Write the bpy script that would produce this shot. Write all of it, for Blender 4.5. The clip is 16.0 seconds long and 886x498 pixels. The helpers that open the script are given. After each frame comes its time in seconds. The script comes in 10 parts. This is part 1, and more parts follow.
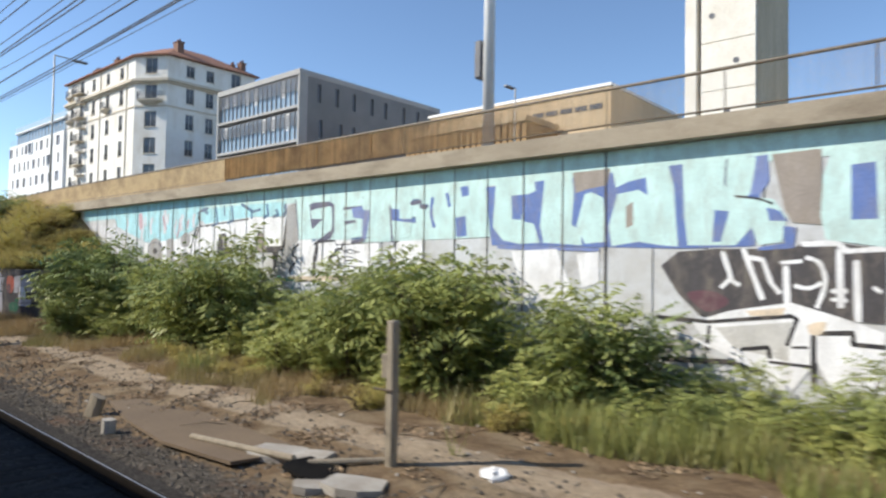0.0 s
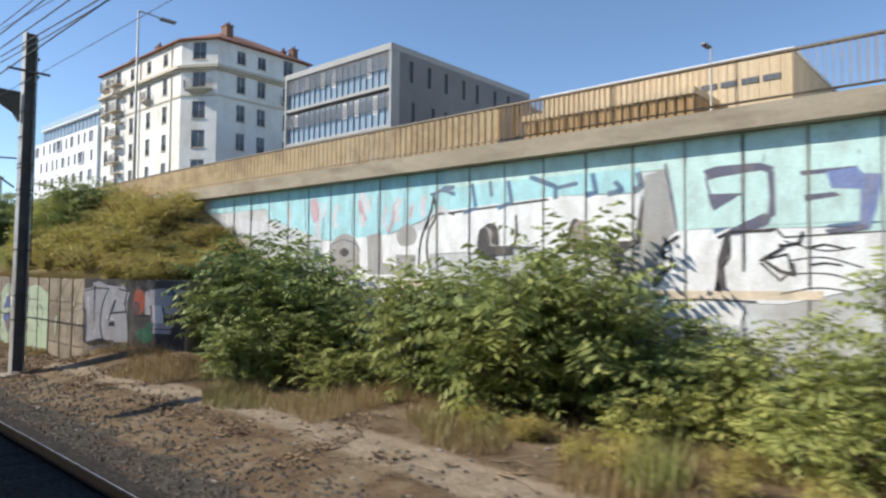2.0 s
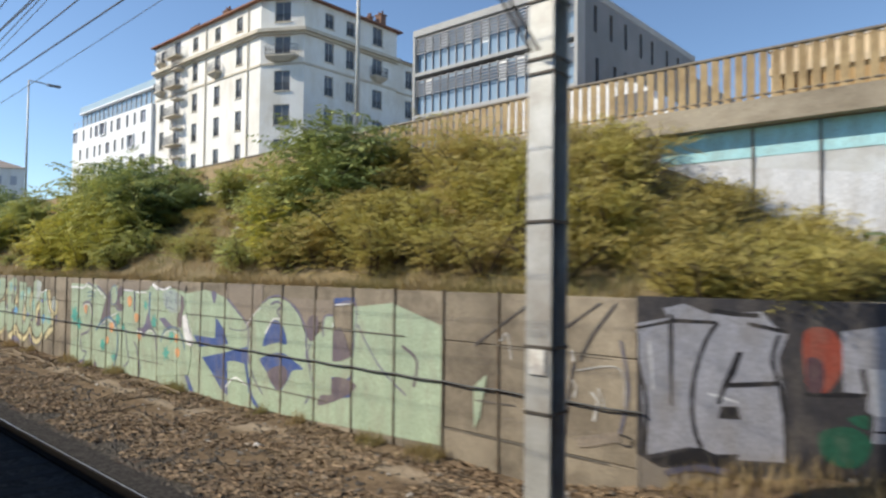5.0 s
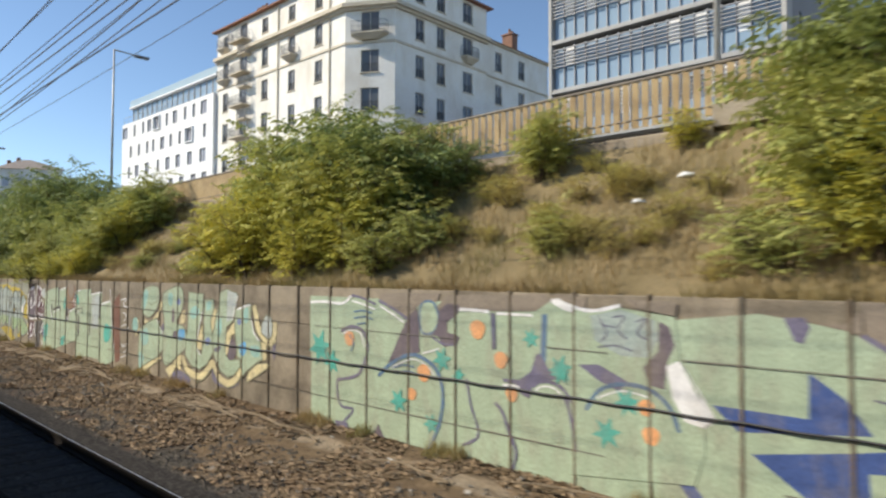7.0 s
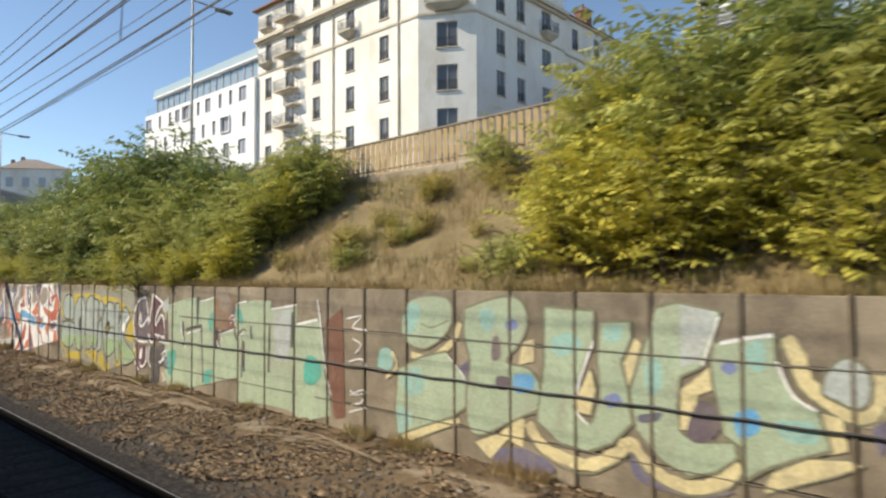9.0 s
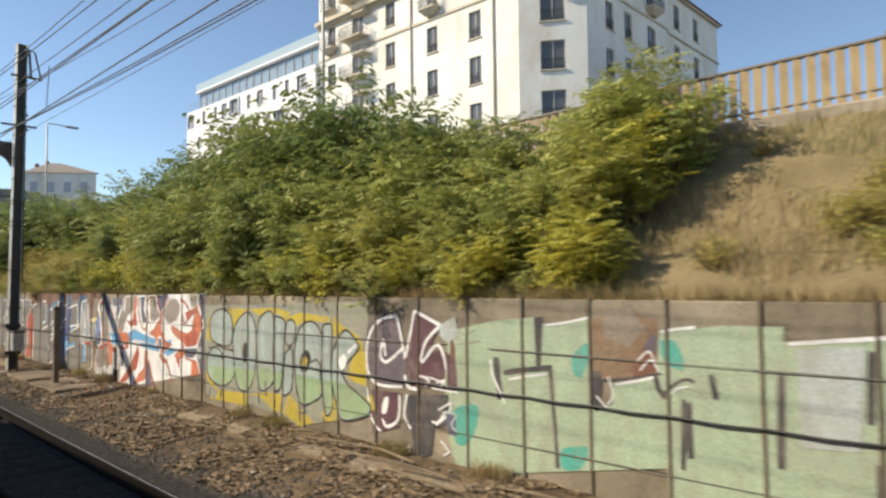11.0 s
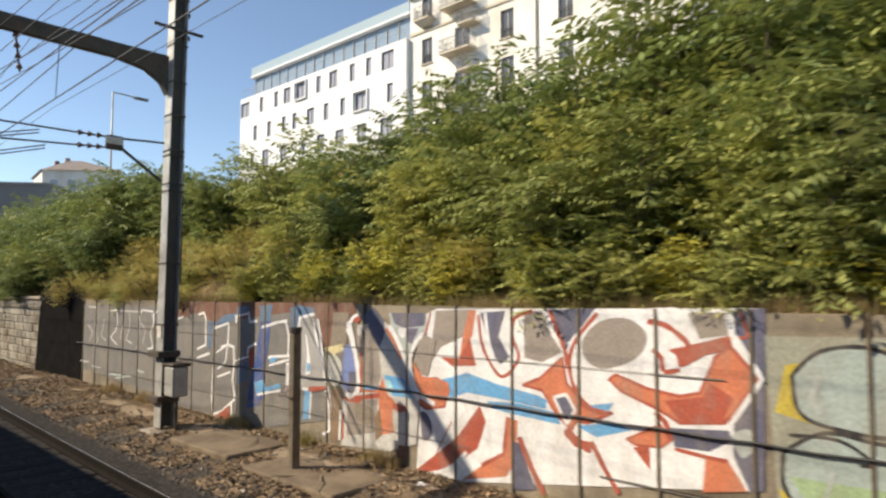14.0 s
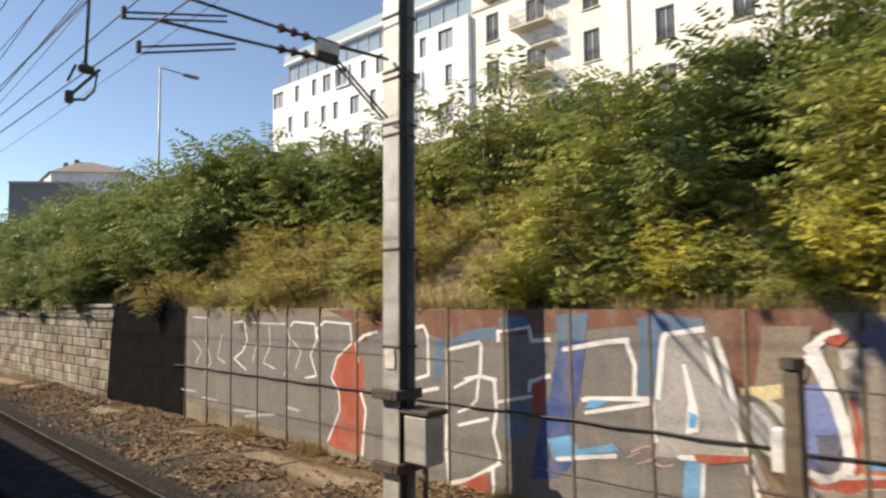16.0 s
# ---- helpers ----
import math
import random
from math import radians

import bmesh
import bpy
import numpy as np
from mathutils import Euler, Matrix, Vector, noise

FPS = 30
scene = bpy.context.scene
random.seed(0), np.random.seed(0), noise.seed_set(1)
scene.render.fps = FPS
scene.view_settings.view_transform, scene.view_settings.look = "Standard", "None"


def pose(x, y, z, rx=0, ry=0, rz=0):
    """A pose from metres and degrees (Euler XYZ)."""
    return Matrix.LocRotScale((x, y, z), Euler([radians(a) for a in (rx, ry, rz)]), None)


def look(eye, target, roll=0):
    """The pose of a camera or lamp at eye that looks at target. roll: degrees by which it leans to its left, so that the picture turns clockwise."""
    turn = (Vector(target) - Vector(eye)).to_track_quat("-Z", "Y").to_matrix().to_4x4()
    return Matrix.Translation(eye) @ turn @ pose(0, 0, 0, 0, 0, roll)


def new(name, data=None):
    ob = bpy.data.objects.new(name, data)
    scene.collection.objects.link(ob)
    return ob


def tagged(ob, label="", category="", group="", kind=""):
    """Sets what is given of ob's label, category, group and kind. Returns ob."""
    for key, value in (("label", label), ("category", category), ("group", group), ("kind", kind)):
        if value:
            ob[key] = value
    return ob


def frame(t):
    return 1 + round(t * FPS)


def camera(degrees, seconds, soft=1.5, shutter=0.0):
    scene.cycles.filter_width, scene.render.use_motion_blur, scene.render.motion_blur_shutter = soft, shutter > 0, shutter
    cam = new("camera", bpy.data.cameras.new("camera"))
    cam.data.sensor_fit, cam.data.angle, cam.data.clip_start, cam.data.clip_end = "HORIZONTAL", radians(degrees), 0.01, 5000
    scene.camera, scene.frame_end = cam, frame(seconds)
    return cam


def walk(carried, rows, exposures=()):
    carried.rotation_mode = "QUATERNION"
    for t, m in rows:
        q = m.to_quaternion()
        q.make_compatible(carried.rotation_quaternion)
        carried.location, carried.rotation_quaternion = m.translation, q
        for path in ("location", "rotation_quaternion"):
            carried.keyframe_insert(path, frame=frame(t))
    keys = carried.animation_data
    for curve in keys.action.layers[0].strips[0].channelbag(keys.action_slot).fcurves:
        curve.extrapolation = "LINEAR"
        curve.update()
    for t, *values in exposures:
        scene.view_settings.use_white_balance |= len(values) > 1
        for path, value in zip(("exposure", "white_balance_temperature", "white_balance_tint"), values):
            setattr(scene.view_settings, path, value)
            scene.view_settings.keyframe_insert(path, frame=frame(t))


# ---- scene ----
cam = camera(67.6, 16.0, soft=2.4, shutter=0.35)
METRES, EYE, TILT, LEAN, TURN = 57.692, 1.5, 0.0, 0.0, -40.1
PATH = [
    (0, (-0.919, 1.096, 2.867), (0.59, 2.408, 2.932), 1.0),
    (0.5, (-0.806, 4.225, 2.882), (0.7, 5.539, 2.944), 0.7),
    (1, (-0.661, 7.324, 2.878), (0.844, 8.64, 2.942), 0.6),
    (1.5, (-0.569, 10.369, 2.883), (0.935, 11.686, 2.952), 0.5),
    (2, (-0.453, 13.393, 2.882), (1.047, 14.713, 2.957), 0.6),
    (2.5, (-0.334, 16.329, 2.894), (1.162, 17.654, 2.971), 0.5),
    (3, (-0.226, 19.22, 2.893), (1.273, 20.542, 2.962), 0.2),
    (3.5, (-0.201, 22.058, 2.895), (1.299, 23.38, 2.959), 0.4),
    (4, (-0.194, 24.853, 2.914), (1.312, 26.168, 2.978), 0.8),
    (4.2, (-0.205, 25.96, 2.916), (1.304, 27.272, 2.983), 0.7),
    (6.3, (-0.187, 37.735, 2.885), (1.283, 39.09, 2.954), -0.2),
    (6.5, (-0.171, 38.853, 2.882), (1.297, 40.21, 2.954), -0.4),
    (7, (-0.113, 41.631, 2.868), (1.354, 42.988, 2.943), 0.2),
    (7.5, (-0.054, 44.319, 2.847), (1.413, 45.676, 2.92), 0.1),
    (8, (-0.015, 46.913, 2.839), (1.452, 48.27, 2.914), -0.1),
    (8.5, (0.014, 49.491, 2.832), (1.488, 50.841, 2.914), 0.3),
    (9, (0.019, 52.004, 2.828), (1.499, 53.347, 2.91), -0.3),
    (9.2, (0.023, 52.982, 2.83), (1.503, 54.325, 2.914), -0.4),
    (11.3, (0.235, 62.726, 2.854), (1.694, 64.09, 2.958), -0.5),
    (11.5, (0.263, 63.606, 2.855), (1.721, 64.97, 2.963), -0.1),
    (12, (0.343, 65.77, 2.853), (1.802, 67.133, 2.97), 0.1),
    (12.5, (0.414, 67.868, 2.841), (1.876, 69.227, 2.96), 0.0),
    (13, (0.452, 69.86, 2.834), (1.914, 71.219, 2.957), -0.5),
    (13.5, (0.473, 71.796, 2.825), (1.935, 73.154, 2.952), -0.1),
    (14, (0.525, 73.706, 2.818), (1.987, 75.064, 2.95), 0.0),
    (14.5, (0.609, 75.588, 2.813), (2.071, 76.946, 2.946), -0.4),
    (15, (0.693, 77.419, 2.815), (2.155, 78.777, 2.95), -0.9),
    (15.5, (0.738, 79.178, 2.807), (2.201, 80.535, 2.944), -0.7),
    (16, (0.765, 80.907, 2.818), (2.23, 82.261, 2.958), -0.7),
]
walk(cam, [(t, look(eye, target, roll)) for t, eye, target, roll in PATH], exposures=[(0.0, 0.38, 6650, 8.5), (2.0, 0.30, 6600, 8.5), (3.5, 0.22, 6500, 8), (4.5, 0.26, 6650, 8), (7.0, 0.26, 7000, 8), (9.0, 0.33, 7450, 8), (12.5, 0.39, 7600, 8.5), (16.0, 0.41, 7900, 12)])

# ---- world, sun ----
SUN_EL, SUN_AZ = 36.8, 46.6          # degrees; shadows fall along +x, turned towards -y by SUN_AZ
world = bpy.data.worlds.new("world")
scene.world = world
world.use_nodes = True
wn = world.node_tree.nodes
sky = wn.new("ShaderNodeTexSky")
sky.sky_type, sky.sun_disc = "NISHITA", False
sky.sun_elevation = radians(SUN_EL)
sun_from = Vector((-math.cos(radians(SUN_AZ)), math.sin(radians(SUN_AZ)), math.tan(radians(SUN_EL))))
sky.sun_rotation = math.atan2(sun_from.x, sun_from.y)
sky.altitude, sky.air_density, sky.dust_density, sky.ozone_density = 200.0, 0.85, 0.0, 3.5
world.node_tree.links.new(sky.outputs["Color"], wn["Background"].inputs["Color"])
wn["Background"].inputs["Strength"].default_value = 0.15
lamp = bpy.data.lights.new("sun", "SUN")
lamp.energy, lamp.angle, lamp.color = 4.7, radians(0.6), (1.0, 0.94, 0.84)
sun = new("sun", lamp)
sun.matrix_basis = look(sun_from * 60, (0, 0, 0))

# ---- plan ----
WALL_TOP = 2.62                       # low retaining wall
STREET = 5.45                         # upper street level


def track_x(y):
    return -0.86 + 0.0205 * (y - 1.0)


def rail_x(y):
    """Outer rail of the neighbouring track, which bends towards the wall ahead."""
    bend = min(40.0, max(0.0, y - 65.0))
    inward = 0.2 * min(1.0, max(0.0, (y - 25.0) / 30.0))
    return 2.87 + 0.0235 * (y - 8.6) + 0.00045 * bend * bend + 0.036 * max(0.0, y - 105.0) - inward


def path_x(y):
    """Middle of the trodden path."""
    if y < 36:
        return 6.55 + 0.09 * min(7.0, max(0.0, y - 18.0)) - 0.09 * max(0.0, y - 25.0)
    return wall_x(y) - 0.75


def wall_x(y):
    return 7.15 + 0.0135 * (y - 35.0)


def hump(x, y, s, k=0.0):
    return noise.noise((x / s + k, y / s - k, 3.7 + k))


RETURN = ((7.10, 33.84), (8.60, 30.66))   # slanting end of the low wall


def mound(x, y):
    """Heap of earth at the foot of the slanting wall."""
    (ax, ay), (bx, by) = RETURN
    k = min(1.0, max(0.0, ((x - ax) * (bx - ax) + (y - ay) * (by - ay)) / ((bx - ax) ** 2 + (by - ay) ** 2)))
    d = math.hypot(x - ax - k * (bx - ax), y - ay - k * (by - ay))
    return (0.22 + 0.32 * min(1.0, 2 * k)) * math.exp(-(d / 0.85) ** 2)


def ground_z(x, y):
    d = x - track_x(y)
    z = 0.03 * hump(x, y, 0.7) + 0.05 * hump(x, y, 2.6, 4.0)
    if d < 4.9:
        return z * 0.5 - 0.02
    z += min(0.16, 0.07 * (d - 4.9))
    return z + mound(x, y) if 26 < y < 36 else z


def bank_z(x, y):
    x0 = wall_x(y) + 0.2
    k = min(1.0, max(0.0, (x - x0) / (11.7 - x0)))
    e = min(1.0, max(0.0, (y - 32.6) / 5.0))
    e = 0.15 + 0.85 * math.sin(e * math.pi / 2)
    return WALL_TOP - 0.1 + e * (STREET - WALL_TOP + 0.05) * (0.75 * k + 0.25 * k * k) + 0.09 * hump(x, y, 1.3) * (1 - k) + 0.05 * hump(x, y, 0.45)


# ---- mesh helpers ----
class Shape:
    def __init__(self):
        self.v, self.f, self.m = [], [], []

    def add(self, verts, faces, mat=0):
        n = len(self.v)
        self.v.extend([tuple(p) for p in verts])
        self.f.extend([tuple(n + i for i in f) for f in faces])
        self.m.extend([mat] * len(faces))
        return self

    def box(self, a, b, mat=0, turn=None):
        (x0, y0, z0), (x1, y1, z1) = a, b
        pts = [(x0, y0, z0), (x1, y0, z0), (x1, y1, z0), (x0, y1, z0), (x0, y0, z1), (x1, y0, z1), (x1, y1, z1), (x0, y1, z1)]
        if turn is not None:
            pts = [turn @ Vector(p) for p in pts]
        return self.add(pts, [(0, 3, 2, 1), (4, 5, 6, 7), (0, 1, 5, 4), (1, 2, 6, 5), (2, 3, 7, 6), (3, 0, 4, 7)], mat)

    def slab(self, a, b, c=0.02, mat=0, turn=None):
        """A box whose edges are chamfered by c."""
        lo, hi = [min(p, q) for p, q in zip(a, b)], [max(p, q) for p, q in zip(a, b)]
        c = min(c, *[(h - l) * 0.45 for l, h in zip(lo, hi)])
        pts, key = [], {}
        for i in range(8):
            s = [(i >> k) & 1 for k in range(3)]
            for ax in range(3):
                p = [(hi[k] if s[k] else lo[k]) if k == ax else ((hi[k] - c) if s[k] else (lo[k] + c)) for k in range(3)]
                key[(tuple(s), ax)] = len(pts)
                pts.append(p)
        faces = []
        for ax in range(3):
            u, v = [(1, 2), (2, 0), (0, 1)][ax]
            for side in (0, 1):
                loop = []
                for su, sv in ((0, 0), (1, 0), (1, 1), (0, 1)):
                    s = [0, 0, 0]
                    s[ax], s[u], s[v] = side, su, sv
                    loop.append(key[(tuple(s), ax)])
                faces.append(tuple(loop if side else loop[::-1]))
        for ax in range(3):
            u, v = [(1, 2), (2, 0), (0, 1)][ax]
            for su in (0, 1):
                for sv in (0, 1):
                    s0, s1 = [0, 0, 0], [0, 0, 0]
                    s0[ax], s1[ax] = 0, 1
                    s0[u] = s1[u] = su
                    s0[v] = s1[v] = sv
                    q = (key[(tuple(s0), u)], key[(tuple(s1), u)], key[(tuple(s1), v)], key[(tuple(s0), v)])
                    faces.append(q if su == sv else q[::-1])
        for i in range(8):
            s = tuple((i >> k) & 1 for k in range(3))
            t = (key[(s, 0)], key[(s, 1)], key[(s, 2)])
            faces.append(t if sum(s) % 2 else t[::-1])
        if turn is not None:
            pts = [turn @ Vector(p) for p in pts]
        return self.add(pts, faces, mat)

    def tube(self, pts, r, n=8, mat=0, caps=True):
        pts = [Vector(p) for p in pts]
        rs = r if isinstance(r, (list, tuple)) else [r] * len(pts)
        rings, up = [], None
        for i, p in enumerate(pts):
            d = (pts[min(i + 1, len(pts) - 1)] - pts[max(i - 1, 0)]).normalized()
            if up is None or abs(up.dot(d)) > 0.95:
                up = Vector((0, 0, 1)) if abs(d.z) < 0.9 else Vector((1, 0, 0))
            a = d.cross(up).normalized()
            b = a.cross(d).normalized()
            rings.append([p + rs[i] * (math.cos(k * math.tau / n) * a + math.sin(k * math.tau / n) * b) for k in range(n)])
        faces = [(i * n + k, i * n + (k + 1) % n, (i + 1) * n + (k + 1) % n, (i + 1) * n + k) for i in range(len(pts) - 1) for k in range(n)]
        if caps:
            faces += [tuple(range(n))[::-1], tuple((len(pts) - 1) * n + k for k in range(n))]
        return self.add([q for ring in rings for q in ring], faces, mat)

    def prism(self, outline, z0, z1, mat=0):
        """An upright prism on a plan outline of (x, y)."""
        n = len(outline)
        pts = [(x, y, z0) for x, y in outline] + [(x, y, z1) for x, y in outline]
        faces = [(i, (i + 1) % n, n + (i + 1) % n, n + i) for i in range(n)] + [tuple(range(n))[::-1], tuple(range(n, 2 * n))]
        return self.add(pts, faces, mat)

    def mesh(self, name, mats, smooth=False):
        me = bpy.data.meshes.new(name)
        me.from_pydata(self.v, [], self.f)
        for m in mats if isinstance(mats, (list, tuple)) else [mats]:
            me.materials.append(m)
        me.polygons.foreach_set("material_index", self.m)
        if smooth:
            me.polygons.foreach_set("use_smooth", [True] * len(self.f))
        me.update()
        return me


def world_of(ob):
    m = ob.matrix_basis.copy()
    return m if ob.parent is None else world_of(ob.parent) @ ob.matrix_parent_inverse @ m


def put(name, me, parent=None, m=None, label="", kind=""):
    """An object on a mesh; m is its place in the world."""
    ob = new(name, me)
    if m is not None:
        ob.matrix_basis = m
    if parent is not None:
        ob.parent = parent
        ob.matrix_parent_inverse = world_of(parent).inverted()
    return tagged(ob, label, kind=kind)


def part(name, shape, mats, parent, label="", smooth=False, kind=""):
    return put(name, shape.mesh(name, mats, smooth), parent, None, label, kind)


def thing(name, x, y, z, label, category, group="", kind=""):
    ob = new(name)
    ob.empty_display_size = 0.2
    ob.matrix_basis = Matrix.Translation((x, y, z))
    return tagged(ob, label, category, group, kind)


def solid(name, shape, mats, label, category, group="", kind="", smooth=False):
    return tagged(new(name, shape.mesh(name, mats, smooth)), label, category, group, kind)


# ---- materials ----
def material(name, c1, c2, scale=1.5, rough=0.85, metal=0.0, bump=0.25, fine=40.0, stain=None, stain_scale=0.35, stain_amount=0.5, vary=0.0, island=0.0, stretch=(1, 1, 1), spec=0.4, grain_depth=0.26):
    """c1 and c2 mixed by a coarse noise, with a fine grain, an optional stain colour, and a shift of brightness from piece to piece."""
    m = bpy.data.materials.new(name)
    m.use_nodes = True
    nt = m.node_tree
    n, l = nt.nodes, nt.links
    b = n["Principled BSDF"]
    geo = n.new("ShaderNodeNewGeometry")
    mp = n.new("ShaderNodeMapping")
    mp.inputs["Scale"].default_value = stretch
    l.new(geo.outputs["Position"], mp.inputs["Vector"])

    def noise_node(s, detail, r=0.6):
        q = n.new("ShaderNodeTexNoise")
        q.inputs["Scale"].default_value, q.inputs["Detail"].default_value, q.inputs["Roughness"].default_value = s, detail, r
        l.new(mp.outputs["Vector"], q.inputs["Vector"])
        return q

    def ramp(src, a, z):
        r = n.new("ShaderNodeMapRange")
        r.inputs["From Min"].default_value, r.inputs["From Max"].default_value = a, z
        l.new(src, r.inputs["Value"])
        return r.outputs["Result"]

    def mix(kind, fac, a, z):
        q = n.new("ShaderNodeMix")
        q.data_type, q.blend_type = "RGBA", kind
        for socket, val in ((q.inputs["Factor"], fac), (q.inputs[6], a), (q.inputs[7], z)):
            if isinstance(val, bpy.types.NodeSocket):
                l.new(val, socket)
            else:
                socket.default_value = val if isinstance(val, float) else (*val, 1.0)
        return q.outputs[2]

    coarse, grain = noise_node(scale, 5), noise_node(fine, 4, 0.7)
    col = mix("MIX", ramp(coarse.outputs["Fac"], 0.33, 0.67), c1, c2)
    if stain is not None:
        st = noise_node(stain_scale, 8, 0.68)
        fac = n.new("ShaderNodeMath")
        fac.operation = "MULTIPLY"
        fac.inputs[1].default_value = stain_amount
        l.new(ramp(st.outputs["Fac"], 0.47, 0.66), fac.inputs[0])
        col = mix("MIX", fac.outputs[0], col, stain)
    g = n.new("ShaderNodeMapRange")
    g.inputs["From Min"].default_value, g.inputs["From Max"].default_value = 0.25, 0.75
    g.inputs["To Min"].default_value, g.inputs["To Max"].default_value = 1 - grain_depth, 1 + grain_depth
    l.new(grain.outputs["Fac"], g.inputs["Value"])
    hsv = n.new("ShaderNodeHueSaturation")
    l.new(col, hsv.inputs["Color"])
    value = g.outputs["Result"]
    for amount, kind, out in ((vary, "ShaderNodeObjectInfo", "Random"), (island, "ShaderNodeNewGeometry", "Random Per Island")):
        if amount:
            o = n.new(kind)
            r = n.new("ShaderNodeMapRange")
            r.inputs["To Min"].default_value, r.inputs["To Max"].default_value = 1 - amount, 1 + amount
            l.new(o.outputs[out], r.inputs["Value"])
            q = n.new("ShaderNodeMath")
            q.operation = "MULTIPLY"
            l.new(value, q.inputs[0])
            l.new(r.outputs["Result"], q.inputs[1])
            value = q.outputs[0]
    l.new(value, hsv.inputs["Value"])
    l.new(hsv.outputs["Color"], b.inputs["Base Color"])
    b.inputs["Roughness"].default_value, b.inputs["Metallic"].default_value = rough, metal
    b.inputs["Specular IOR Level"].default_value = spec
    if bump:
        bp = n.new("ShaderNodeBump")
        bp.inputs["Strength"].default_value, bp.inputs["Distance"].default_value = bump, 0.02
        l.new(grain.outputs["Fac"], bp.inputs["Height"])
        l.new(bp.outputs["Normal"], b.inputs["Normal"])
    return m


def leaf_material(name, c1, c2, c3, patch=0.35):
    """Foliage: colour varies from leaf to leaf and in patches; some light comes through."""
    m = bpy.data.materials.new(name)
    m.use_nodes = True
    nt = m.node_tree
    n, l = nt.nodes, nt.links
    b, out = n["Principled BSDF"], n["Material Output"]
    geo = n.new("ShaderNodeNewGeometry")
    rnd = n.new("ShaderNodeValToRGB")
    for e, c in zip((rnd.color_ramp.elements[0], rnd.color_ramp.elements[1]), (c1, c2)):
        e.color = (*c, 1)
    l.new(geo.outputs["Random Per Island"], rnd.inputs["Fac"])
    nz = n.new("ShaderNodeTexNoise")
    nz.inputs["Scale"].default_value, nz.inputs["Detail"].default_value = patch, 3
    l.new(geo.outputs["Position"], nz.inputs["Vector"])
    r = n.new("ShaderNodeMapRange")
    r.inputs["From Min"].default_value, r.inputs["From Max"].default_value = 0.45, 0.7
    l.new(nz.outputs["Fac"], r.inputs["Value"])
    mx = n.new("ShaderNodeMix")
    mx.data_type = "RGBA"
    l.new(r.outputs["Result"], mx.inputs["Factor"])
    l.new(rnd.outputs["Color"], mx.inputs[6])
    mx.inputs[7].default_value = (*c3, 1)
    l.new(mx.outputs[2], b.inputs["Base Color"])
    b.inputs["Roughness"].default_value, b.inputs["Specular IOR Level"].default_value = 0.5, 0.35
    tr = n.new("ShaderNodeBsdfTranslucent")
    l.new(mx.outputs[2], tr.inputs["Color"])
    ms = n.new("ShaderNodeMixShader")
    ms.inputs["Fac"].default_value = 0.24
    l.new(b.outputs[0], ms.inputs[1])
    l.new(tr.outputs[0], ms.inputs[2])
    l.new(ms.outputs[0], out.inputs["Surface"])
    return m


def glass_material(name, tint, rough=0.05):
    m = bpy.data.materials.new(name)
    m.use_nodes = True
    b = m.node_tree.nodes["Principled BSDF"]
    b.inputs["Base Color"].default_value = (*tint, 1)
    b.inputs["Roughness"].default_value, b.inputs["Metallic"].default_value = rough, 0.0
    b.inputs["Specular IOR Level"].default_value, b.inputs["IOR"].default_value = 0.6, 1.5
    return m


BANK_SOIL = material("bank_soil", (0.25, 0.19, 0.10), (0.165, 0.125, 0.06), 1.1, 0.97, bump=0.9, fine=18.0, stain_scale=0.5, stain_amount=0.7)
STONE = material("stone", (0.15, 0.128, 0.102), (0.075, 0.062, 0.05), 3.0, 0.95, bump=0.4, fine=60, island=0.4)
DEAD_LEAF = material("dead_leaf", (0.20, 0.13, 0.075), (0.30, 0.215, 0.13), 4.0, 0.8, bump=0.0, island=0.55)
CONCRETE = material("concrete", (0.36, 0.31, 0.25), (0.27, 0.225, 0.175), 1.6, 0.92, bump=0.35, fine=70, stain_scale=0.7, stain_amount=0.7, vary=0.12)
PLANK = material("plank_concrete", (0.335, 0.28, 0.205), (0.215, 0.178, 0.13), 1.3, 0.93, bump=0.4, fine=60, stain=(0.12, 0.095, 0.07), stain_scale=1.1, stain_amount=0.75, vary=0.2, grain_depth=0.42)
FASCIA = material("fascia_concrete", (0.43, 0.36, 0.27), (0.33, 0.27, 0.20), 0.8, 0.9, bump=0.3, fine=50, stain=(0.18, 0.14, 0.10), stain_scale=0.9, stain_amount=0.75, stretch=(1, 0.5, 1.6))
PALE_WALL = material("pale_wall", (0.62, 0.64, 0.66), (0.50, 0.49, 0.47), 0.9, 0.9, bump=0.25, fine=60, stain=(0.32, 0.29, 0.26), stain_scale=1.1, stain_amount=0.6)
STEEL = material("weathered_steel", (0.10, 0.085, 0.07), (0.065, 0.055, 0.045), 5.0, 0.75, 0.2, 0.3, 60, stain=(0.14, 0.075, 0.04), stain_scale=2.0)
RUST_POST = material("rusty_post", (0.20, 0.168, 0.12), (0.135, 0.11, 0.078), 5.0, 0.85, 0.1, 0.3, 60, stain=(0.15, 0.075, 0.035), stain_scale=2.0, vary=0.2)
GALVA = material("galvanised_steel", (0.50, 0.49, 0.46), (0.38, 0.37, 0.34), 3.0, 0.55, 0.35, 0.15, 80, stain=(0.22, 0.17, 0.12), stain_scale=1.2)
WIRE = material("wire", (0.035, 0.035, 0.04), (0.05, 0.05, 0.05), 3.0, 0.6, 0.3, 0.0)
RAIL_TOP = material("rail_top", (0.62, 0.62, 0.63), (0.52, 0.52, 0.53), 2.0, 0.35, 0.8, 0.05)
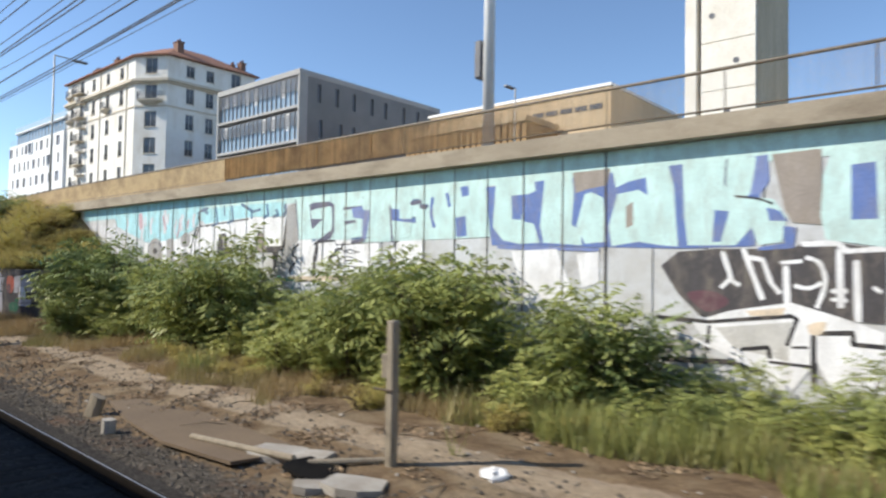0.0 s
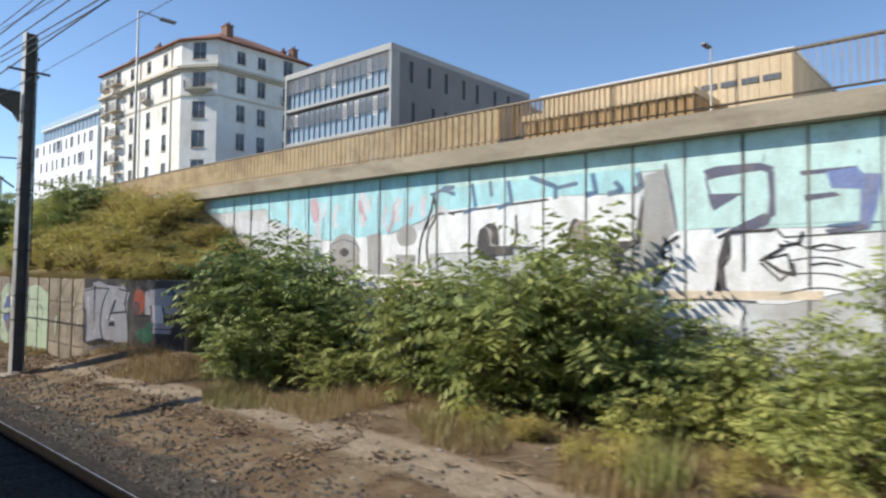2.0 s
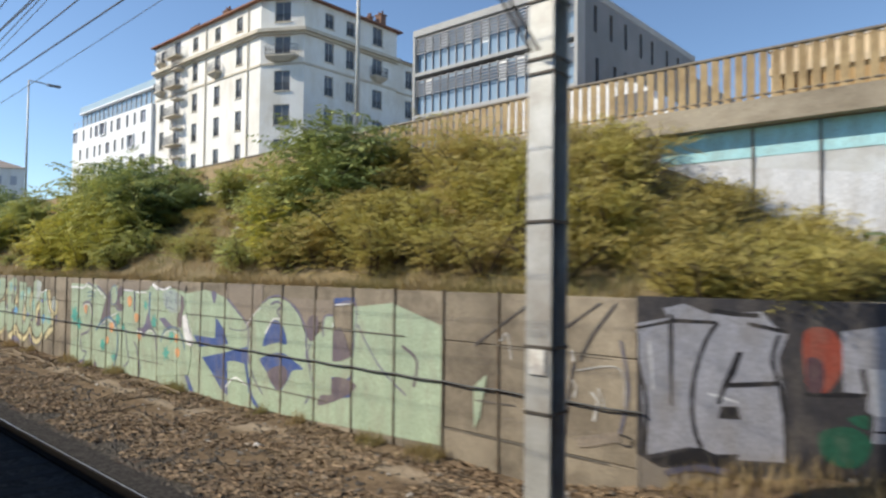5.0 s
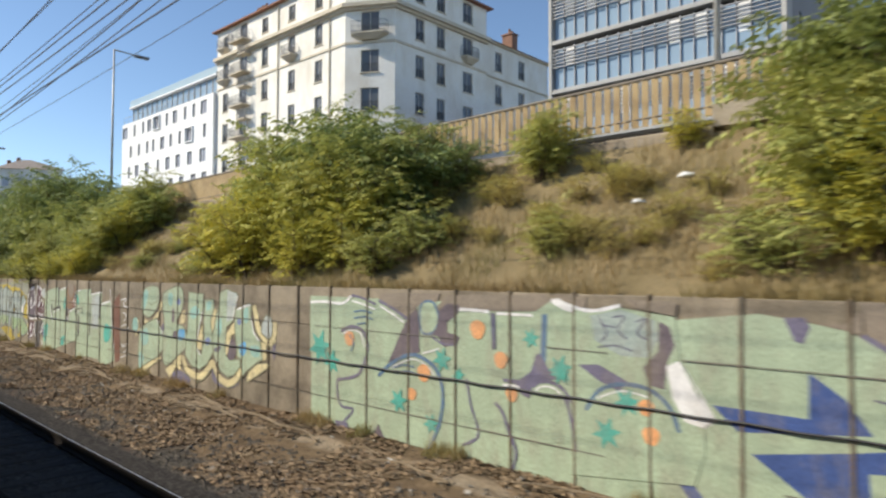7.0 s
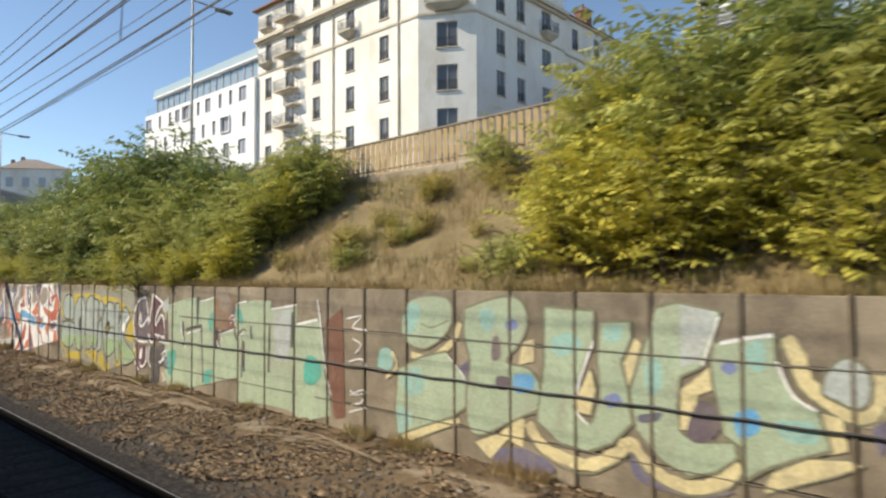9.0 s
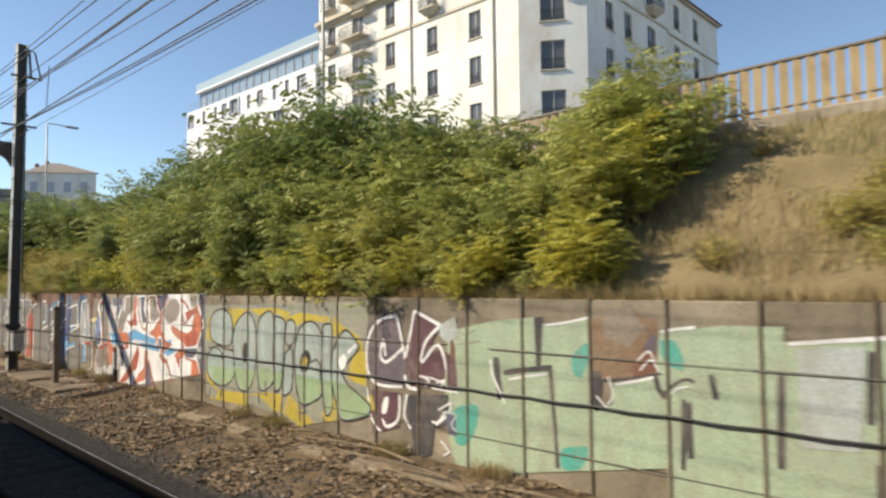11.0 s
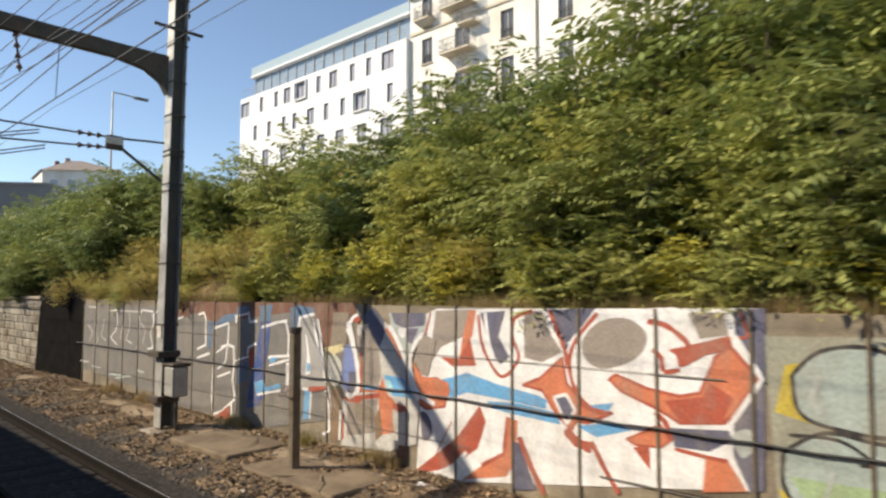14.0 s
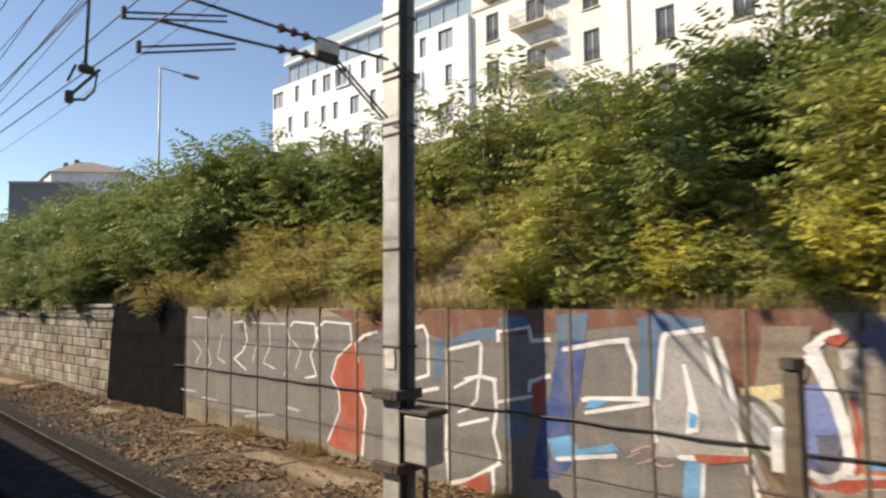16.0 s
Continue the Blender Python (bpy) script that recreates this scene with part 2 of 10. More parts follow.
RAIL_SIDE = material("rail_side", (0.02, 0.016, 0.014), (0.014, 0.012, 0.011), 3.0, 0.95, 0.0, 0.3, spec=0.05)
SLEEPER = material("sleeper", (0.058, 0.053, 0.050), (0.046, 0.042, 0.040), 2.0, 1.0, bump=0.3, spec=0.0)
FENCE = material("fence_slat", (0.60, 0.425, 0.22), (0.50, 0.345, 0.17), 2.0, 0.6, 0.0, 0.15, 60, stain=(0.22, 0.13, 0.06), stain_scale=1.0, island=0.18)
FENCE_RAIL = material("fence_rail", (0.20, 0.165, 0.125), (0.14, 0.115, 0.088), 3.0, 0.6, 0.2, 0.1)
ASPHALT = material("asphalt", (0.06, 0.058, 0.055), (0.045, 0.043, 0.04), 0.7, 0.93, bump=0.3)
BRANCH = material("branch", (0.13, 0.095, 0.065), (0.09, 0.065, 0.045), 6.0, 0.9, bump=0.4)
LEAF = leaf_material("green_leaf", (0.26, 0.305, 0.09), (0.54, 0.535, 0.175), (0.49, 0.465, 0.14))
LEAF_DARK = leaf_material("dark_leaf", (0.13, 0.18, 0.065), (0.32, 0.37, 0.13), (0.25, 0.30, 0.095))
LEAF_GREEN = leaf_material("mid_green_leaf", (0.185, 0.225, 0.075), (0.40, 0.425, 0.14), (0.32, 0.345, 0.10))
LEAF_YELLOW = leaf_material("yellow_green_leaf", (0.40, 0.40, 0.085), (0.72, 0.61, 0.11), (0.45, 0.44, 0.10))
DRY_GRASS = leaf_material("dry_grass", (0.30, 0.215, 0.10), (0.46, 0.34, 0.17), (0.27, 0.245, 0.09), 0.5)
BRUSHWOOD = leaf_material("brushwood", (0.40, 0.33, 0.095), (0.58, 0.47, 0.17), (0.46, 0.42, 0.10), 0.6)
WEED = leaf_material("weed", (0.24, 0.27, 0.085), (0.36, 0.36, 0.125), (0.42, 0.35, 0.16), 0.6)
GLASS = glass_material("window_glass", (0.12, 0.125, 0.13))
GLASS_PALE = glass_material("curtained_glass", (0.40, 0.40, 0.44))
GLASS_BLUE = glass_material("blue_glass", (0.27, 0.36, 0.45))

# ---- ground, tracks ----
def steps(stops):
    out = []
    for a, b, s in stops:
        k = max(1, round((b - a) / s))
        out += [a + (b - a) * i / k for i in range(k)]
    return out + [stops[-1][1]]


def ground_material():
    """Oily ballast darkened further for the train's shade, rusty ballast, dusty soil, leafy soil and the trodden path,
    which run into one another.
    """
    m = bpy.data.materials.new("yard_ground")
    m.use_nodes = True
    nt = m.node_tree
    n, l = nt.nodes, nt.links
    geo = n.new("ShaderNodeNewGeometry")

    def noise_node(scale, detail, rough=0.65):
        q = n.new("ShaderNodeTexNoise")
        q.inputs["Scale"].default_value, q.inputs["Detail"].default_value, q.inputs["Roughness"].default_value = scale, detail, rough
        l.new(geo.outputs["Position"], q.inputs["Vector"])
        return q.outputs["Fac"]

    def ramp(src, a, z, to0=0.0, to1=1.0):
        r = n.new("ShaderNodeMapRange")
        for key, val in (("From Min", a), ("From Max", z), ("To Min", to0), ("To Max", to1)):
            r.inputs[key].default_value = val
        l.new(src, r.inputs["Value"])
        return r.outputs["Result"]

    def mix(fac, a, z):
        q = n.new("ShaderNodeMix")
        q.data_type = "RGBA"
        for socket, val in ((q.inputs["Factor"], fac), (q.inputs[6], a), (q.inputs[7], z)):
            if isinstance(val, bpy.types.NodeSocket):
                l.new(val, socket)
            else:
                socket.default_value = (*val, 1.0)
        return q.outputs[2]

    def zone(name, edge):
        at = n.new("ShaderNodeAttribute")
        at.attribute_name = name
        q = n.new("ShaderNodeMath")
        l.new(at.outputs["Fac"], q.inputs[0])
        l.new(edge, q.inputs[1])
        return ramp(q.outputs[0], 0.9, 1.1)

    coarse, mid, pebble, dust = noise_node(0.9, 6), noise_node(2.3, 6), noise_node(14.0, 5, 0.75), noise_node(46.0, 3, 0.7)
    pick = ramp(mid, 0.36, 0.64)
    soil = mix(pick, (0.22, 0.155, 0.095), (0.12, 0.08, 0.05))
    soil = mix(ramp(coarse, 0.47, 0.62), soil, (0.25, 0.19, 0.125))
    leafy = mix(pick, (0.225, 0.16, 0.10), (0.125, 0.088, 0.057))
    path = mix(ramp(mid, 0.42, 0.7), (0.38, 0.30, 0.215), (0.27, 0.205, 0.14))
    stony = mix(ramp(pebble, 0.4, 0.6), (0.045, 0.040, 0.035), (0.118, 0.103, 0.086))
    stony = mix(ramp(coarse, 0.5, 0.68), stony, (0.135, 0.085, 0.058))
    # Oily bed, its colour lowered further to deepen the train's shade.
    oily_shade = mix(ramp(pebble, 0.4, 0.6), (0.034, 0.031, 0.029), (0.068, 0.061, 0.056))
    col = mix(zone("leafy", mid), soil, leafy)
    col = mix(zone("path", mid), col, path)
    col = mix(zone("stony", mid), col, stony)
    col = mix(zone("oily_shade", mid), col, oily_shade)
    hsv = n.new("ShaderNodeHueSaturation")
    l.new(col, hsv.inputs["Color"])
    both = n.new("ShaderNodeMath")
    both.operation = "MULTIPLY"
    l.new(ramp(pebble, 0.28, 0.72, 0.62, 1.32), both.inputs[0])
    l.new(ramp(dust, 0.25, 0.75, 0.75, 1.25), both.inputs[1])
    l.new(both.outputs[0], hsv.inputs["Value"])
    b = n["Principled BSDF"]
    l.new(hsv.outputs["Color"], b.inputs["Base Color"])
    b.inputs["Roughness"].default_value, b.inputs["Specular IOR Level"].default_value = 1.0, 0.05
    bump = n.new("ShaderNodeBump")
    bump.inputs["Strength"].default_value, bump.inputs["Distance"].default_value = 0.9, 0.04
    l.new(pebble, bump.inputs["Height"])
    l.new(bump.outputs["Normal"], b.inputs["Normal"])
    return m


def ground():
    xs = steps([(-2500, -300, 400), (-300, -20, 40), (-20, 2, 2), (2, 12.4, 0.16), (12.4, 40, 6), (40, 400, 60), (400, 2500, 400)])
    ys = steps([(-2500, -300, 400), (-300, -20, 40), (-20, 0, 2), (0, 108, 0.3), (108, 160, 4), (160, 400, 40), (400, 2500, 400)])
    s = Shape()
    s.v = [(x, y, ground_z(x, y) if -5 < y < 112 and 1 < x < 12.5 else -0.05) for y in ys for x in xs]
    nx = len(xs)
    s.f = [(j * nx + i, j * nx + i + 1, (j + 1) * nx + i + 1, (j + 1) * nx + i) for j in range(len(ys) - 1) for i in range(nx - 1)]
    s.m = [0] * len(s.f)
    ob = solid("ground", s, ground_material(), "grey-brown railway ballast and bare dusty soil beside the track", "ground", kind="structure", smooth=True)

    def soft(d, width):
        return min(1.0, max(0.0, 0.5 + d / width))
    zones = {"oily_shade": lambda x, y: min(soft((0.55 if y < 34 else 0.66) - (x - rail_x(y)), 0.3), soft(x - rail_x(y) + 7.4, 0.5)),
             "stony": lambda x, y: soft(1.3 - (x - rail_x(y)), 1.2),
             "path": lambda x, y: soft((0.52 if y < 30 else 0.2) - abs(x - path_x(y)), 0.75),
             "leafy": lambda x, y: soft(y - 33.0, 4.0)}
    for name, f in zones.items():
        at = ob.data.attributes.new(name, "FLOAT", "POINT")
        at.data.foreach_set("value", [f(x, y) for x, y, z in s.v])
    return ob



ground()


def sweep(profile, off, y0, y1, step, mat_of=None, line=track_x):
    """A profile of (dx, z) points carried along a track at an offset."""
    s = Shape()
    n = len(profile)
    ys = steps([(y0, y1, step)])
    pts = [(line(y) + off + dx, y, z) for y in ys for dx, z in profile]
    s.v = pts
    for j in range(len(ys) - 1):
        for i in range(n):
            s.f.append((j * n + i, (j + 1) * n + i, (j + 1) * n + (i + 1) % n, j * n + (i + 1) % n))
            s.m.append(mat_of(i) if mat_of else 0)
    s.f += [tuple(range(n)), tuple((len(ys) - 1) * n + i for i in range(n))[::-1]]
    s.m += [0, 0]
    return s


RAIL_PROFILE = [(-0.07, 0.0), (0.07, 0.0), (0.07, 0.02), (0.012, 0.045), (0.012, 0.125), (0.036, 0.135), (0.036, 0.165), (0.026, 0.172), (0.004, 0.173), (-0.014, 0.173), (-0.026, 0.172), (-0.036, 0.165), (-0.036, 0.135), (-0.012, 0.125), (-0.012, 0.045), (-0.07, 0.02)]
track = thing("railway_track", rail_x(40) - 0.73, 40, 0, "steel rails on concrete sleepers in dark ballast", "railway track", kind="structure")
# Bright worn metal narrowed to a thin line, drawing the head's sunlit edge.
part("rail", sweep(RAIL_PROFILE, 0.0, -20, 126, 3, lambda i: 1 if i == 8 else 0, rail_x), [RAIL_SIDE, RAIL_TOP], track, "steel rail with a bright worn top")
# Bright top left off, so the colour keeps this rail dark as in shade.
part("rail", sweep(RAIL_PROFILE, -1.46, -20, 126, 3, None, rail_x), [RAIL_SIDE, RAIL_TOP], track, "dark brown steel rail without a bright top")
sl = Shape().slab((-1.2, -0.13, -0.16), (0.42, 0.13, -0.008), 0.03).mesh("sleeper", SLEEPER)
for i in range(170):
    y = -8 + i * 0.62
    put("sleeper", sl, track, Matrix.Translation((rail_x(y) - 0.36, y, 0.0)))


def standing_train():
    """The train whose shade lies on the near track; the camera glides along its side."""
    length, gap, y = 23.6, 0.6, -38.0
    body = [(-0.0, 1.0), (0.0, 2.1), (-0.05, 3.9), (-0.2, 4.75), (-0.7, 5.1), (-2.1, 5.1), (-2.6, 4.75), (-2.75, 3.3), (-2.8, 2.1), (-2.8, 1.0)]
    for i in range(7):
        a, b = y + i * (length + gap), y + i * (length + gap) + length
        t = thing("railway_carriage", track_x((a + b) / 2) - 1.6, (a + b) / 2, 0, "grey and white passenger railway carriage standing on its track", "train carriage", "carriages of the train")
        part("body", sweep(body, -0.62, a, b, 4), [TRAIN], t)
        s = Shape()
        for q in range(8):
            yy = a + 1.6 + q * 2.65
            s.box((track_x(yy) - 0.66, yy, 2.15), (track_x(yy) - 0.615, yy + 1.9, 3.05))
        part("window_row", s, GLASS, t)
        for yy in (a + 3.5, b - 3.5):
            for dy in (-1.2, 1.2):
                for dx in (-1.29, -2.74):
                    part("wheel", Shape().tube([(track_x(yy) + dx - 0.07, yy + dy, 0.63), (track_x(yy) + dx + 0.07, yy + dy, 0.63)], 0.46, 20), RAIL_SIDE, t)
            part("bogie", Shape().slab((track_x(yy) - 2.95, yy - 1.7, 0.55), (track_x(yy) - 1.08, yy + 1.7, 0.95), 0.05), STEEL, t)


TRAIN = material("train_paint", (0.55, 0.56, 0.58), (0.50, 0.51, 0.53), 1.0, 0.35, 0.0, 0.05)
standing_train()
own = thing("railway_track", track_x(40) - 1.6, 40, 0, "steel rails of the track under the train", "railway track", kind="structure")
for off in (-1.29, -2.74):
    part("rail", sweep(RAIL_PROFILE, off, -60, 160, 8), [RAIL_SIDE, RAIL_TOP], own)

# ---- embankment and street ----
def cap_edge(x):
    """Where the end slope meets the wall round it."""
    return max(33.86 - 2.12 * (x - 7.2), 30.86 + 0.067 * (x - 8.79))


def cap_z(x, q):
    return bank_z(x, 33.9) * (1 - q) ** 1.4 + (WALL_TOP - 0.06) * (1 - (1 - q) ** 1.4)


def embankment():
    s = Shape()
    ys = steps([(33.9, 112, 0.35), (112, 170, 4)])
    n = 22
    for y in ys:
        x0 = wall_x(y) + 0.2
        for i in range(n):
            x = x0 + (12.15 - x0) * i / (n - 1)
            s.v.append((x, y, bank_z(x, y) if i < n - 1 else STREET - 0.3))
    for j in range(len(ys) - 1):
        for i in range(n - 1):
            s.f.append((j * n + i, j * n + i + 1, (j + 1) * n + i + 1, (j + 1) * n + i))
            s.m.append(0)
    # end slope, down to the slanting wall
    row = list(range(n))
    for k in range(1, 8):
        m = len(s.v)
        for i in range(n):
            x = s.v[i][0]
            q = k / 7
            s.v.append((x, 33.9 + (cap_edge(x) - 33.9) * q, cap_z(x, q)))
        for i in range(n - 1):
            s.f.append((m + i, m + i + 1, row[i + 1], row[i]))
            s.m.append(0)
        row = list(range(m, m + n))
    return solid("embankment", s, BANK_SOIL, "steep dry earth embankment above the low wall", "embankment", kind="structure", smooth=True)


embankment()
solid("street", Shape().box((12.25, -260, STREET - 0.5), (420, 700, STREET)), ASPHALT, "grey asphalt street above the retaining wall", "street", kind="structure")
solid("pavement", Shape().box((12.1, -60, STREET + 0.004), (13.9, 170, STREET + 0.13)), CONCRETE, "pale concrete pavement with a kerb along the street", "pavement", kind="structure")

# ---- low wall: steel posts, stacked concrete planks, cable ----
low_wall = thing("wall_low", wall_x(64), 64, 0, "low retaining wall of concrete planks between steel posts, covered in graffiti", "wall", kind="structure")
Y_END, BAY = 33.82, 1.03
BAYS = 60
core = Shape()
for y0, y1 in ((Y_END + 0.02, 95.6), (99.9, 170.0)):
    core.add([(wall_x(y0) + 0.10, y0, -0.3), (wall_x(y1) + 0.10, y1, -0.3), (wall_x(y1) + 0.32, y1, -0.3), (wall_x(y0) + 0.32, y0, -0.3),
              (wall_x(y0) + 0.10, y0, WALL_TOP - 0.06), (wall_x(y1) + 0.10, y1, WALL_TOP - 0.06), (wall_x(y1) + 0.32, y1, WALL_TOP - 0.06), (wall_x(y0) + 0.32, y0, WALL_TOP - 0.06)],
             [(0, 1, 5, 4), (1, 2, 6, 5), (2, 3, 7, 6), (3, 0, 4, 7), (4, 5, 6, 7)])
part("core", core, CONCRETE, low_wall)

ROW_H = [0.0, 0.63, 1.26, 1.90, WALL_TOP]
plank_meshes = []
for r in range(4):
    z0, z1 = ROW_H[r] + (0.006 if r else -0.25), ROW_H[r + 1] - 0.006
    plank_meshes.append([Shape().slab((0.0, 0.02, z0), (0.10, BAY - 0.02, z1), 0.008 + 0.004 * k).mesh("plank", PLANK) for k in range(2)])
wall_turn = Matrix.Rotation(-math.atan(0.0135), 4, "Z")
pick = random.Random(3)
for b in range(BAYS):
    y = Y_END + b * BAY
    for r in range(4):
        put("plank", plank_meshes[r][pick.randrange(2)], low_wall, Matrix.Translation((wall_x(y) + pick.uniform(0, 0.006), y, 0)) @ wall_turn)
post_mesh = Shape().slab((-0.022, -0.02, -0.3), (0.06, 0.02, WALL_TOP + 0.015), 0.006).mesh("post", RUST_POST)
for b in range(BAYS + 1):
    y = Y_END + b * BAY
    put("post", post_mesh, low_wall, Matrix.Translation((wall_x(y), y, 0)) @ Matrix.Rotation(pick.uniform(-0.006, 0.006), 4, "X"))
cab = Shape()
cy = [Y_END - 0.05 + i * BAY for i in range(int((96 - Y_END) / BAY) + 1)]
cpts = []
for i, y in enumerate(cy):
    cpts.append((wall_x(y) - 0.036, y, 1.30))
    cpts.append((wall_x(y) - 0.036, y + BAY / 2, 1.285))
cab.tube(cpts, 0.014, 6)
part("cable", cab, WIRE, low_wall, "dark cable clipped along the wall")

# return face of the wall, towards the lower yard
ret = thing("wall_return", 9.6, 33.8, 0, "shaded concrete return wall with black and white graffiti", "wall", kind="structure")
part("face", Shape().prism([RETURN[0], RETURN[1], (8.78, 30.75), (7.28, 33.93)], -0.3, WALL_TOP), CONCRETE, ret)
part("face", Shape().prism([(8.603, 30.66), (12.2, 30.9), (12.2, 31.1), (8.79, 30.86)], -0.3, WALL_TOP - 0.01), CONCRETE, ret)

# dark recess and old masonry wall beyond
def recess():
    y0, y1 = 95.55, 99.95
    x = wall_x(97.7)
    t = thing("wall_recess", x, 97.7, 0, "near-black arched recess in the wall", "recess", kind="structure")
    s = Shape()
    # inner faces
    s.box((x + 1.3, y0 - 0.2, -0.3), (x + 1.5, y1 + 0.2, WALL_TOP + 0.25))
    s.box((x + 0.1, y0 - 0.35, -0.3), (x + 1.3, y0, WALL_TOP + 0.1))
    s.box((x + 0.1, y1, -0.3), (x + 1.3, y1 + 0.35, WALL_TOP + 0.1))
    part("lining", s, NEAR_BLACK, t)
    # near-black sheet with a rounded top, set just inside the wall face; it stands for the dark hollow
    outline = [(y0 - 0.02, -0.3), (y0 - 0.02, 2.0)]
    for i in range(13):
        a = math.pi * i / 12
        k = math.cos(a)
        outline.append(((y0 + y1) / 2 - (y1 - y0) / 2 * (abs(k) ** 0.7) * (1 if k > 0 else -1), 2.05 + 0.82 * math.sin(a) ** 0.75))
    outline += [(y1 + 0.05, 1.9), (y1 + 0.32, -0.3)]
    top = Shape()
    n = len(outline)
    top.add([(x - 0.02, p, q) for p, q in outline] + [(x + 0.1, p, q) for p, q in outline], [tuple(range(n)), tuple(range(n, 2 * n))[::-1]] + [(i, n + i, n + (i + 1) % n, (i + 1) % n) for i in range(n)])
    part("front", top, NEAR_BLACK, t, "near-black sheet with a rounded top across the recess")


NEAR_BLACK = material("near_black", (0.012, 0.012, 0.013), (0.02, 0.019, 0.018), 2.0, 1.0, bump=0.3, spec=0.0)
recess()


def masonry():
    t = thing("wall_masonry", wall_x(110), 110, 0, "old pale stone block wall beside the railway", "wall", kind="structure")
    r = random.Random(8)
    kinds = [Shape().slab((-0.03, 0, 0), (0.12, w, 0.27), 0.025).mesh("block", BLOCK) for w in (0.42, 0.55, 0.7)]
    rest = Shape()
    for row in range(9):
        y = 99.98
        while y < 150:
            k = r.randrange(3)
            w = (0.42, 0.55, 0.7)[k]
            if y < 112:
                put("block", kinds[k], t, Matrix.Translation((wall_x(y) + r.uniform(0, 0.03), y, row * 0.285)))
            else:
                rest.box((wall_x(y), y, row * 0.285), (wall_x(y) + 0.12, y + w, row * 0.285 + 0.27))
            y += w + 0.02
    part("far_blocks", rest, BLOCK, t, kind="stuff")
    part("coping", Shape().slab((wall_x(105) - 0.12, 99.98, 2.57), (wall_x(105) + 0.5, 125, 2.69), 0.03), CONCRETE, t)
    part("rail_bar", Shape().tube([(wall_x(100) - 0.2, 99.9, 2.42), (wall_x(150) - 0.2, 150, 2.42)], 0.025, 6), WIRE, t)


BLOCK = material("stone_block", (0.40, 0.375, 0.32), (0.18, 0.152, 0.115), 2.2, 0.95, bump=0.5, fine=30, stain=(0.19, 0.15, 0.10), stain_scale=1.2, stain_amount=0.8, vary=0.22, island=0.1)
masonry()

# ---- high retaining wall with its deck edge and fence ----
HX = 11.95
high_wall = thing("wall_high", HX, 15, 0, "tall retaining wall of painted concrete panels under a concrete deck edge", "wall", kind="structure")
r = random.Random(5)
panel_mesh = [Shape().slab((0, 0.012, -0.3), (0.16, 1.038, 5.48), 0.012).mesh("panel", PALE_WALL) for k in range(1)]
for i in range(51):
    y = -17.49 + i * 1.05
    put("panel", panel_mesh[0], high_wall, Matrix.Translation((HX + r.uniform(0, 0.008), y, 0)))
part("backing", Shape().box((HX + 0.12, -60, -0.3), (HX + 0.35, 36.2, 5.48)), CONCRETE, high_wall)
deck = Shape()
deck.add([(11.62, -60, 5.48), (11.58, -60, 5.87), (12.15, -60, 5.87), (12.15, -60, 5.48), (11.62, 46, 5.48), (11.58, 46, 5.87), (12.15, 46, 5.87), (12.15, 46, 5.48)],
         [(0, 4, 5, 1), (1, 5, 6, 2), (2, 6, 7, 3), (3, 7, 4, 0), (0, 1, 2, 3), (4, 7, 6, 5)])
part("deck_edge", deck, FASCIA, high_wall, "weathered concrete fascia beam")


def fence_z(y):
    return 5.87 if y < 38 else 5.87 - min(0.42, (y - 38) * 0.013)


def fence():
    t = thing("fence", 11.75, 30, 5.9, "ochre slatted guard fence with a brown handrail along the street edge", "fence", kind="structure")
    rail, far, posts = Shape(), Shape(), 0
    ys = steps([(-40, 38, 6), (38, 100, 6)])
    rail.tube([(11.72, y, fence_z(y) + 0.86) for y in ys], 0.035, 8)
    part("handrail", rail, FENCE_RAIL, t, smooth=True)
    part("bottom_rail", Shape().tube([(11.72, y, fence_z(y) + 0.10) for y in ys], 0.022, 6), FENCE_RAIL, t)
    # thin blades turned edge on over the yard, then boards along the embankment
    edge, face = Matrix.Rotation(radians(15), 4, "Z"), Matrix.Rotation(radians(-75), 4, "Z")
    slat = Shape().slab((-0.065, -0.012, -0.06), (0.065, 0.012, 0.84), 0.003, turn=face).mesh("slat", FENCE)
    y = -40.0
    while y < 98:
        if y < 13.5:
            far.box((-0.04, -0.0012, 0.09), (0.04, 0.0012, 0.84), turn=Matrix.Translation((11.72, y, fence_z(y))) @ edge)
        elif y < 22.5:
            far.box((-0.085, -0.003, 0.09), (0.085, 0.003, 0.84), turn=Matrix.Translation((11.72, y, fence_z(y))) @ edge)
        elif y < 82:
            put("slat", slat, t, Matrix.Translation((11.72, y, fence_z(y))))
        else:
            far.box((-0.065, -0.012, 0.09), (0.065, 0.012, 0.84), turn=Matrix.Translation((11.72, y, fence_z(y))) @ face)
        y += 0.06 if y < 13.5 else 0.12 if y < 22.5 else 0.2
    part("slats", far, FENCE, t, kind="stuff")
    post = Shape().slab((-0.03, -0.008, 0.0), (0.03, 0.008, 0.85), 0.005).mesh("post", FENCE_RAIL)
    for i in range(57):
        y = -38 + i * 2.4
        put("post", post, t, Matrix.Translation((11.75, y, fence_z(y))))


fence()
solid("street_edge", Shape().slab((11.6, 46, STREET - 0.35), (12.12, 170, STREET + 0.06), 0.03), FASCIA, "concrete kerb beam along the top of the embankment", "kerb", kind="structure")

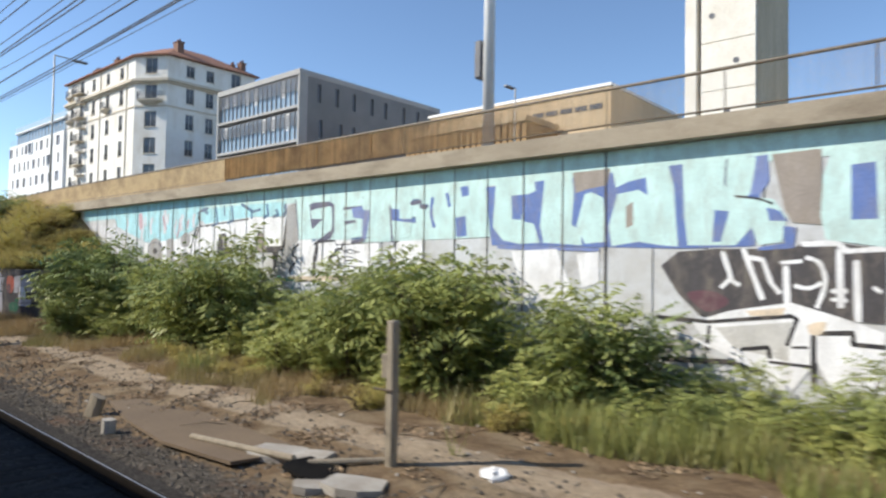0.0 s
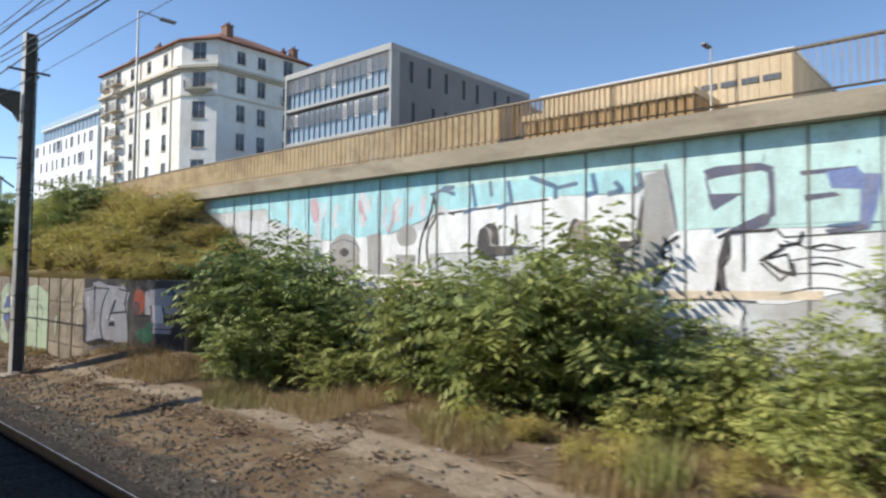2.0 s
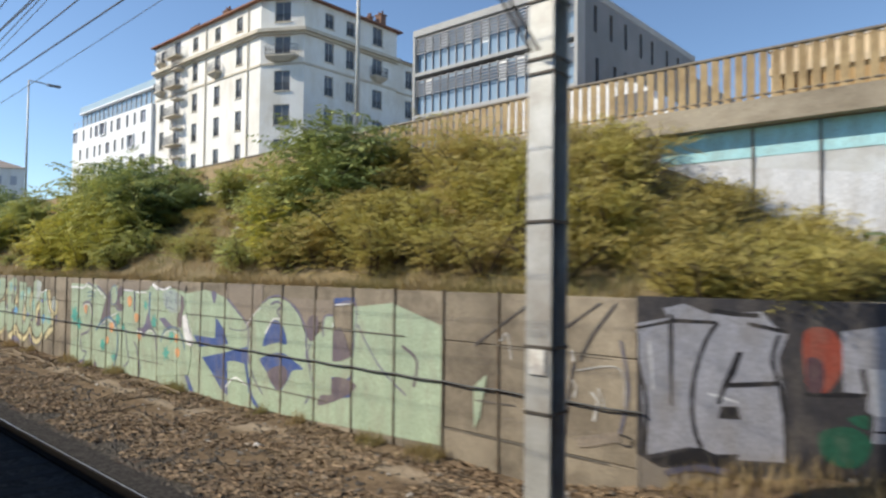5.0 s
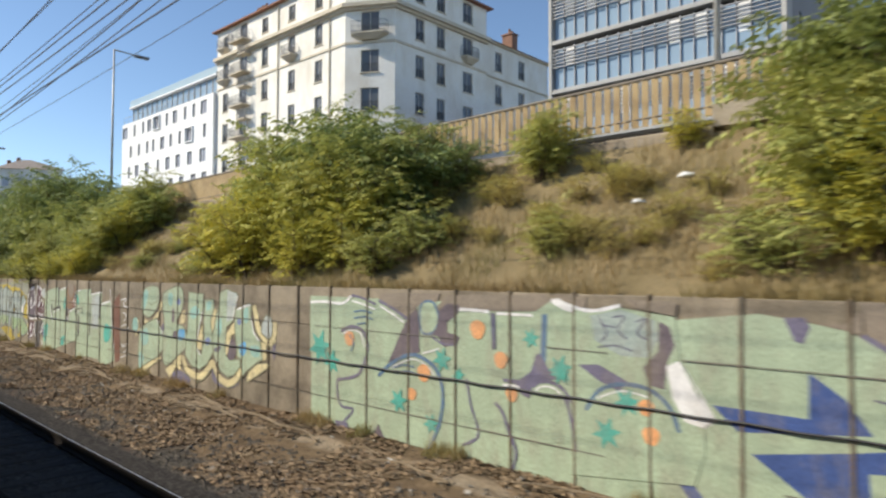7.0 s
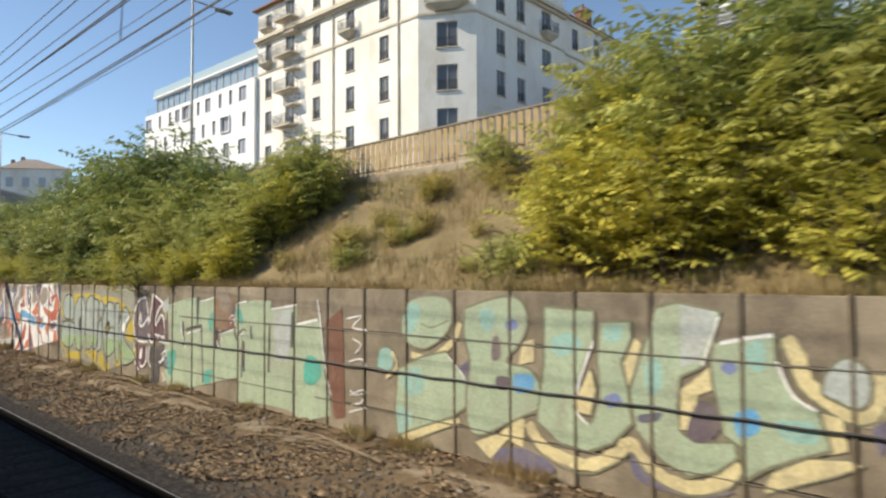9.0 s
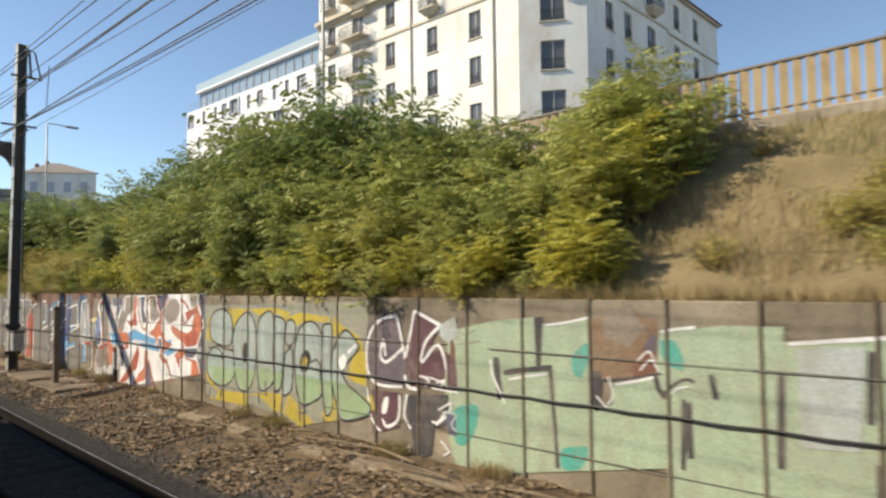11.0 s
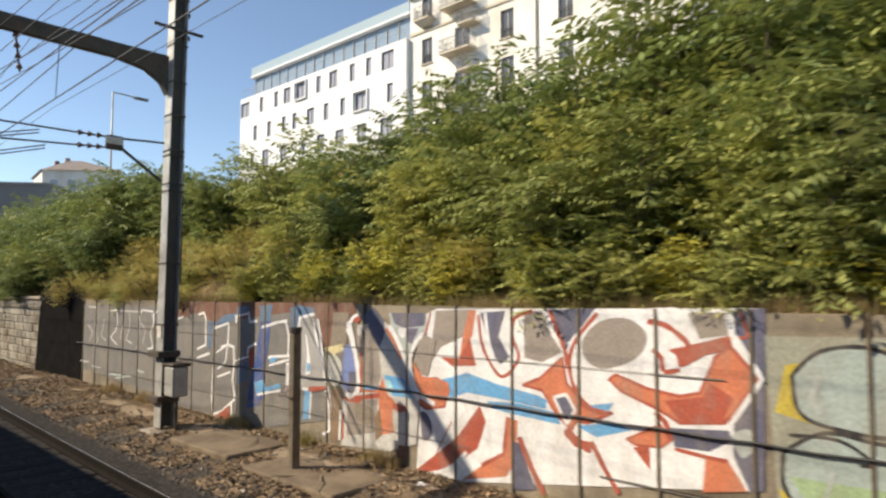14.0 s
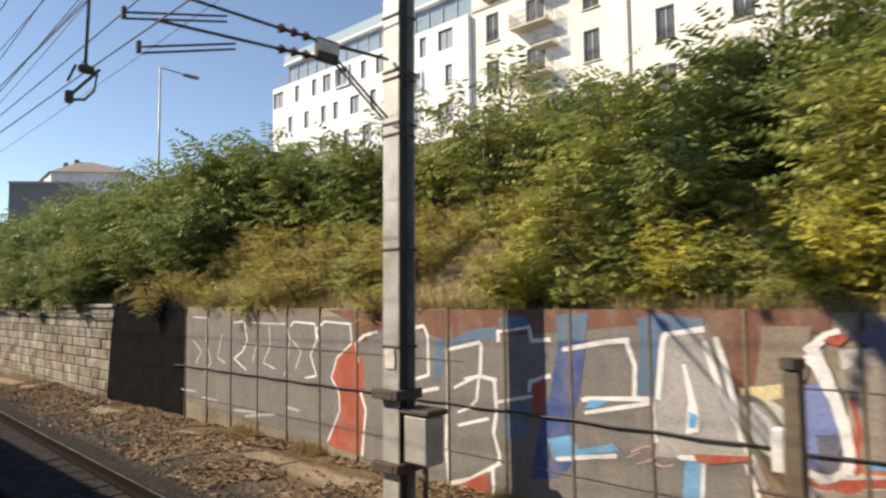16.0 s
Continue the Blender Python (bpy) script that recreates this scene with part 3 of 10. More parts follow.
# ---- buildings ----
def facade(s, o, u, width, z0, z1, holes, depth=0.22, mat=0):
    """A flat wall from the plan point o along the unit vector u, with holes (a, b, za, zb) cut through and reveals behind them."""
    nrm = Vector((u[1], -u[0]))
    us = sorted({0.0, width, *[h[0] for h in holes], *[h[1] for h in holes]})
    zs = sorted({z0, z1, *[h[2] for h in holes], *[h[3] for h in holes]})
    at = lambda a, z, d=0.0: (o[0] + u[0] * a - nrm[0] * d, o[1] + u[1] * a - nrm[1] * d, z)  # noqa: E731
    for a, b in zip(us, us[1:]):
        for c, d in zip(zs, zs[1:]):
            m, k = (a + b) / 2, (c + d) / 2
            if not any(h[0] < m < h[1] and h[2] < k < h[3] for h in holes):
                s.add([at(a, c), at(b, c), at(b, d), at(a, d)], [(0, 1, 2, 3)], mat)
    for a, b, c, d in holes:
        s.add([at(a, c), at(b, c), at(b, d), at(a, d), at(a, c, depth), at(b, c, depth), at(b, d, depth), at(a, d, depth)],
              [(0, 4, 5, 1), (1, 5, 6, 2), (2, 6, 7, 3), (3, 7, 4, 0)], mat)


def window_kit(w, h, frame_mat, glass, sashes=2, sill=True, bar=True, rail=False):
    """Frame and pane meshes, local: x out of the wall is -y, centred at the bottom middle."""
    f = Shape()
    t = 0.07
    f.slab((-w / 2, 0.12, 0), (-w / 2 + t, 0.2, h), 0.008).slab((w / 2 - t, 0.12, 0), (w / 2, 0.2, h), 0.008)
    f.slab((-w / 2 + t, 0.12, h - t), (w / 2 - t, 0.2, h), 0.008).slab((-w / 2 + t, 0.12, 0), (w / 2 - t, 0.2, t), 0.008)
    for k in range(1, sashes):
        x = -w / 2 + w * k / sashes
        f.box((x - 0.035, 0.13, t), (x + 0.035, 0.19, h - t))
    if bar:
        f.box((-w / 2 + t, 0.135, h * 0.68), (w / 2 - t, 0.185, h * 0.68 + 0.05))
    p = Shape().box((-w / 2 + 0.02, 0.165, 0.02), (w / 2 - 0.02, 0.175, h - 0.02))
    k = Shape().slab((-w / 2 - 0.1, -0.1, -0.1), (w / 2 + 0.1, 0.12, -0.004), 0.015) if sill else None
    g = None
    if rail:
        g = Shape().box((-w / 2, 0.0, 0.75), (w / 2, 0.03, 0.79)).box((-w / 2, 0.0, 0.12), (w / 2, 0.03, 0.15))
        for i in range(9):
            x = -w / 2 + w * (i + 0.5) / 9
            g.box((x - 0.01, 0.005, 0.15), (x + 0.01, 0.025, 0.75))
    return f.mesh("frame", frame_mat), p.mesh("pane", glass), k and k.mesh("sill", STUCCO_TRIM), g and g.mesh("guard", WIRE)


def place_window(kit, parent, o, u, a, z):
    ang = math.atan2(u[1], u[0])
    m = Matrix.Translation((o[0] + u[0] * a, o[1] + u[1] * a, z)) @ Matrix.Rotation(ang, 4, "Z")
    w = put("window", kit[0], parent, m)
    put("pane", kit[1], w, m)
    if kit[2]:
        put("sill", kit[2], w, m)
    if kit[3]:
        put("guard", kit[3], w, m)
    return w


STUCCO = material("cream_render", (0.88, 0.855, 0.80), (0.83, 0.795, 0.72), 0.5, 0.9, bump=0.15, fine=30, stain=(0.60, 0.52, 0.41), stain_scale=0.25, stain_amount=0.5, stretch=(1, 1, 0.5))
STUCCO_TRIM = material("stone_trim", (0.66, 0.58, 0.46), (0.56, 0.49, 0.38), 1.0, 0.9, bump=0.2, fine=30)
TILE = material("clay_tile", (0.33, 0.155, 0.095), (0.25, 0.12, 0.08), 1.2, 0.85, bump=0.5, fine=12, stain=(0.22, 0.12, 0.08), stain_scale=0.8)
BRICK = material("brick", (0.27, 0.155, 0.11), (0.20, 0.115, 0.085), 3.0, 0.9, bump=0.4, fine=14)
WHITE_WALL = material("white_render", (0.88, 0.88, 0.88), (0.83, 0.83, 0.83), 0.4, 0.85, bump=0.08, fine=30, stain=(0.72, 0.71, 0.69), stain_scale=0.2, stain_amount=0.35)
FRAME_W = material("window_frame", (0.50, 0.47, 0.43), (0.42, 0.39, 0.36), 2.0, 0.6, bump=0.0)
FRAME_D = material("dark_frame", (0.14, 0.14, 0.15), (0.11, 0.11, 0.12), 2.0, 0.5, bump=0.0)
GREY_PANEL = material("grey_cladding", (0.235, 0.225, 0.22), (0.20, 0.195, 0.19), 0.5, 0.6, 0.1, 0.08, 20, stain=(0.17, 0.165, 0.16), stain_scale=0.3)
GREY_FRAME = material("grey_frame", (0.42, 0.41, 0.39), (0.36, 0.35, 0.34), 0.6, 0.7, bump=0.1)
LOUVRE = material("louvre", (0.36, 0.36, 0.37), (0.29, 0.29, 0.30), 2.0, 0.55, 0.3, 0.0)
TIMBER = material("pale_timber", (0.68, 0.53, 0.35), (0.61, 0.46, 0.29), 0.8, 0.75, bump=0.2, fine=20, stain=(0.50, 0.37, 0.22), stain_scale=0.4, stretch=(1, 1, 0.15))
TIMBER_DARK = material("brown_timber", (0.36, 0.21, 0.09), (0.30, 0.175, 0.075), 0.8, 0.75, bump=0.2, fine=20)
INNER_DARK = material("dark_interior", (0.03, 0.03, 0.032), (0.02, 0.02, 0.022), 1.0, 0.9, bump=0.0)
TOWER_WALL = material("tower_panel", (0.84, 0.80, 0.72), (0.78, 0.73, 0.64), 0.4, 0.85, bump=0.1, fine=20, stain=(0.62, 0.55, 0.45), stain_scale=0.3)


def balcony(parent, o, u, a, z, w, d=0.7, round_under=False):
    n = Vector((u[1], -u[0]))
    ang = math.atan2(u[1], u[0])
    m = Matrix.Translation((o[0] + u[0] * a, o[1] + u[1] * a, z)) @ Matrix.Rotation(ang, 4, "Z")
    s = Shape()
    if round_under:
        prof = [(-w / 2, 0.0, 0), (-w / 2 * 0.85, -d, 0), (w / 2 * 0.85, -d, 0), (w / 2, 0, 0)]
        s.add([(x, y, 0) for x, y, _ in prof] + [(x, y, -0.14) for x, y, _ in prof] + [(x * 0.5, y * 0.45, -0.6) for x, y, _ in prof],
              [(0, 1, 2, 3), (0, 4, 5, 1), (1, 5, 6, 2), (2, 6, 7, 3), (4, 8, 9, 5), (5, 9, 10, 6), (6, 10, 11, 7), (8, 11, 10, 9)])
    else:
        s.slab((-w / 2, -d, -0.16), (w / 2, 0, 0), 0.03)
    b = put("balcony", s.mesh("balcony", STUCCO_TRIM), parent, m)
    g = Shape()
    k = 0.85 if round_under else 1.0
    path = [(-w / 2, -0.02), (-w / 2 * k, -d + 0.03), (w / 2 * k, -d + 0.03), (w / 2, -0.02)]
    for z1 in (0.08, 0.5, 0.98):
        g.tube([(x, y, z1) for x, y in path], 0.022, 5)
    for (xa, ya), (xb, yb) in zip(path, path[1:]):
        q = max(2, int(math.hypot(xb - xa, yb - ya) / 0.13))
        for i in range(q):
            x, y = xa + (xb - xa) * i / q, ya + (yb - ya) * i / q
            g.box((x - 0.01, y - 0.01, 0.0), (x + 0.01, y + 0.01, 0.98))
    put("railing", g.mesh("railing", FRAME_D), b, m)


def old_apartment_house():
    t = thing("apartment_house", 45, 95, STREET, "cream old apartment house with balconies and a red tiled roof", "apartment building")
    z0, cor, eave = STREET, 27.1, 30.3
    A, B, C, D = Vector((37.3, 111.5)), Vector((37.3, 88.4)), Vector((39.7, 84.36)), Vector((52.6, 84.36))
    rows = [28.0, 24.45, 20.95, 17.5, 14.0, 10.5, 6.9]
    s = Shape()
    kits = {(w, h): window_kit(w, h, FRAME_W, GLASS, 2, True, False, rail=True) for w, h in ((1.15, 2.05), (1.15, 1.55), (1.7, 2.05), (1.5, 2.05))}
    placed = []
    # long street side: column offsets from A towards B
    u = (B - A).normalized()
    holes = []
    for a, w in ((1.9, 1.15), (5.6, 1.5), (9.85, 1.15), (14.7, 1.15), (19.1, 1.15)):
        for i, z in enumerate(rows):
            h = 1.55 if i == 0 else 2.05
            if w != 1.15 and i == 0:
                h = 2.05
            holes.append((a - w / 2, a + w / 2, z, z + h))
            placed.append(((w, h), A, u, a, z))
    facade(s, A, u, (B - A).length, z0, eave, holes)
    u2 = (C - B).normalized()
    holes = []
    a = (C - B).length / 2
    for i, z in enumerate(rows):
        w, h = 1.7, 2.05
        holes.append((a - w / 2, a + w / 2, z, z + h))
        placed.append(((w, h), B, u2, a, z))
    facade(s, B, u2, (C - B).length, z0, eave, holes)
    u3 = (D - C).normalized()
    holes = []
    for a, w in ((3.15, 1.15), (6.0, 1.15), (9.95, 1.5)):
        for i, z in enumerate(rows):
            h = 1.55 if (i == 0 and w == 1.15) else 2.05
            holes.append((a - w / 2, a + w / 2, z, z + h))
            placed.append(((w, h), C, u3, a, z))
    facade(s, C, u3, (D - C).length, z0, eave, holes)
    s.add([(52.6, 84.36, z0), (52.6, 111.5, z0), (52.6, 111.5, eave), (52.6, 84.36, eave), (37.3, 111.5, z0), (37.3, 111.5, eave)], [(0, 1, 2, 3), (1, 4, 5, 2)])
    part("wall", s, STUCCO, t)
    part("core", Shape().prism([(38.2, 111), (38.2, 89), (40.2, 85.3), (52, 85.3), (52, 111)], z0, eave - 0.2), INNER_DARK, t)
    for k, o, uu, a, z in placed:
        place_window(kits[k], t, o, uu, a, z)

    def band(name, za, zb, out, mats):
        b = Shape()
        cx = [(A + Vector((-out, 0))), (B + Vector((-out, -out * 0.3))), (C + Vector((-out * 0.55, -out))), (D + Vector((out * 0.3, -out)))]
        inner = [A, B, C, D]
        for (p, q), (pi, qi) in zip(zip(cx, cx[1:]), zip(inner, inner[1:])):
            b.add([(*p, za), (*q, za), (*q, zb), (*p, zb), (*pi, za), (*qi, za), (*qi, zb), (*pi, zb)], [(0, 1, 2, 3), (3, 2, 6, 7), (0, 4, 5, 1)])
        part(name, b, mats, t)

    band("cornice", cor - 0.25, cor + 0.1, 0.55, STUCCO_TRIM)
    band("cornice", cor - 0.5, cor - 0.25, 0.28, STUCCO_TRIM)
    band("string_course", 23.55, 23.75, 0.1, STUCCO_TRIM)
    band("string_course", 12.9, 13.1, 0.12, STUCCO_TRIM)
    # hipped roof with a small overhang
    rf = Shape()
    e = [(36.8, 112.0), (36.8, 88.2), (39.4, 83.8), (53.1, 83.8), (53.1, 112.0)]
    top = [(43.5, 108), (43.0, 93), (44.0, 90.5), (48.5, 90.5), (48.5, 108)]
    n = len(e)
    rf.add([(*p, eave + 0.1) for p in e] + [(*p, 33.7) for p in top] + [(*p, eave - 0.05) for p in e],
           [(i, (i + 1) % n, n + (i + 1) % n, n + i) for i in range(n)] + [tuple(range(n, 2 * n))] + [(2 * n + i, 2 * n + (i + 1) % n, (i + 1) % n, i) for i in range(n)] + [tuple(2 * n + i for i in range(n))[::-1]])
    part("roof", rf, TILE, t, "red clay tile roof")
    for x, y, w, d, zt in ((42.4, 87.0, 0.9, 1.3, 33.3), (51.2, 85.6, 0.8, 1.0, 32.3), (50.2, 86.4, 0.5, 0.7, 32.0), (38.6, 97.0, 0.6, 1.2, 31.9), (38.7, 104.0, 0.8, 1.6, 31.7), (38.9, 108.5, 0.5, 1.0, 31.6)):
        c = Shape().slab((x - w / 2, y - d / 2, eave), (x + w / 2, y + d / 2, zt), 0.04)
        c.slab((x - w / 2 - 0.08, y - d / 2 - 0.08, zt - 0.2), (x + w / 2 + 0.08, y + d / 2 + 0.08, zt - 0.05), 0.02)
        c.tube([(x, y - d / 4, zt), (x, y - d / 4, zt + 0.35)], 0.12, 8).tube([(x, y + d / 4, zt), (x, y + d / 4, zt + 0.35)], 0.12, 8)
        part("chimney", c, BRICK, t)
    for o, uu, a, z, w, rr in ((A, u, 14.7, rows[1], 2.0, True), (B, u2, (C - B).length / 2, rows[1], 3.6, True), (C, u3, 9.95, rows[1], 2.2, True), (A, u, 1.9, rows[2] + 3.5, 1.9, True), (A, u, 1.9, rows[0], 1.7, True)):
        balcony(t, o, uu, a, z, w, 0.75, rr)
    for z in rows[:6]:
        balcony(t, A, u, 5.6, z, 3.0, 1.0)
        balcony(t, A, u, 6.6, z - 1.6, 1.6, 0.9)
    for x, y in ((37.2, 99.1), (37.2, 90.6)):
        part("downpipe", Shape().tube([(x, y, z0), (x, y, 30.0)], 0.07, 8), STUCCO_TRIM, t)
    # lower wing
    w = thing("apartment_wing", 58, 86, STREET, "lower cream wing of the old apartment house with a brick chimney", "apartment building")
    s = Shape()
    holes, u4 = [], Vector((1, 0))
    spots = [(2.2, 24.3), (6.3, 24.3), (2.2, 20.8), (6.3, 20.8), (2.2, 17.3), (6.3, 17.3)]
    for a, z in spots:
        holes.append((a - 0.575, a + 0.575, z, z + 2.05))
    facade(s, Vector((52.62, 84.5)), u4, 11.4, z0, 27.2, holes)
    s.add([(64.02, 84.5, z0), (64.02, 100, z0), (64.02, 100, 27.2), (64.02, 84.5, 27.2)], [(0, 1, 2, 3)])
    part("wall", s, STUCCO, w)
    part("core", Shape().box((52.7, 85.2, z0), (63.6, 99, 27.1)), INNER_DARK, w)
    for a, z in spots:
        place_window(kits[(1.15, 2.05)], w, Vector((52.62, 84.5)), u4, a, z)
    part("roof", Shape().add([(52.3, 84.0, 27.2), (64.4, 84.0, 27.2), (64.4, 100, 27.2), (52.3, 100, 27.2), (52.3, 92, 29.4), (64.4, 92, 29.4)], [(0, 1, 5, 4), (2, 3, 4, 5), (1, 2, 5), (3, 0, 4), (0, 3, 2, 1)]), TILE, w)
    part("cornice", Shape().slab((52.62, 84.2, 27.0), (64.3, 84.5, 27.25), 0.03), STUCCO_TRIM, w)
    part("cornice", Shape().slab((52.62, 84.36, 23.4), (64.1, 84.5, 23.6), 0.03), STUCCO_TRIM, w)
    part("chimney", Shape().slab((57.9, 85.0, 27.3), (58.9, 86.4, 29.6), 0.04).slab((57.8, 84.9, 29.35), (59.0, 86.5, 29.5), 0.02).tube([(58.2, 85.6, 29.6), (58.2, 85.6, 30.1)], 0.14, 8).tube([(58.6, 85.6, 29.6), (58.6, 85.6, 29.95)], 0.14, 8), BRICK, w)


old_apartment_house()


def white_block():
    t = thing("apartment_block", 44, 124, STREET, "white modern apartment block with a glazed set-back top floor", "apartment building")
    o, u, L = Vector((36.9, 137.1)), Vector((0, -1)), 25.55
    cols = {21.4: [(0.95, 1.7), (4.1, 0.7), (6.8, 0.7), (8.7, 1.2), (11.0, 1.6), (13.8, 0.7), (16.0, 1.2), (18.7, 0.7), (20.9, 0.7), (23.3, 1.5)],
            18.6: [(3.0, 0.7), (5.6, 0.7), (8.2, 0.7), (10.0, 0.7), (12.6, 1.2), (15.0, 0.7), (17.4, 0.7), (19.9, 1.6), (23.6, 0.7)],
            15.8: [(2.5, 0.7), (5.0, 1.2), (8.2, 1.2), (11.5, 0.7), (14.2, 1.2), (17.0, 1.2), (20.0, 1.2), (23.2, 1.5)],
            13.0: [(2.5, 1.2), (6.0, 1.2), (9.2, 1.2), (12.5, 0.7), (15.2, 1.2), (18.0, 1.2), (21.0, 1.2), (23.6, 1.2)],
            10.0: [(3.0, 1.2), (7.0, 1.2), (11.0, 1.2), (15.0, 1.2), (19.0, 1.2), (23.0, 1.2)]}
    kits = {w: window_kit(w, 1.55, FRAME_D, GLASS_PALE, 2 if w > 1 else 1, False, False) for w in (0.7, 1.2, 1.5, 1.6, 1.7)}
    s, holes = Shape(), []
    for z, cs in cols.items():
        holes += [(a - w / 2, a + w / 2, z, z + 1.55) for a, w in cs]
    facade(s, o, u, L, STREET, 23.45, holes, 0.25)
    s.add([(36.9, 137.1, STREET), (56, 137.1, STREET), (56, 137.1, 23.45), (36.9, 137.1, 23.45), (36.9, 111.55, 23.45), (56, 111.55, 23.45)], [(0, 3, 2, 1), (3, 4, 5, 2)])
    s.add([(36.9, 111.55, STREET), (38.2, 111.55, STREET), (38.2, 111.55, 23.45), (36.9, 111.55, 23.45)], [(0, 1, 2, 3)])
    part("wall", s, WHITE_WALL, t)
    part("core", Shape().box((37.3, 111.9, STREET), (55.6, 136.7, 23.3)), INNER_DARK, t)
    for z, cs in cols.items():
        for a, w in cs:
            place_window(kits[w], t, o, u, a, z)
            if w == 1.6:
                f = Shape()
                y = 137.1 - a
                for q in ((y - 1.0, y - 0.86, z - 0.15, z + 1.7), (y + 0.86, y + 1.0, z - 0.15, z + 1.7), (y - 0.86, y + 0.86, z - 0.15, z - 0.02), (y - 0.86, y + 0.86, z + 1.57, z + 1.7)):
                    f.slab((36.72, q[0], q[2]), (36.9, q[1], q[3]), 0.01)
                part("surround", f, WHITE_WALL, t)
    # glazed top floor
    g = Shape().box((37.75, 111.6, 23.46), (37.8, 135.5, 25.6))
    part("glazing", g, GLASS_BLUE, t, "blue-tinted glazed top storey")
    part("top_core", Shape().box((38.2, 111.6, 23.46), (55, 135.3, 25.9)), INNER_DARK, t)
    part("gable", Shape().box((37.75, 135.5, 23.46), (55, 135.6, 25.6)), GLASS_BLUE, t)
    mull = Shape().slab((37.66, -0.04, 23.46), (37.75, 0.04, 25.6), 0.005).mesh("mullion", GREY_FRAME)
    for i in range(17):
        put("mullion", mull, t, Matrix.Translation((0, 111.8 + i * 1.48, 0)))
    part("top_roof", Shape().slab((37.3, 111.6, 25.6), (55, 135.9, 25.85), 0.04), WHITE_WALL, t)
    part("roof_screen", Shape().box((37.35, 111.7, 25.85), (37.38, 135.8, 26.7)).box((37.38, 135.77, 25.85), (50, 135.8, 26.7)), PALE_GLASS, t, "pale glass balustrade on the roof")
    rail = Shape()
    for i in range(17):
        rail.box((37.0, 111.9 + i * 1.55 - 0.02, 23.45), (37.03, 111.9 + i * 1.55 + 0.02, 24.35))
    rail.tube([(37.0, 111.7, 24.35), (37.0, 137.0, 24.35)], 0.025, 6).tube([(37.0, 111.7, 23.9), (37.0, 137.0, 23.9)], 0.015, 5)
    part("balustrade", rail, GREY_FRAME, t)


PALE_GLASS = glass_material("pale_glass", (0.42, 0.52, 0.56), 0.15)
white_block()


def grey_office():
    t = thing("office_building", 45, 58, STREET, "grey office building with louvred glass front and slit windows", "office building")
    x, y0, y1, top = 36.26, 51.4, 65.8, 21.5
    part("core", Shape().box((x + 1.0, y0 + 0.45, STREET), (55.5, y1 - 0.3, top - 0.4)), INNER_DARK, t)
    part("roof_slab", Shape().slab((x - 0.05, y0 - 0.02, 20.95), (56.0, y1 + 0.05, top), 0.04), GREY_FRAME, t, "pale grey roof edge")
    for z in (18.0, 14.75, 11.5, 8.3):
        part("floor_slab", Shape().slab((x - 0.02, y0 + 0.25, z - 0.14), (x + 1.0, y1 - 0.22, z + 0.14), 0.02), GREY_FRAME, t)
    for a, b in ((y0 - 0.02, y0 + 0.25), (y1 - 0.22, y1 + 0.03)):
        part("column", Shape().slab((x - 0.05, a, STREET), (x + 0.9, b, 20.95), 0.02), GREY_FRAME, t)
    n = 18
    step = (y1 - y0 - 0.5) / n
    pane = Shape().box((x + 0.30, 0.03, 0.16), (x + 0.32, step - 0.03, 2.85)).mesh("pane", GLASS_BLUE)
    mull = Shape().slab((x + 0.18, -0.03, 0.14), (x + 0.34, 0.03, 2.95), 0.006).mesh("mullion", LOUVRE)
    blade = Shape().slab((x + 0.02, y0 + 0.27, -0.03), (x + 0.12, y1 - 0.24, 0.03), 0.006).mesh("louvre", LOUVRE)
    hash_of = random.Random(12)
    blinds = [Shape().slab((x + 0.27, 0.05, low), (x + 0.295, step - 0.05, 2.8), 0.004).mesh("blind", WHITE_WALL) for low in (1.2, 1.4, 1.65)]
    for z in (18.0, 14.75, 11.5):
        for i in range(n):
            put("pane", pane, t, Matrix.Translation((0, y0 + 0.25 + i * step, z)))
            put("mullion", mull, t, Matrix.Translation((0, y0 + 0.25 + i * step, z)))
            if hash_of.random() < 0.3:
                put("blind", blinds[hash_of.randrange(3)], t, Matrix.Translation((0, y0 + 0.25 + i * step, z)))
        for k in range(6):
            put("louvre", blade, t, Matrix.Translation((0, 0, z + 1.62 + k * 0.225)))
    # blank side with slit windows
    s, holes, r = Shape(), [], random.Random(2)
    kit = window_kit(0.45, 1.75, FRAME_D, GLASS, 1, False, False)
    spots = []
    for z in (18.7, 15.3, 11.9, 8.5):
        for i in range(8):
            a = 1.6 + i * 2.2 + r.choice((-0.25, 0, 0.3))
            spots.append((a, z))
            holes.append((a - 0.225, a + 0.225, z, z + 1.75))
    facade(s, Vector((x + 0.9, y0)), Vector((1, 0)), 18.8, STREET, 20.95, holes, 0.25)
    s.add([(56, y0, STREET), (56, y1, STREET), (56, y1, 20.95), (56, y0, 20.95), (x + 0.9, y1, STREET), (x + 0.9, y1, 20.95)], [(0, 1, 2, 3), (1, 4, 5, 2)])
    part("wall", s, GREY_PANEL, t)
    for a, z in spots:
        place_window(kit, t, Vector((x + 0.9, y0)), Vector((1, 0)), a, z)
    part("rear_block", Shape().slab((56.0, y0 + 1.0, STREET), (74, y1 + 4, 20.6), 0.05), GREY_PANEL, t)
    for i in range(3):
        part("roof_vent", Shape().slab((58 + i * 3.5, y0 + 2, 20.6), (60 + i * 3.5, y0 + 3.5, 21.3), 0.05), GREY_FRAME, t)


grey_office()


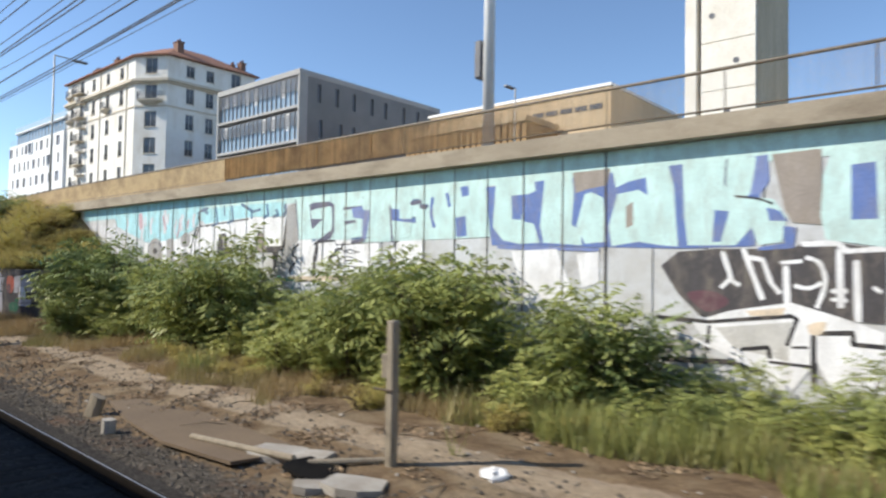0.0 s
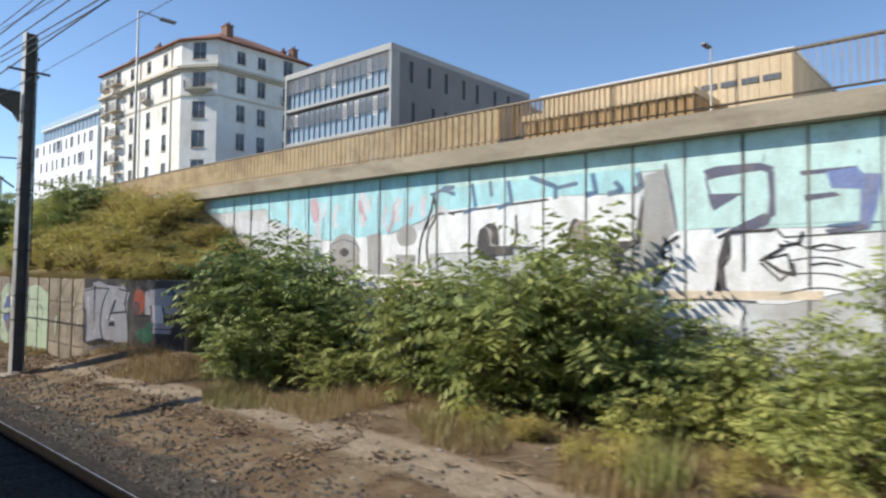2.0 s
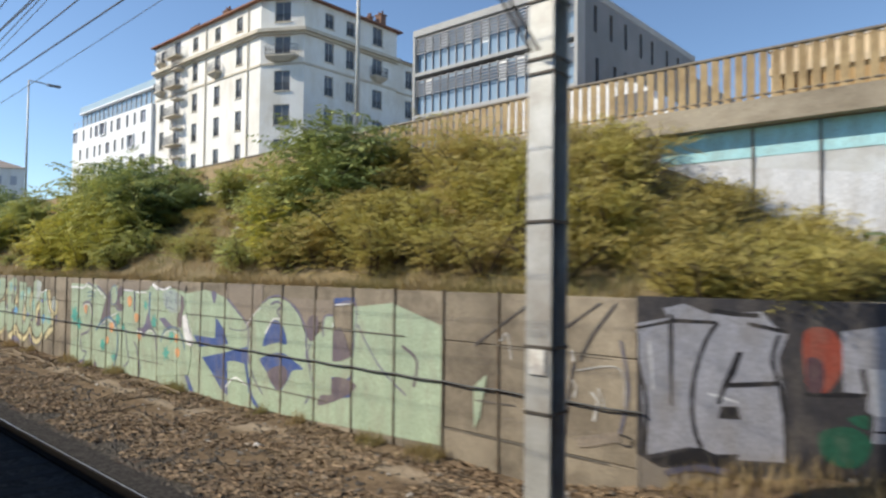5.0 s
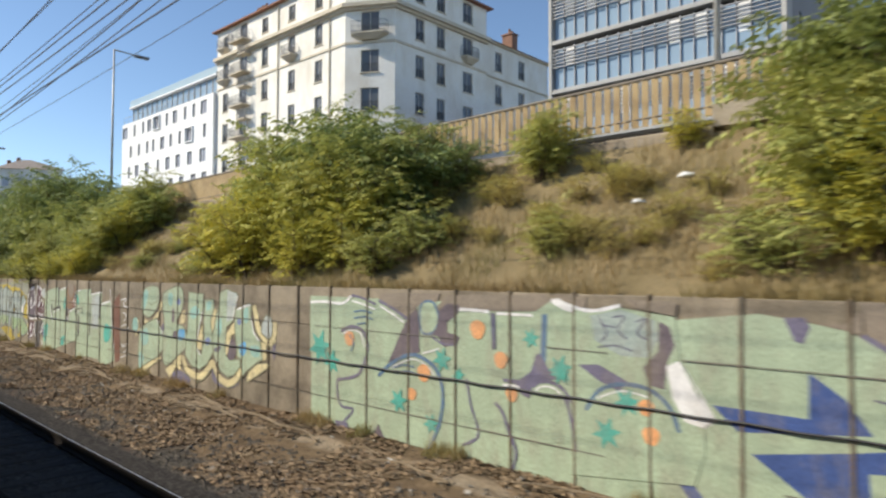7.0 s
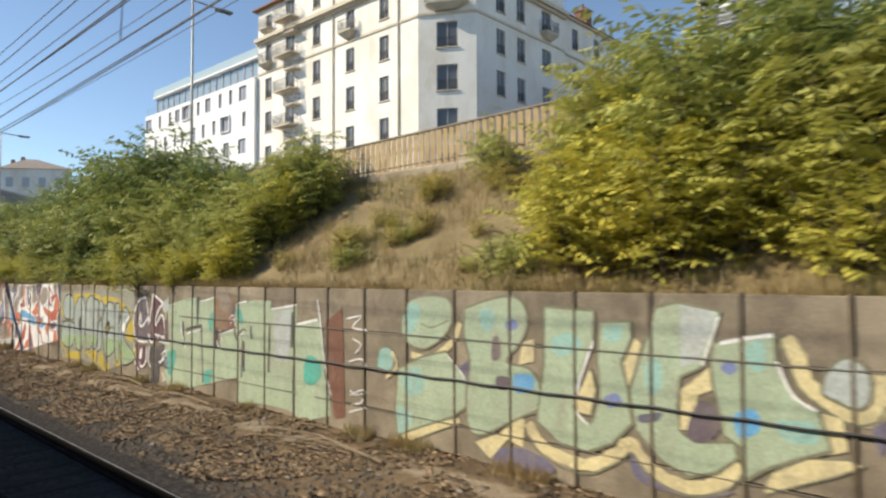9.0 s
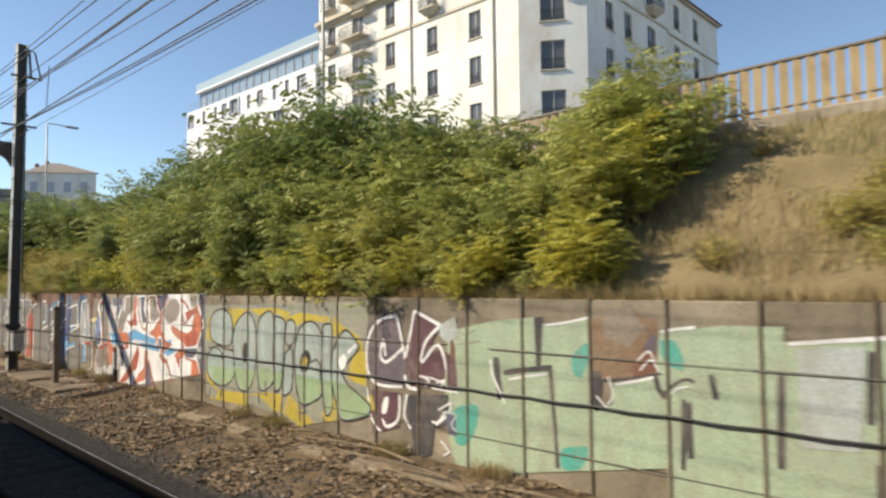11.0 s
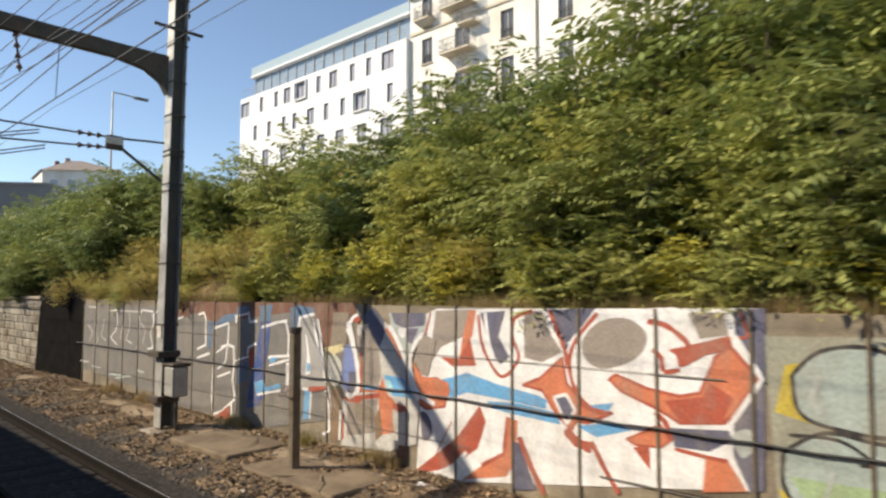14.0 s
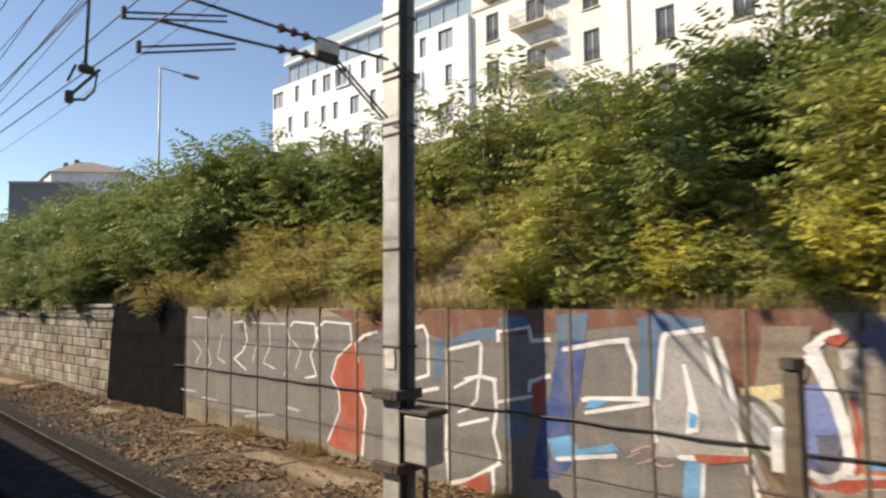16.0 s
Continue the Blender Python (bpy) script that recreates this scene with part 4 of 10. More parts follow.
def timber_hall():
    t = thing("timber_hall", 50, 33, STREET, "pale timber-clad hall with a white roof edge", "building")
    part("body", Shape().box((44.36, 24.06, STREET), (57.9, 42.3, 16.9)), TIMBER, t)
    part("roof_edge", Shape().slab((44.2, 23.9, 16.95), (58.1, 42.5, 17.2), 0.03), WHITE_WALL, t, "white roof edge")
    board = Shape().slab((0, 0.01, STREET), (0.06, 0.637, 16.94), 0.006).mesh("board", TIMBER)
    for i in range(28):
        put("board", board, t, Matrix.Translation((44.30, 24.05 + i * 0.645, 0)))
    side = Shape().slab((0.01, 0, STREET), (0.637, 0.06, 16.94), 0.006).mesh("board", TIMBER)
    for i in range(21):
        put("board", side, t, Matrix.Translation((44.32 + i * 0.645, 24.0, 0)))
    for i in range(6):
        part("slit_window", Shape().slab((44.24, 24.7 + i * 1.3, 15.35), (44.31, 25.75 + i * 1.3, 15.75), 0.01), GLASS, t)
    low = thing("timber_annex", 41, 34, STREET, "low annex with brown vertical slats under a pale timber parapet", "building")
    part("body", Shape().box((39.9, 28.4, STREET), (44.0, 41.0, 14.2)), TIMBER_DARK, low)
    part("parapet", Shape().slab((39.5, 28.3, 14.05), (44.0, 41.1, 14.5), 0.03), TIMBER, low, "pale timber parapet")
    slat = Shape().slab((0, 0, STREET), (0.35, 0.40, 14.05), 0.02).mesh("slat", TIMBER_MID)
    for i in range(21):
        put("slat", slat, low, Matrix.Translation((39.72, 28.45 + i * 0.6, 0)))


TIMBER_MID = material("mid_timber", (0.44, 0.27, 0.11), (0.36, 0.21, 0.085), 0.8, 0.75, bump=0.2, fine=20)
timber_hall()


def tower():
    t = thing("tower", 43, 14, STREET, "tall white and sand-coloured stair tower with small round openings", "tower")
    x0, x1, y0, y1, top = 39.0, 45.7, 12.3, 15.45, 34.0
    part("shaft", Shape().slab((x0 + 0.04, y0, STREET), (x1, y1, top), 0.05), TOWER_WALL, t)
    part("side_cladding", Shape().slab((x0 + 0.1, y0 - 0.07, STREET), (x1, y0 - 0.003, top), 0.02), TIMBER, t, "sand-coloured cladding")
    part("fin", Shape().slab((x0 - 0.05, y1 + 0.25, STREET), (x0 + 0.9, y1 + 0.95, top), 0.03), TOWER_WALL, t)
    part("shadow_gap", Shape().box((x0 + 0.5, y1 + 0.003, STREET), (x0 + 0.9, y1 + 0.247, top)), LOUVRE, t)
    z = 8.0
    for i in range(8):
        part("panel", Shape().slab((x0 - 0.03, y0 + 0.03, z), (x0 + 0.037, y1 - 0.03, z + 2.88), 0.015), TOWER_WALL, t)
        yy = y0 + (2.3, 1.4, 0.9)[i % 3] + 0.2
        part("porthole", Shape().tube([(x0 - 0.06, yy, z + 1.6), (x0 - 0.02, yy, z + 1.6)], 0.17, 14), FRAME_D, t)
        z += 2.92


tower()


def far_house():
    t = thing("house", 45, 211, STREET, "distant pale villa with a grey-brown hipped roof", "house")
    plan = [(38.7, 209.8), (49.3, 201.3), (51.1, 213.3), (40.5, 221.8)]
    part("wall", Shape().prism(plan, STREET, 25.5), STUCCO, t)
    cx, cy = 44.9, 211.5
    eave = [(cx + (x - cx) * 1.07, cy + (y - cy) * 1.07, 25.4) for x, y in plan]
    part("roof", Shape().add(eave + [(44.0, 212.2, 28.2), (45.8, 210.8, 28.2)], [(0, 1, 5, 4), (1, 2, 5), (2, 3, 4, 5), (3, 0, 4), (0, 3, 2, 1)]), TILE_BROWN, t)
    for x, y, z in ((41.6, 212.4, 27.0), (43.4, 212.3, 27.8)):
        part("chimney", Shape().slab((x, y, z - 1.2), (x + 0.7, y + 0.7, z + 0.9), 0.05), BRICK, t)
    front = Matrix.Translation((38.7, 209.8, 0)) @ Matrix.Rotation(math.atan2(-8.5, 10.6), 4, "Z")
    for i in range(4):
        for z in (21.6, 17.8):
            part("window", Shape().slab((1.4 + i * 3.1, -0.12, z), (2.7 + i * 3.1, -0.02, z + 2.0), 0.03, turn=front), GLASS_PALE, t)
    b = thing("concrete_building", 26.9, 163.6, STREET, "plain dark grey flat-roofed concrete building", "building")
    block = [(20.2, 160.1), (24.7, 156.4), (33.5, 167.2), (29.0, 170.9)]
    part("wall", Shape().prism(block, STREET, 15.0), GREY_PANEL, b)
    part("roof_edge", Shape().prism([(26.85 + (x - 26.85) * 1.02, 163.65 + (y - 163.65) * 1.02) for x, y in block], 15.0, 15.2), GREY_FRAME, b)


def parked_van(x, y):
    """A panel van along the street, its nose towards -y."""
    t = thing("delivery_van", x, y, STREET + 0.004, "white delivery van parked on the street behind the fence", "van")
    side = [(-2.5, 0.45), (-2.55, 1.0), (-2.2, 1.25), (-1.55, 2.05), (-1.2, 2.2), (2.45, 2.25), (2.55, 2.1), (2.55, 0.45)]
    n = len(side)
    body = Shape().add([(x - 0.95, y + a, STREET + b) for a, b in side] + [(x + 0.95, y + a, STREET + b) for a, b in side],
                       [tuple(range(n)), tuple(range(n, 2 * n))[::-1]] + [(i, n + i, n + (i + 1) % n, (i + 1) % n) for i in range(n)])
    part("body", body, WHITE_WALL, t)
    part("side_window", Shape().slab((x - 0.96, y - 1.75, STREET + 1.3), (x - 0.945, y - 0.75, STREET + 1.9), 0.004), GLASS, t)
    part("roof_strip", Shape().slab((x - 0.9, y - 1.0, STREET + 2.235), (x + 0.9, y + 2.4, STREET + 2.27), 0.01), WHITE_WALL, t)
    for dy in (-1.6, 1.6):
        for dx in (-0.85, 0.85):
            w = part("wheel", Shape().tube([(x + dx - 0.1, y + dy, STREET + 0.34), (x + dx + 0.1, y + dy, STREET + 0.34)], 0.335, 20), RAIL_SIDE, t)
            part("rim", Shape().tube([(x + dx - 0.11, y + dy, STREET + 0.34), (x + dx + 0.11, y + dy, STREET + 0.34)], 0.2, 14), GALVA, w)


parked_van(15.95, 38.9)
TILE_BROWN = material("brown_tile", (0.30, 0.255, 0.225), (0.24, 0.20, 0.175), 1.0, 0.9, bump=0.3, fine=10)
far_house()


def hills():
    s = Shape()
    n = 60
    for i in range(n + 1):
        a = radians(-30 + 150 * i / n)
        d = 1500
        h = 85 + 38 * noise.noise((i * 0.16, 1.3, 0)) + 14 * noise.noise((i * 0.7, 4, 0))
        x, y = d * math.sin(a), d * math.cos(a)
        s.v += [(x, y, -5), (x * 1.05, y * 1.05, h * 0.5), (x * 1.25, y * 1.25, h)]
    for i in range(n):
        for k in range(2):
            s.f.append((i * 3 + k, i * 3 + 3 + k, i * 3 + 4 + k, i * 3 + 1 + k))
            s.m.append(0)
    solid("hills", s, HILL, "hazy green hills with houses on the horizon", "hills", kind="structure", smooth=True)


HILL = material("hill", (0.17, 0.20, 0.20), (0.24, 0.25, 0.24), 0.02, 1.0, bump=0.0, fine=0.12)
hills()

# ---- overhead line ----
INSULATOR = material("brown_insulator", (0.10, 0.045, 0.03), (0.07, 0.035, 0.025), 3.0, 0.25, bump=0.0)
TAPE = material("sign_plate", (0.75, 0.73, 0.66), (0.6, 0.56, 0.5), 3.0, 0.6, bump=0.0, stain=(0.35, 0.25, 0.2), stain_scale=3.0)


# Web colour set darker than the flanges, for the mast's shaded side.
WEB = material("shaded_steel", (0.085, 0.082, 0.078), (0.06, 0.057, 0.053), 3.0, 0.7, 0.2, 0.15, 80, stain=(0.15, 0.12, 0.09), stain_scale=1.2)


def bell_string(parent, a, b, n=5):
    a, b = Vector(a), Vector(b)
    s = Shape()
    s.tube([a, b], 0.02, 6)
    for i in range(n):
        p, q = a.lerp(b, (i + 0.25) / n), a.lerp(b, (i + 0.65) / n)
        s.tube([p, q], [0.03, 0.058], 10)
    part("insulator", s, INSULATOR, parent, smooth=True)


def mast(x, y, H, box_on_it):
    """An H-section line mast with a beam reaching over the tracks, and a cantilever under it."""
    t = thing("overhead_line_mast", x, y, 0, "tall H-section steel railway mast carrying wire arms", "railway mast", "masts of the overhead line")
    part("footing", Shape().slab((x - 0.38, y - 0.38, -0.3), (x + 0.3, y + 0.3, 0.07), 0.03), CONCRETE, t)
    lean = Matrix.Translation((x, y, 0)) @ Matrix.Rotation(radians(0.5), 4, "Y")
    web = Shape()
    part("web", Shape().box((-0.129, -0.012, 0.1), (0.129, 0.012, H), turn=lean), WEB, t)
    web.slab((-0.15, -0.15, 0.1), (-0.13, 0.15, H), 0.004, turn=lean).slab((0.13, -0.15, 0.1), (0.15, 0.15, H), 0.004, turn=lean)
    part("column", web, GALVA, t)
    for z in (1.5, 2.15, 3.4, 4.9, 5.05, 5.65, 5.75, 6.5, 7.2, 8.0, 9.0, 9.9, 10.8):
        if z > H - 0.3:
            continue
        part("clamp", Shape().slab((-0.165, -0.165, z), (0.165, -0.149, z + 0.035), 0.005, turn=lean).slab((-0.165, -0.149, z), (-0.152, 0.16, z + 0.035), 0.005, turn=lean), STEEL, t)
    beam = Shape()
    z = 7.55
    pts = [(-0.14, z - 0.62), (-0.14, z + 0.2), (-1.2, z + 0.2), (-7.4, z + 0.24), (-7.4, z - 0.03), (-1.2, z - 0.08), (-0.6, z - 0.18), (-0.28, z - 0.38)]
    n = len(pts)
    beam.add([(x + a, y - 0.09, b) for a, b in pts] + [(x + a, y + 0.09, b) for a, b in pts],
             [tuple(range(n)), tuple(range(n, 2 * n))[::-1]] + [(i, n + i, n + (i + 1) % n, (i + 1) % n) for i in range(n)])
    part("beam", beam, STEEL, t, "haunched steel cross beam")
    # cantilever with its stay, tube and insulators
    def rod(name, a, b, r):
        part(name, Shape().tube([a, b], r, 8), STEEL, t)

    rod("stay", (x - 0.15, y, 5.92), (x - 1.1, y, 5.86), 0.022)
    for dy in (-0.04, 0.04):
        rod("strut", (x - 0.2, y + dy, 5.12), (x - 1.05, y + dy, 5.70), 0.016)
    rod("arm", (x - 1.1, y, 5.86), (x - 3.3, y, 5.84), 0.018)
    rod("arm", (x - 1.1, y, 5.66), (x - 3.2, y, 5.52), 0.018)
    for zz in (0.0, 0.06):
        rod("bar", (x - 3.48, y, 5.45 + zz), (x - 2.45, y, 5.73 + zz), 0.012)
        rod("bar", (x - 3.32, y, 5.16 + zz), (x - 2.35, y, 5.46 + zz), 0.012)
    part("bracket", Shape().slab((x - 1.3, y - 0.045, 5.62), (x - 0.98, y + 0.05, 5.90), 0.02), STEEL, t)
    for zz in (5.49, 5.2):
        part("end_plate", Shape().slab((x - 3.52 + (5.49 - zz) * 0.5, y - 0.025, zz - 0.05), (x - 3.48 + (5.49 - zz) * 0.5, y + 0.025, zz + 0.07), 0.008), STEEL, t)
    part("joint_plate", Shape().slab((x - 1.32, y - 0.07, 5.72), (x - 1.0, y - 0.05, 5.86), 0.01), TAPE, t, "pale joint plate")
    bell_string(t, (x - 1.35, y, 5.86), (x - 1.85, y, 5.855), 3)
    bell_string(t, (x - 1.35, y, 5.645), (x - 1.85, y, 5.61), 3)
    for dx in (2.9, 3.6, 5.6):
        zz = z + 0.17
        bell_string(t, (x - dx, y, zz - 0.2), (x - dx + 0.1, y, zz - 0.95), 4)
    d = Shape()
    d.tube([(x - 3.75, y, z), (x - 3.82, y, 4.9)], 0.016, 5).tube([(x - 3.95, y, 4.6), (x - 3.7, y, 4.9)], 0.016, 6)
    d.slab((x - 3.88, y - 0.03, 4.84), (x - 3.74, y + 0.03, 4.92), 0.02).slab((x - 3.98, y - 0.025, 4.54), (x - 3.91, y + 0.025, 4.66), 0.015)
    d.tube([(x - 3.84, y, 4.95), (x - 3.72, y, 4.84), (x - 3.74, y, 4.7), (x - 3.82, y, 4.6), (x - 3.95, y, 4.58)], 0.014, 5).tube([(x - 3.9, y, 4.9), (x - 3.96, y, 4.74)], 0.012, 5)
    part("hanger", d, STEEL, t)
    for dz in (8.25, 8.75):
        bell_string(t, (x + 0.16, y, dz), (x + 0.34, y, dz + 0.02), 2)
    part("cross_arm", Shape().slab((x - 0.5, y - 0.19, 8.3), (x + 0.55, y - 0.152, 8.37), 0.01), STEEL, t)
    if H > 11:
        part("cross_arm", Shape().slab((x - 0.25, y - 0.19, 10.0), (x + 0.7, y - 0.152, 10.08), 0.01), STEEL, t)
        part("loop", Shape().tube([(x + 0.65, y - 0.17, 10.05), (x + 0.5, y, 11.0), (x + 0.16, y, 11.1)], 0.03, 6), STEEL, t)
        part("fuse", Shape().tube([(x + 0.35, y - 0.17, 10.05), (x + 0.3, y - 0.1, 11.0)], 0.04, 6), STEEL, t)
    part("cable_riser", Shape().tube([(x + 0.26, y, 3.0), (x + 0.26, y, H - 0.3)], 0.018, 6), WIRE, t)
    part("plate", Shape().slab((x - 0.155, y - 0.09, 1.9), (x - 0.149, y + 0.09, 2.15), 0.001), TAPE, t, "small enamel plate")
    if box_on_it:
        part("switch_box", Shape().slab((x - 0.12, y - 0.62, 0.75), (x + 0.2, y - 0.2, 1.35), 0.03), GALVA, t, "grey metal switch box")
        part("box_lid", Shape().slab((x - 0.15, y - 0.66, 1.35), (x + 0.23, y - 0.17, 1.42), 0.02), STEEL, t)
        part("conduit", Shape().tube([(x + 0.05, y - 0.42, 0.0), (x + 0.05, y - 0.42, 0.76)], 0.035, 8), STEEL, t)
        for z in (0.62, 1.52):
            part("timber_clamp", Shape().slab((x - 0.26, y - 0.24, z), (x + 0.2, y - 0.16, z + 0.12), 0.01).slab((x - 0.26, y - 0.16, z), (x - 0.16, y + 0.24, z + 0.12), 0.01), STEEL, t)


mast(5.5, 34.07, 9.45, False)
mast(6.68, 87.18, 11.2, True)


def wires():
    """Contact wires, messengers and feeders along the tracks, sagging from mast to mast."""
    r = random.Random(4)
    ms = [-19.0, 34.15, 87.35, 140.5, 194]
    for dx, z, sag, rad, lab in ((4.24, 7.95, 0.39, 0.014, "feeder wire"), (2.76, 6.77, 0.62, 0.007, "feeder wire"), (1.97, 6.12, 1.5, 0.006, "feeder wire"), (2.25, 6.10, 1.21, 0.006, "feeder wire"), (3.36, 7.87, 1.6, 0.006, "earth wire"),
                                 (3.6, 6.30, 0.34, 0.005, "earth wire"), (2.25, 6.51, 0.52, 0.006, "feeder wire"), (1.91, 6.57, 1.16, 0.006, "feeder wire"), (2.0, 4.9, 0.05, 0.007, "contact wire"), (2.02, 5.6, 0.4, 0.007, "messenger wire")):
        s = Shape()
        pts = []
        for a, b in zip(ms, ms[1:]):
            for i in range(16):
                k = i / 16
                y = a + (b - a) * k
                pts.append((track_x(y) + dx, y, z - 4 * sag * k * (1 - k)))
        s.tube(pts, rad, 5)
        solid("overhead_wire", s, WIRE, "thin dark overhead " + lab + " strung between the masts", "wire", "wires over the tracks")
    s = Shape()
    for a, b in zip(ms, ms[1:]):
        for i in range(1, 9):
            k = i / 9
            y = a + (b - a) * k
            s.tube([(track_x(y) + 2.0, y, 4.9 - 0.2 * k * (1 - k)), (track_x(y) + 2.02, y, 5.6 - 1.2 * k * (1 - k))], 0.005, 4)
    solid("wire_droppers", s, WIRE, "thin vertical droppers between messenger and contact wire", "wire", kind="stuff")


wires()


def street_lamp(x, y, top, reach):
    t = thing("street_lamp", x, y, STREET, "slim grey street lamp with a flat lantern on a short arm", "street lamp", "street lamps")
    part("pole", Shape().tube([(x, y, STREET + 0.1), (x, y, top)], [0.08, 0.045], 10), GALVA, t, smooth=True)
    part("base", Shape().tube([(x, y, STREET), (x, y, STREET + 0.5)], 0.15, 10), GALVA, t)
    part("arm", Shape().tube([(x, y, top), (x + reach * 0.6, y, top - 0.02), (x + reach, y, top - 0.05)], 0.04, 8), GALVA, t, smooth=True)
    part("lantern", Shape().slab((x + reach - 0.1, y - 0.16, top - 0.14), (x + reach + 0.75, y + 0.16, top), 0.05), LOUVRE, t)


street_lamp(14.05, 46.8, 16.0, 1.2)
street_lamp(14.3, 80.2, 15.4, 1.2)
street_lamp(15.2, 113.6, 14.5, 1.3)
street_lamp(33.7, 25.3, 14.6, -1.0)


def signal_pole():
    x, y = 12.75, 11.5
    t = thing("signal_pole", x, y, STREET, "thick white-grey pole with a dark sign box seen edge on", "pole")
    part("pole", Shape().tube([(x, y, STREET + 0.1), (x, y, 17)], [0.16, 0.13], 14), GALVA_WHITE, t, smooth=True)
    part("sign_box", Shape().slab((x - 0.1, y + 0.2, 7.95), (x + 0.5, y + 0.42, 8.95), 0.03), FRAME_D, t)
    part("bracket", Shape().box((x - 0.03, y, 8.2), (x + 0.03, y + 0.2, 8.26)).box((x - 0.03, y, 8.65), (x + 0.03, y + 0.2, 8.71)), GALVA, t)


GALVA_WHITE = material("white_painted_steel", (0.78, 0.77, 0.75), (0.68, 0.67, 0.65), 1.5, 0.5, 0.1, 0.05)
signal_pole()


def marker_post(x, y, h, label, dark):
    t = thing("marker_post", x, y, 0, label, "post")
    m = RUST_POST if dark else WEATHERED
    part("stake", Shape().slab((x - 0.07, y - 0.07, -0.3), (x + 0.07, y + 0.07, h), 0.015), m, t)
    part("fitting", Shape().slab((x - 0.06, y + 0.07, h * 0.62), (x + 0.06, y + 0.17, h * 0.78), 0.01), GALVA_WHITE if dark else WEATHERED, t, "small metal fitting")
    part("strap", Shape().tube([(x - 0.1, y - 0.1, h * 0.55), (x - 0.1, y + 0.28, h * 0.55)], 0.015, 6), STEEL, t)
    if dark:
        part("cap", Shape().tube([(x, y, h), (x, y, h + 0.08)], 0.1, 10), STEEL, t)


WEATHERED = material("weathered_wood", (0.33, 0.28, 0.21), (0.24, 0.20, 0.15), 3.0, 0.9, bump=0.4, fine=40, stretch=(3, 3, 0.5))
marker_post(5.70, 7.75, 2.15, "weathered wooden stake with a small box, in dry soil", False)
marker_post(6.6, 82.5, 2.2, "dark rusty steel post with a cap beside the wall", True)

# ---- spray paint ----
from mathutils.geometry import tessellate_polygon

SPRAY = {}
for name, c in dict(mint=(0.40, 0.49, 0.345), blue=(0.055, 0.10, 0.285), purple=(0.165, 0.15, 0.225), dusk=(0.15, 0.12, 0.14), teal=(0.09, 0.42, 0.34), orange=(0.78, 0.38, 0.17), cream=(0.72, 0.62, 0.35),
                    white=(0.88, 0.87, 0.86), black=(0.028, 0.026, 0.028), charcoal=(0.075, 0.068, 0.07), red=(0.46, 0.10, 0.06), redor=(0.66, 0.21, 0.11), rust=(0.20, 0.09, 0.06), skyblue=(0.14, 0.42, 0.72),
                    silver=(0.37, 0.44, 0.408), green=(0.32, 0.44, 0.25), aqua=(0.31, 0.53, 0.47), frost=(0.47, 0.52, 0.50), lichen=(0.325, 0.325, 0.255), yellow=(0.55, 0.42, 0.06), olive=(0.20, 0.20, 0.13), plum=(0.13, 0.06, 0.075), grey=(0.205, 0.196, 0.184), warmgrey=(0.34, 0.29, 0.25),
                    slate=(0.13, 0.13, 0.19), slateblue=(0.11, 0.19, 0.30), cyan=(0.42, 0.72, 0.76), palemint=(0.58, 0.78, 0.74), violet=(0.20, 0.26, 0.50), blueviolet=(0.13, 0.20, 0.45),
                    peach=(0.78, 0.64, 0.48), wallbrown=(0.275, 0.225, 0.175), blush=(0.66, 0.66, 0.68), pink=(0.62, 0.42, 0.46), concretegrey=(0.40, 0.385, 0.37), pale=(0.6, 0.58, 0.54), darkgreen=(0.03, 0.14, 0.08), sienna=(0.26, 0.165, 0.10), grime_shade=(0.17, 0.155, 0.13), ghost=(0.50, 0.49, 0.52)).items():
    SPRAY[name] = material("spray_" + name, c, tuple(v * 0.80 for v in c), 2.6, 0.75, bump=0.2, fine=50, stain=tuple(0.5 * v + 0.5 * k for v, k in zip(c, (0.25, 0.21, 0.165))), stain_scale=3.0, stain_amount=0.62 if name in ("white", "palemint", "cyan") else 0.95, stretch=(1, 1.0, 0.5), grain_depth=0.3 if name in ("white", "palemint", "cyan") else 0.42)


def spline(pts, closed, n=5):
    p = [Vector((a, b)) for a, b in pts]
    m, out = len(p), []
    for i in range(m if closed else m - 1):
        a, b, c, d = (p[(i + k) % m] if closed else p[min(max(i + k, 0), m - 1)] for k in (-1, 0, 1, 2))
        for j in range(n):
            t = j / n
            out.append(0.5 * ((2 * b) + (c - a) * t + (2 * a - 5 * b + 4 * c - d) * t * t + (3 * b - a - 3 * c + d) * t ** 3))
    return out if closed else out + [p[-1]]


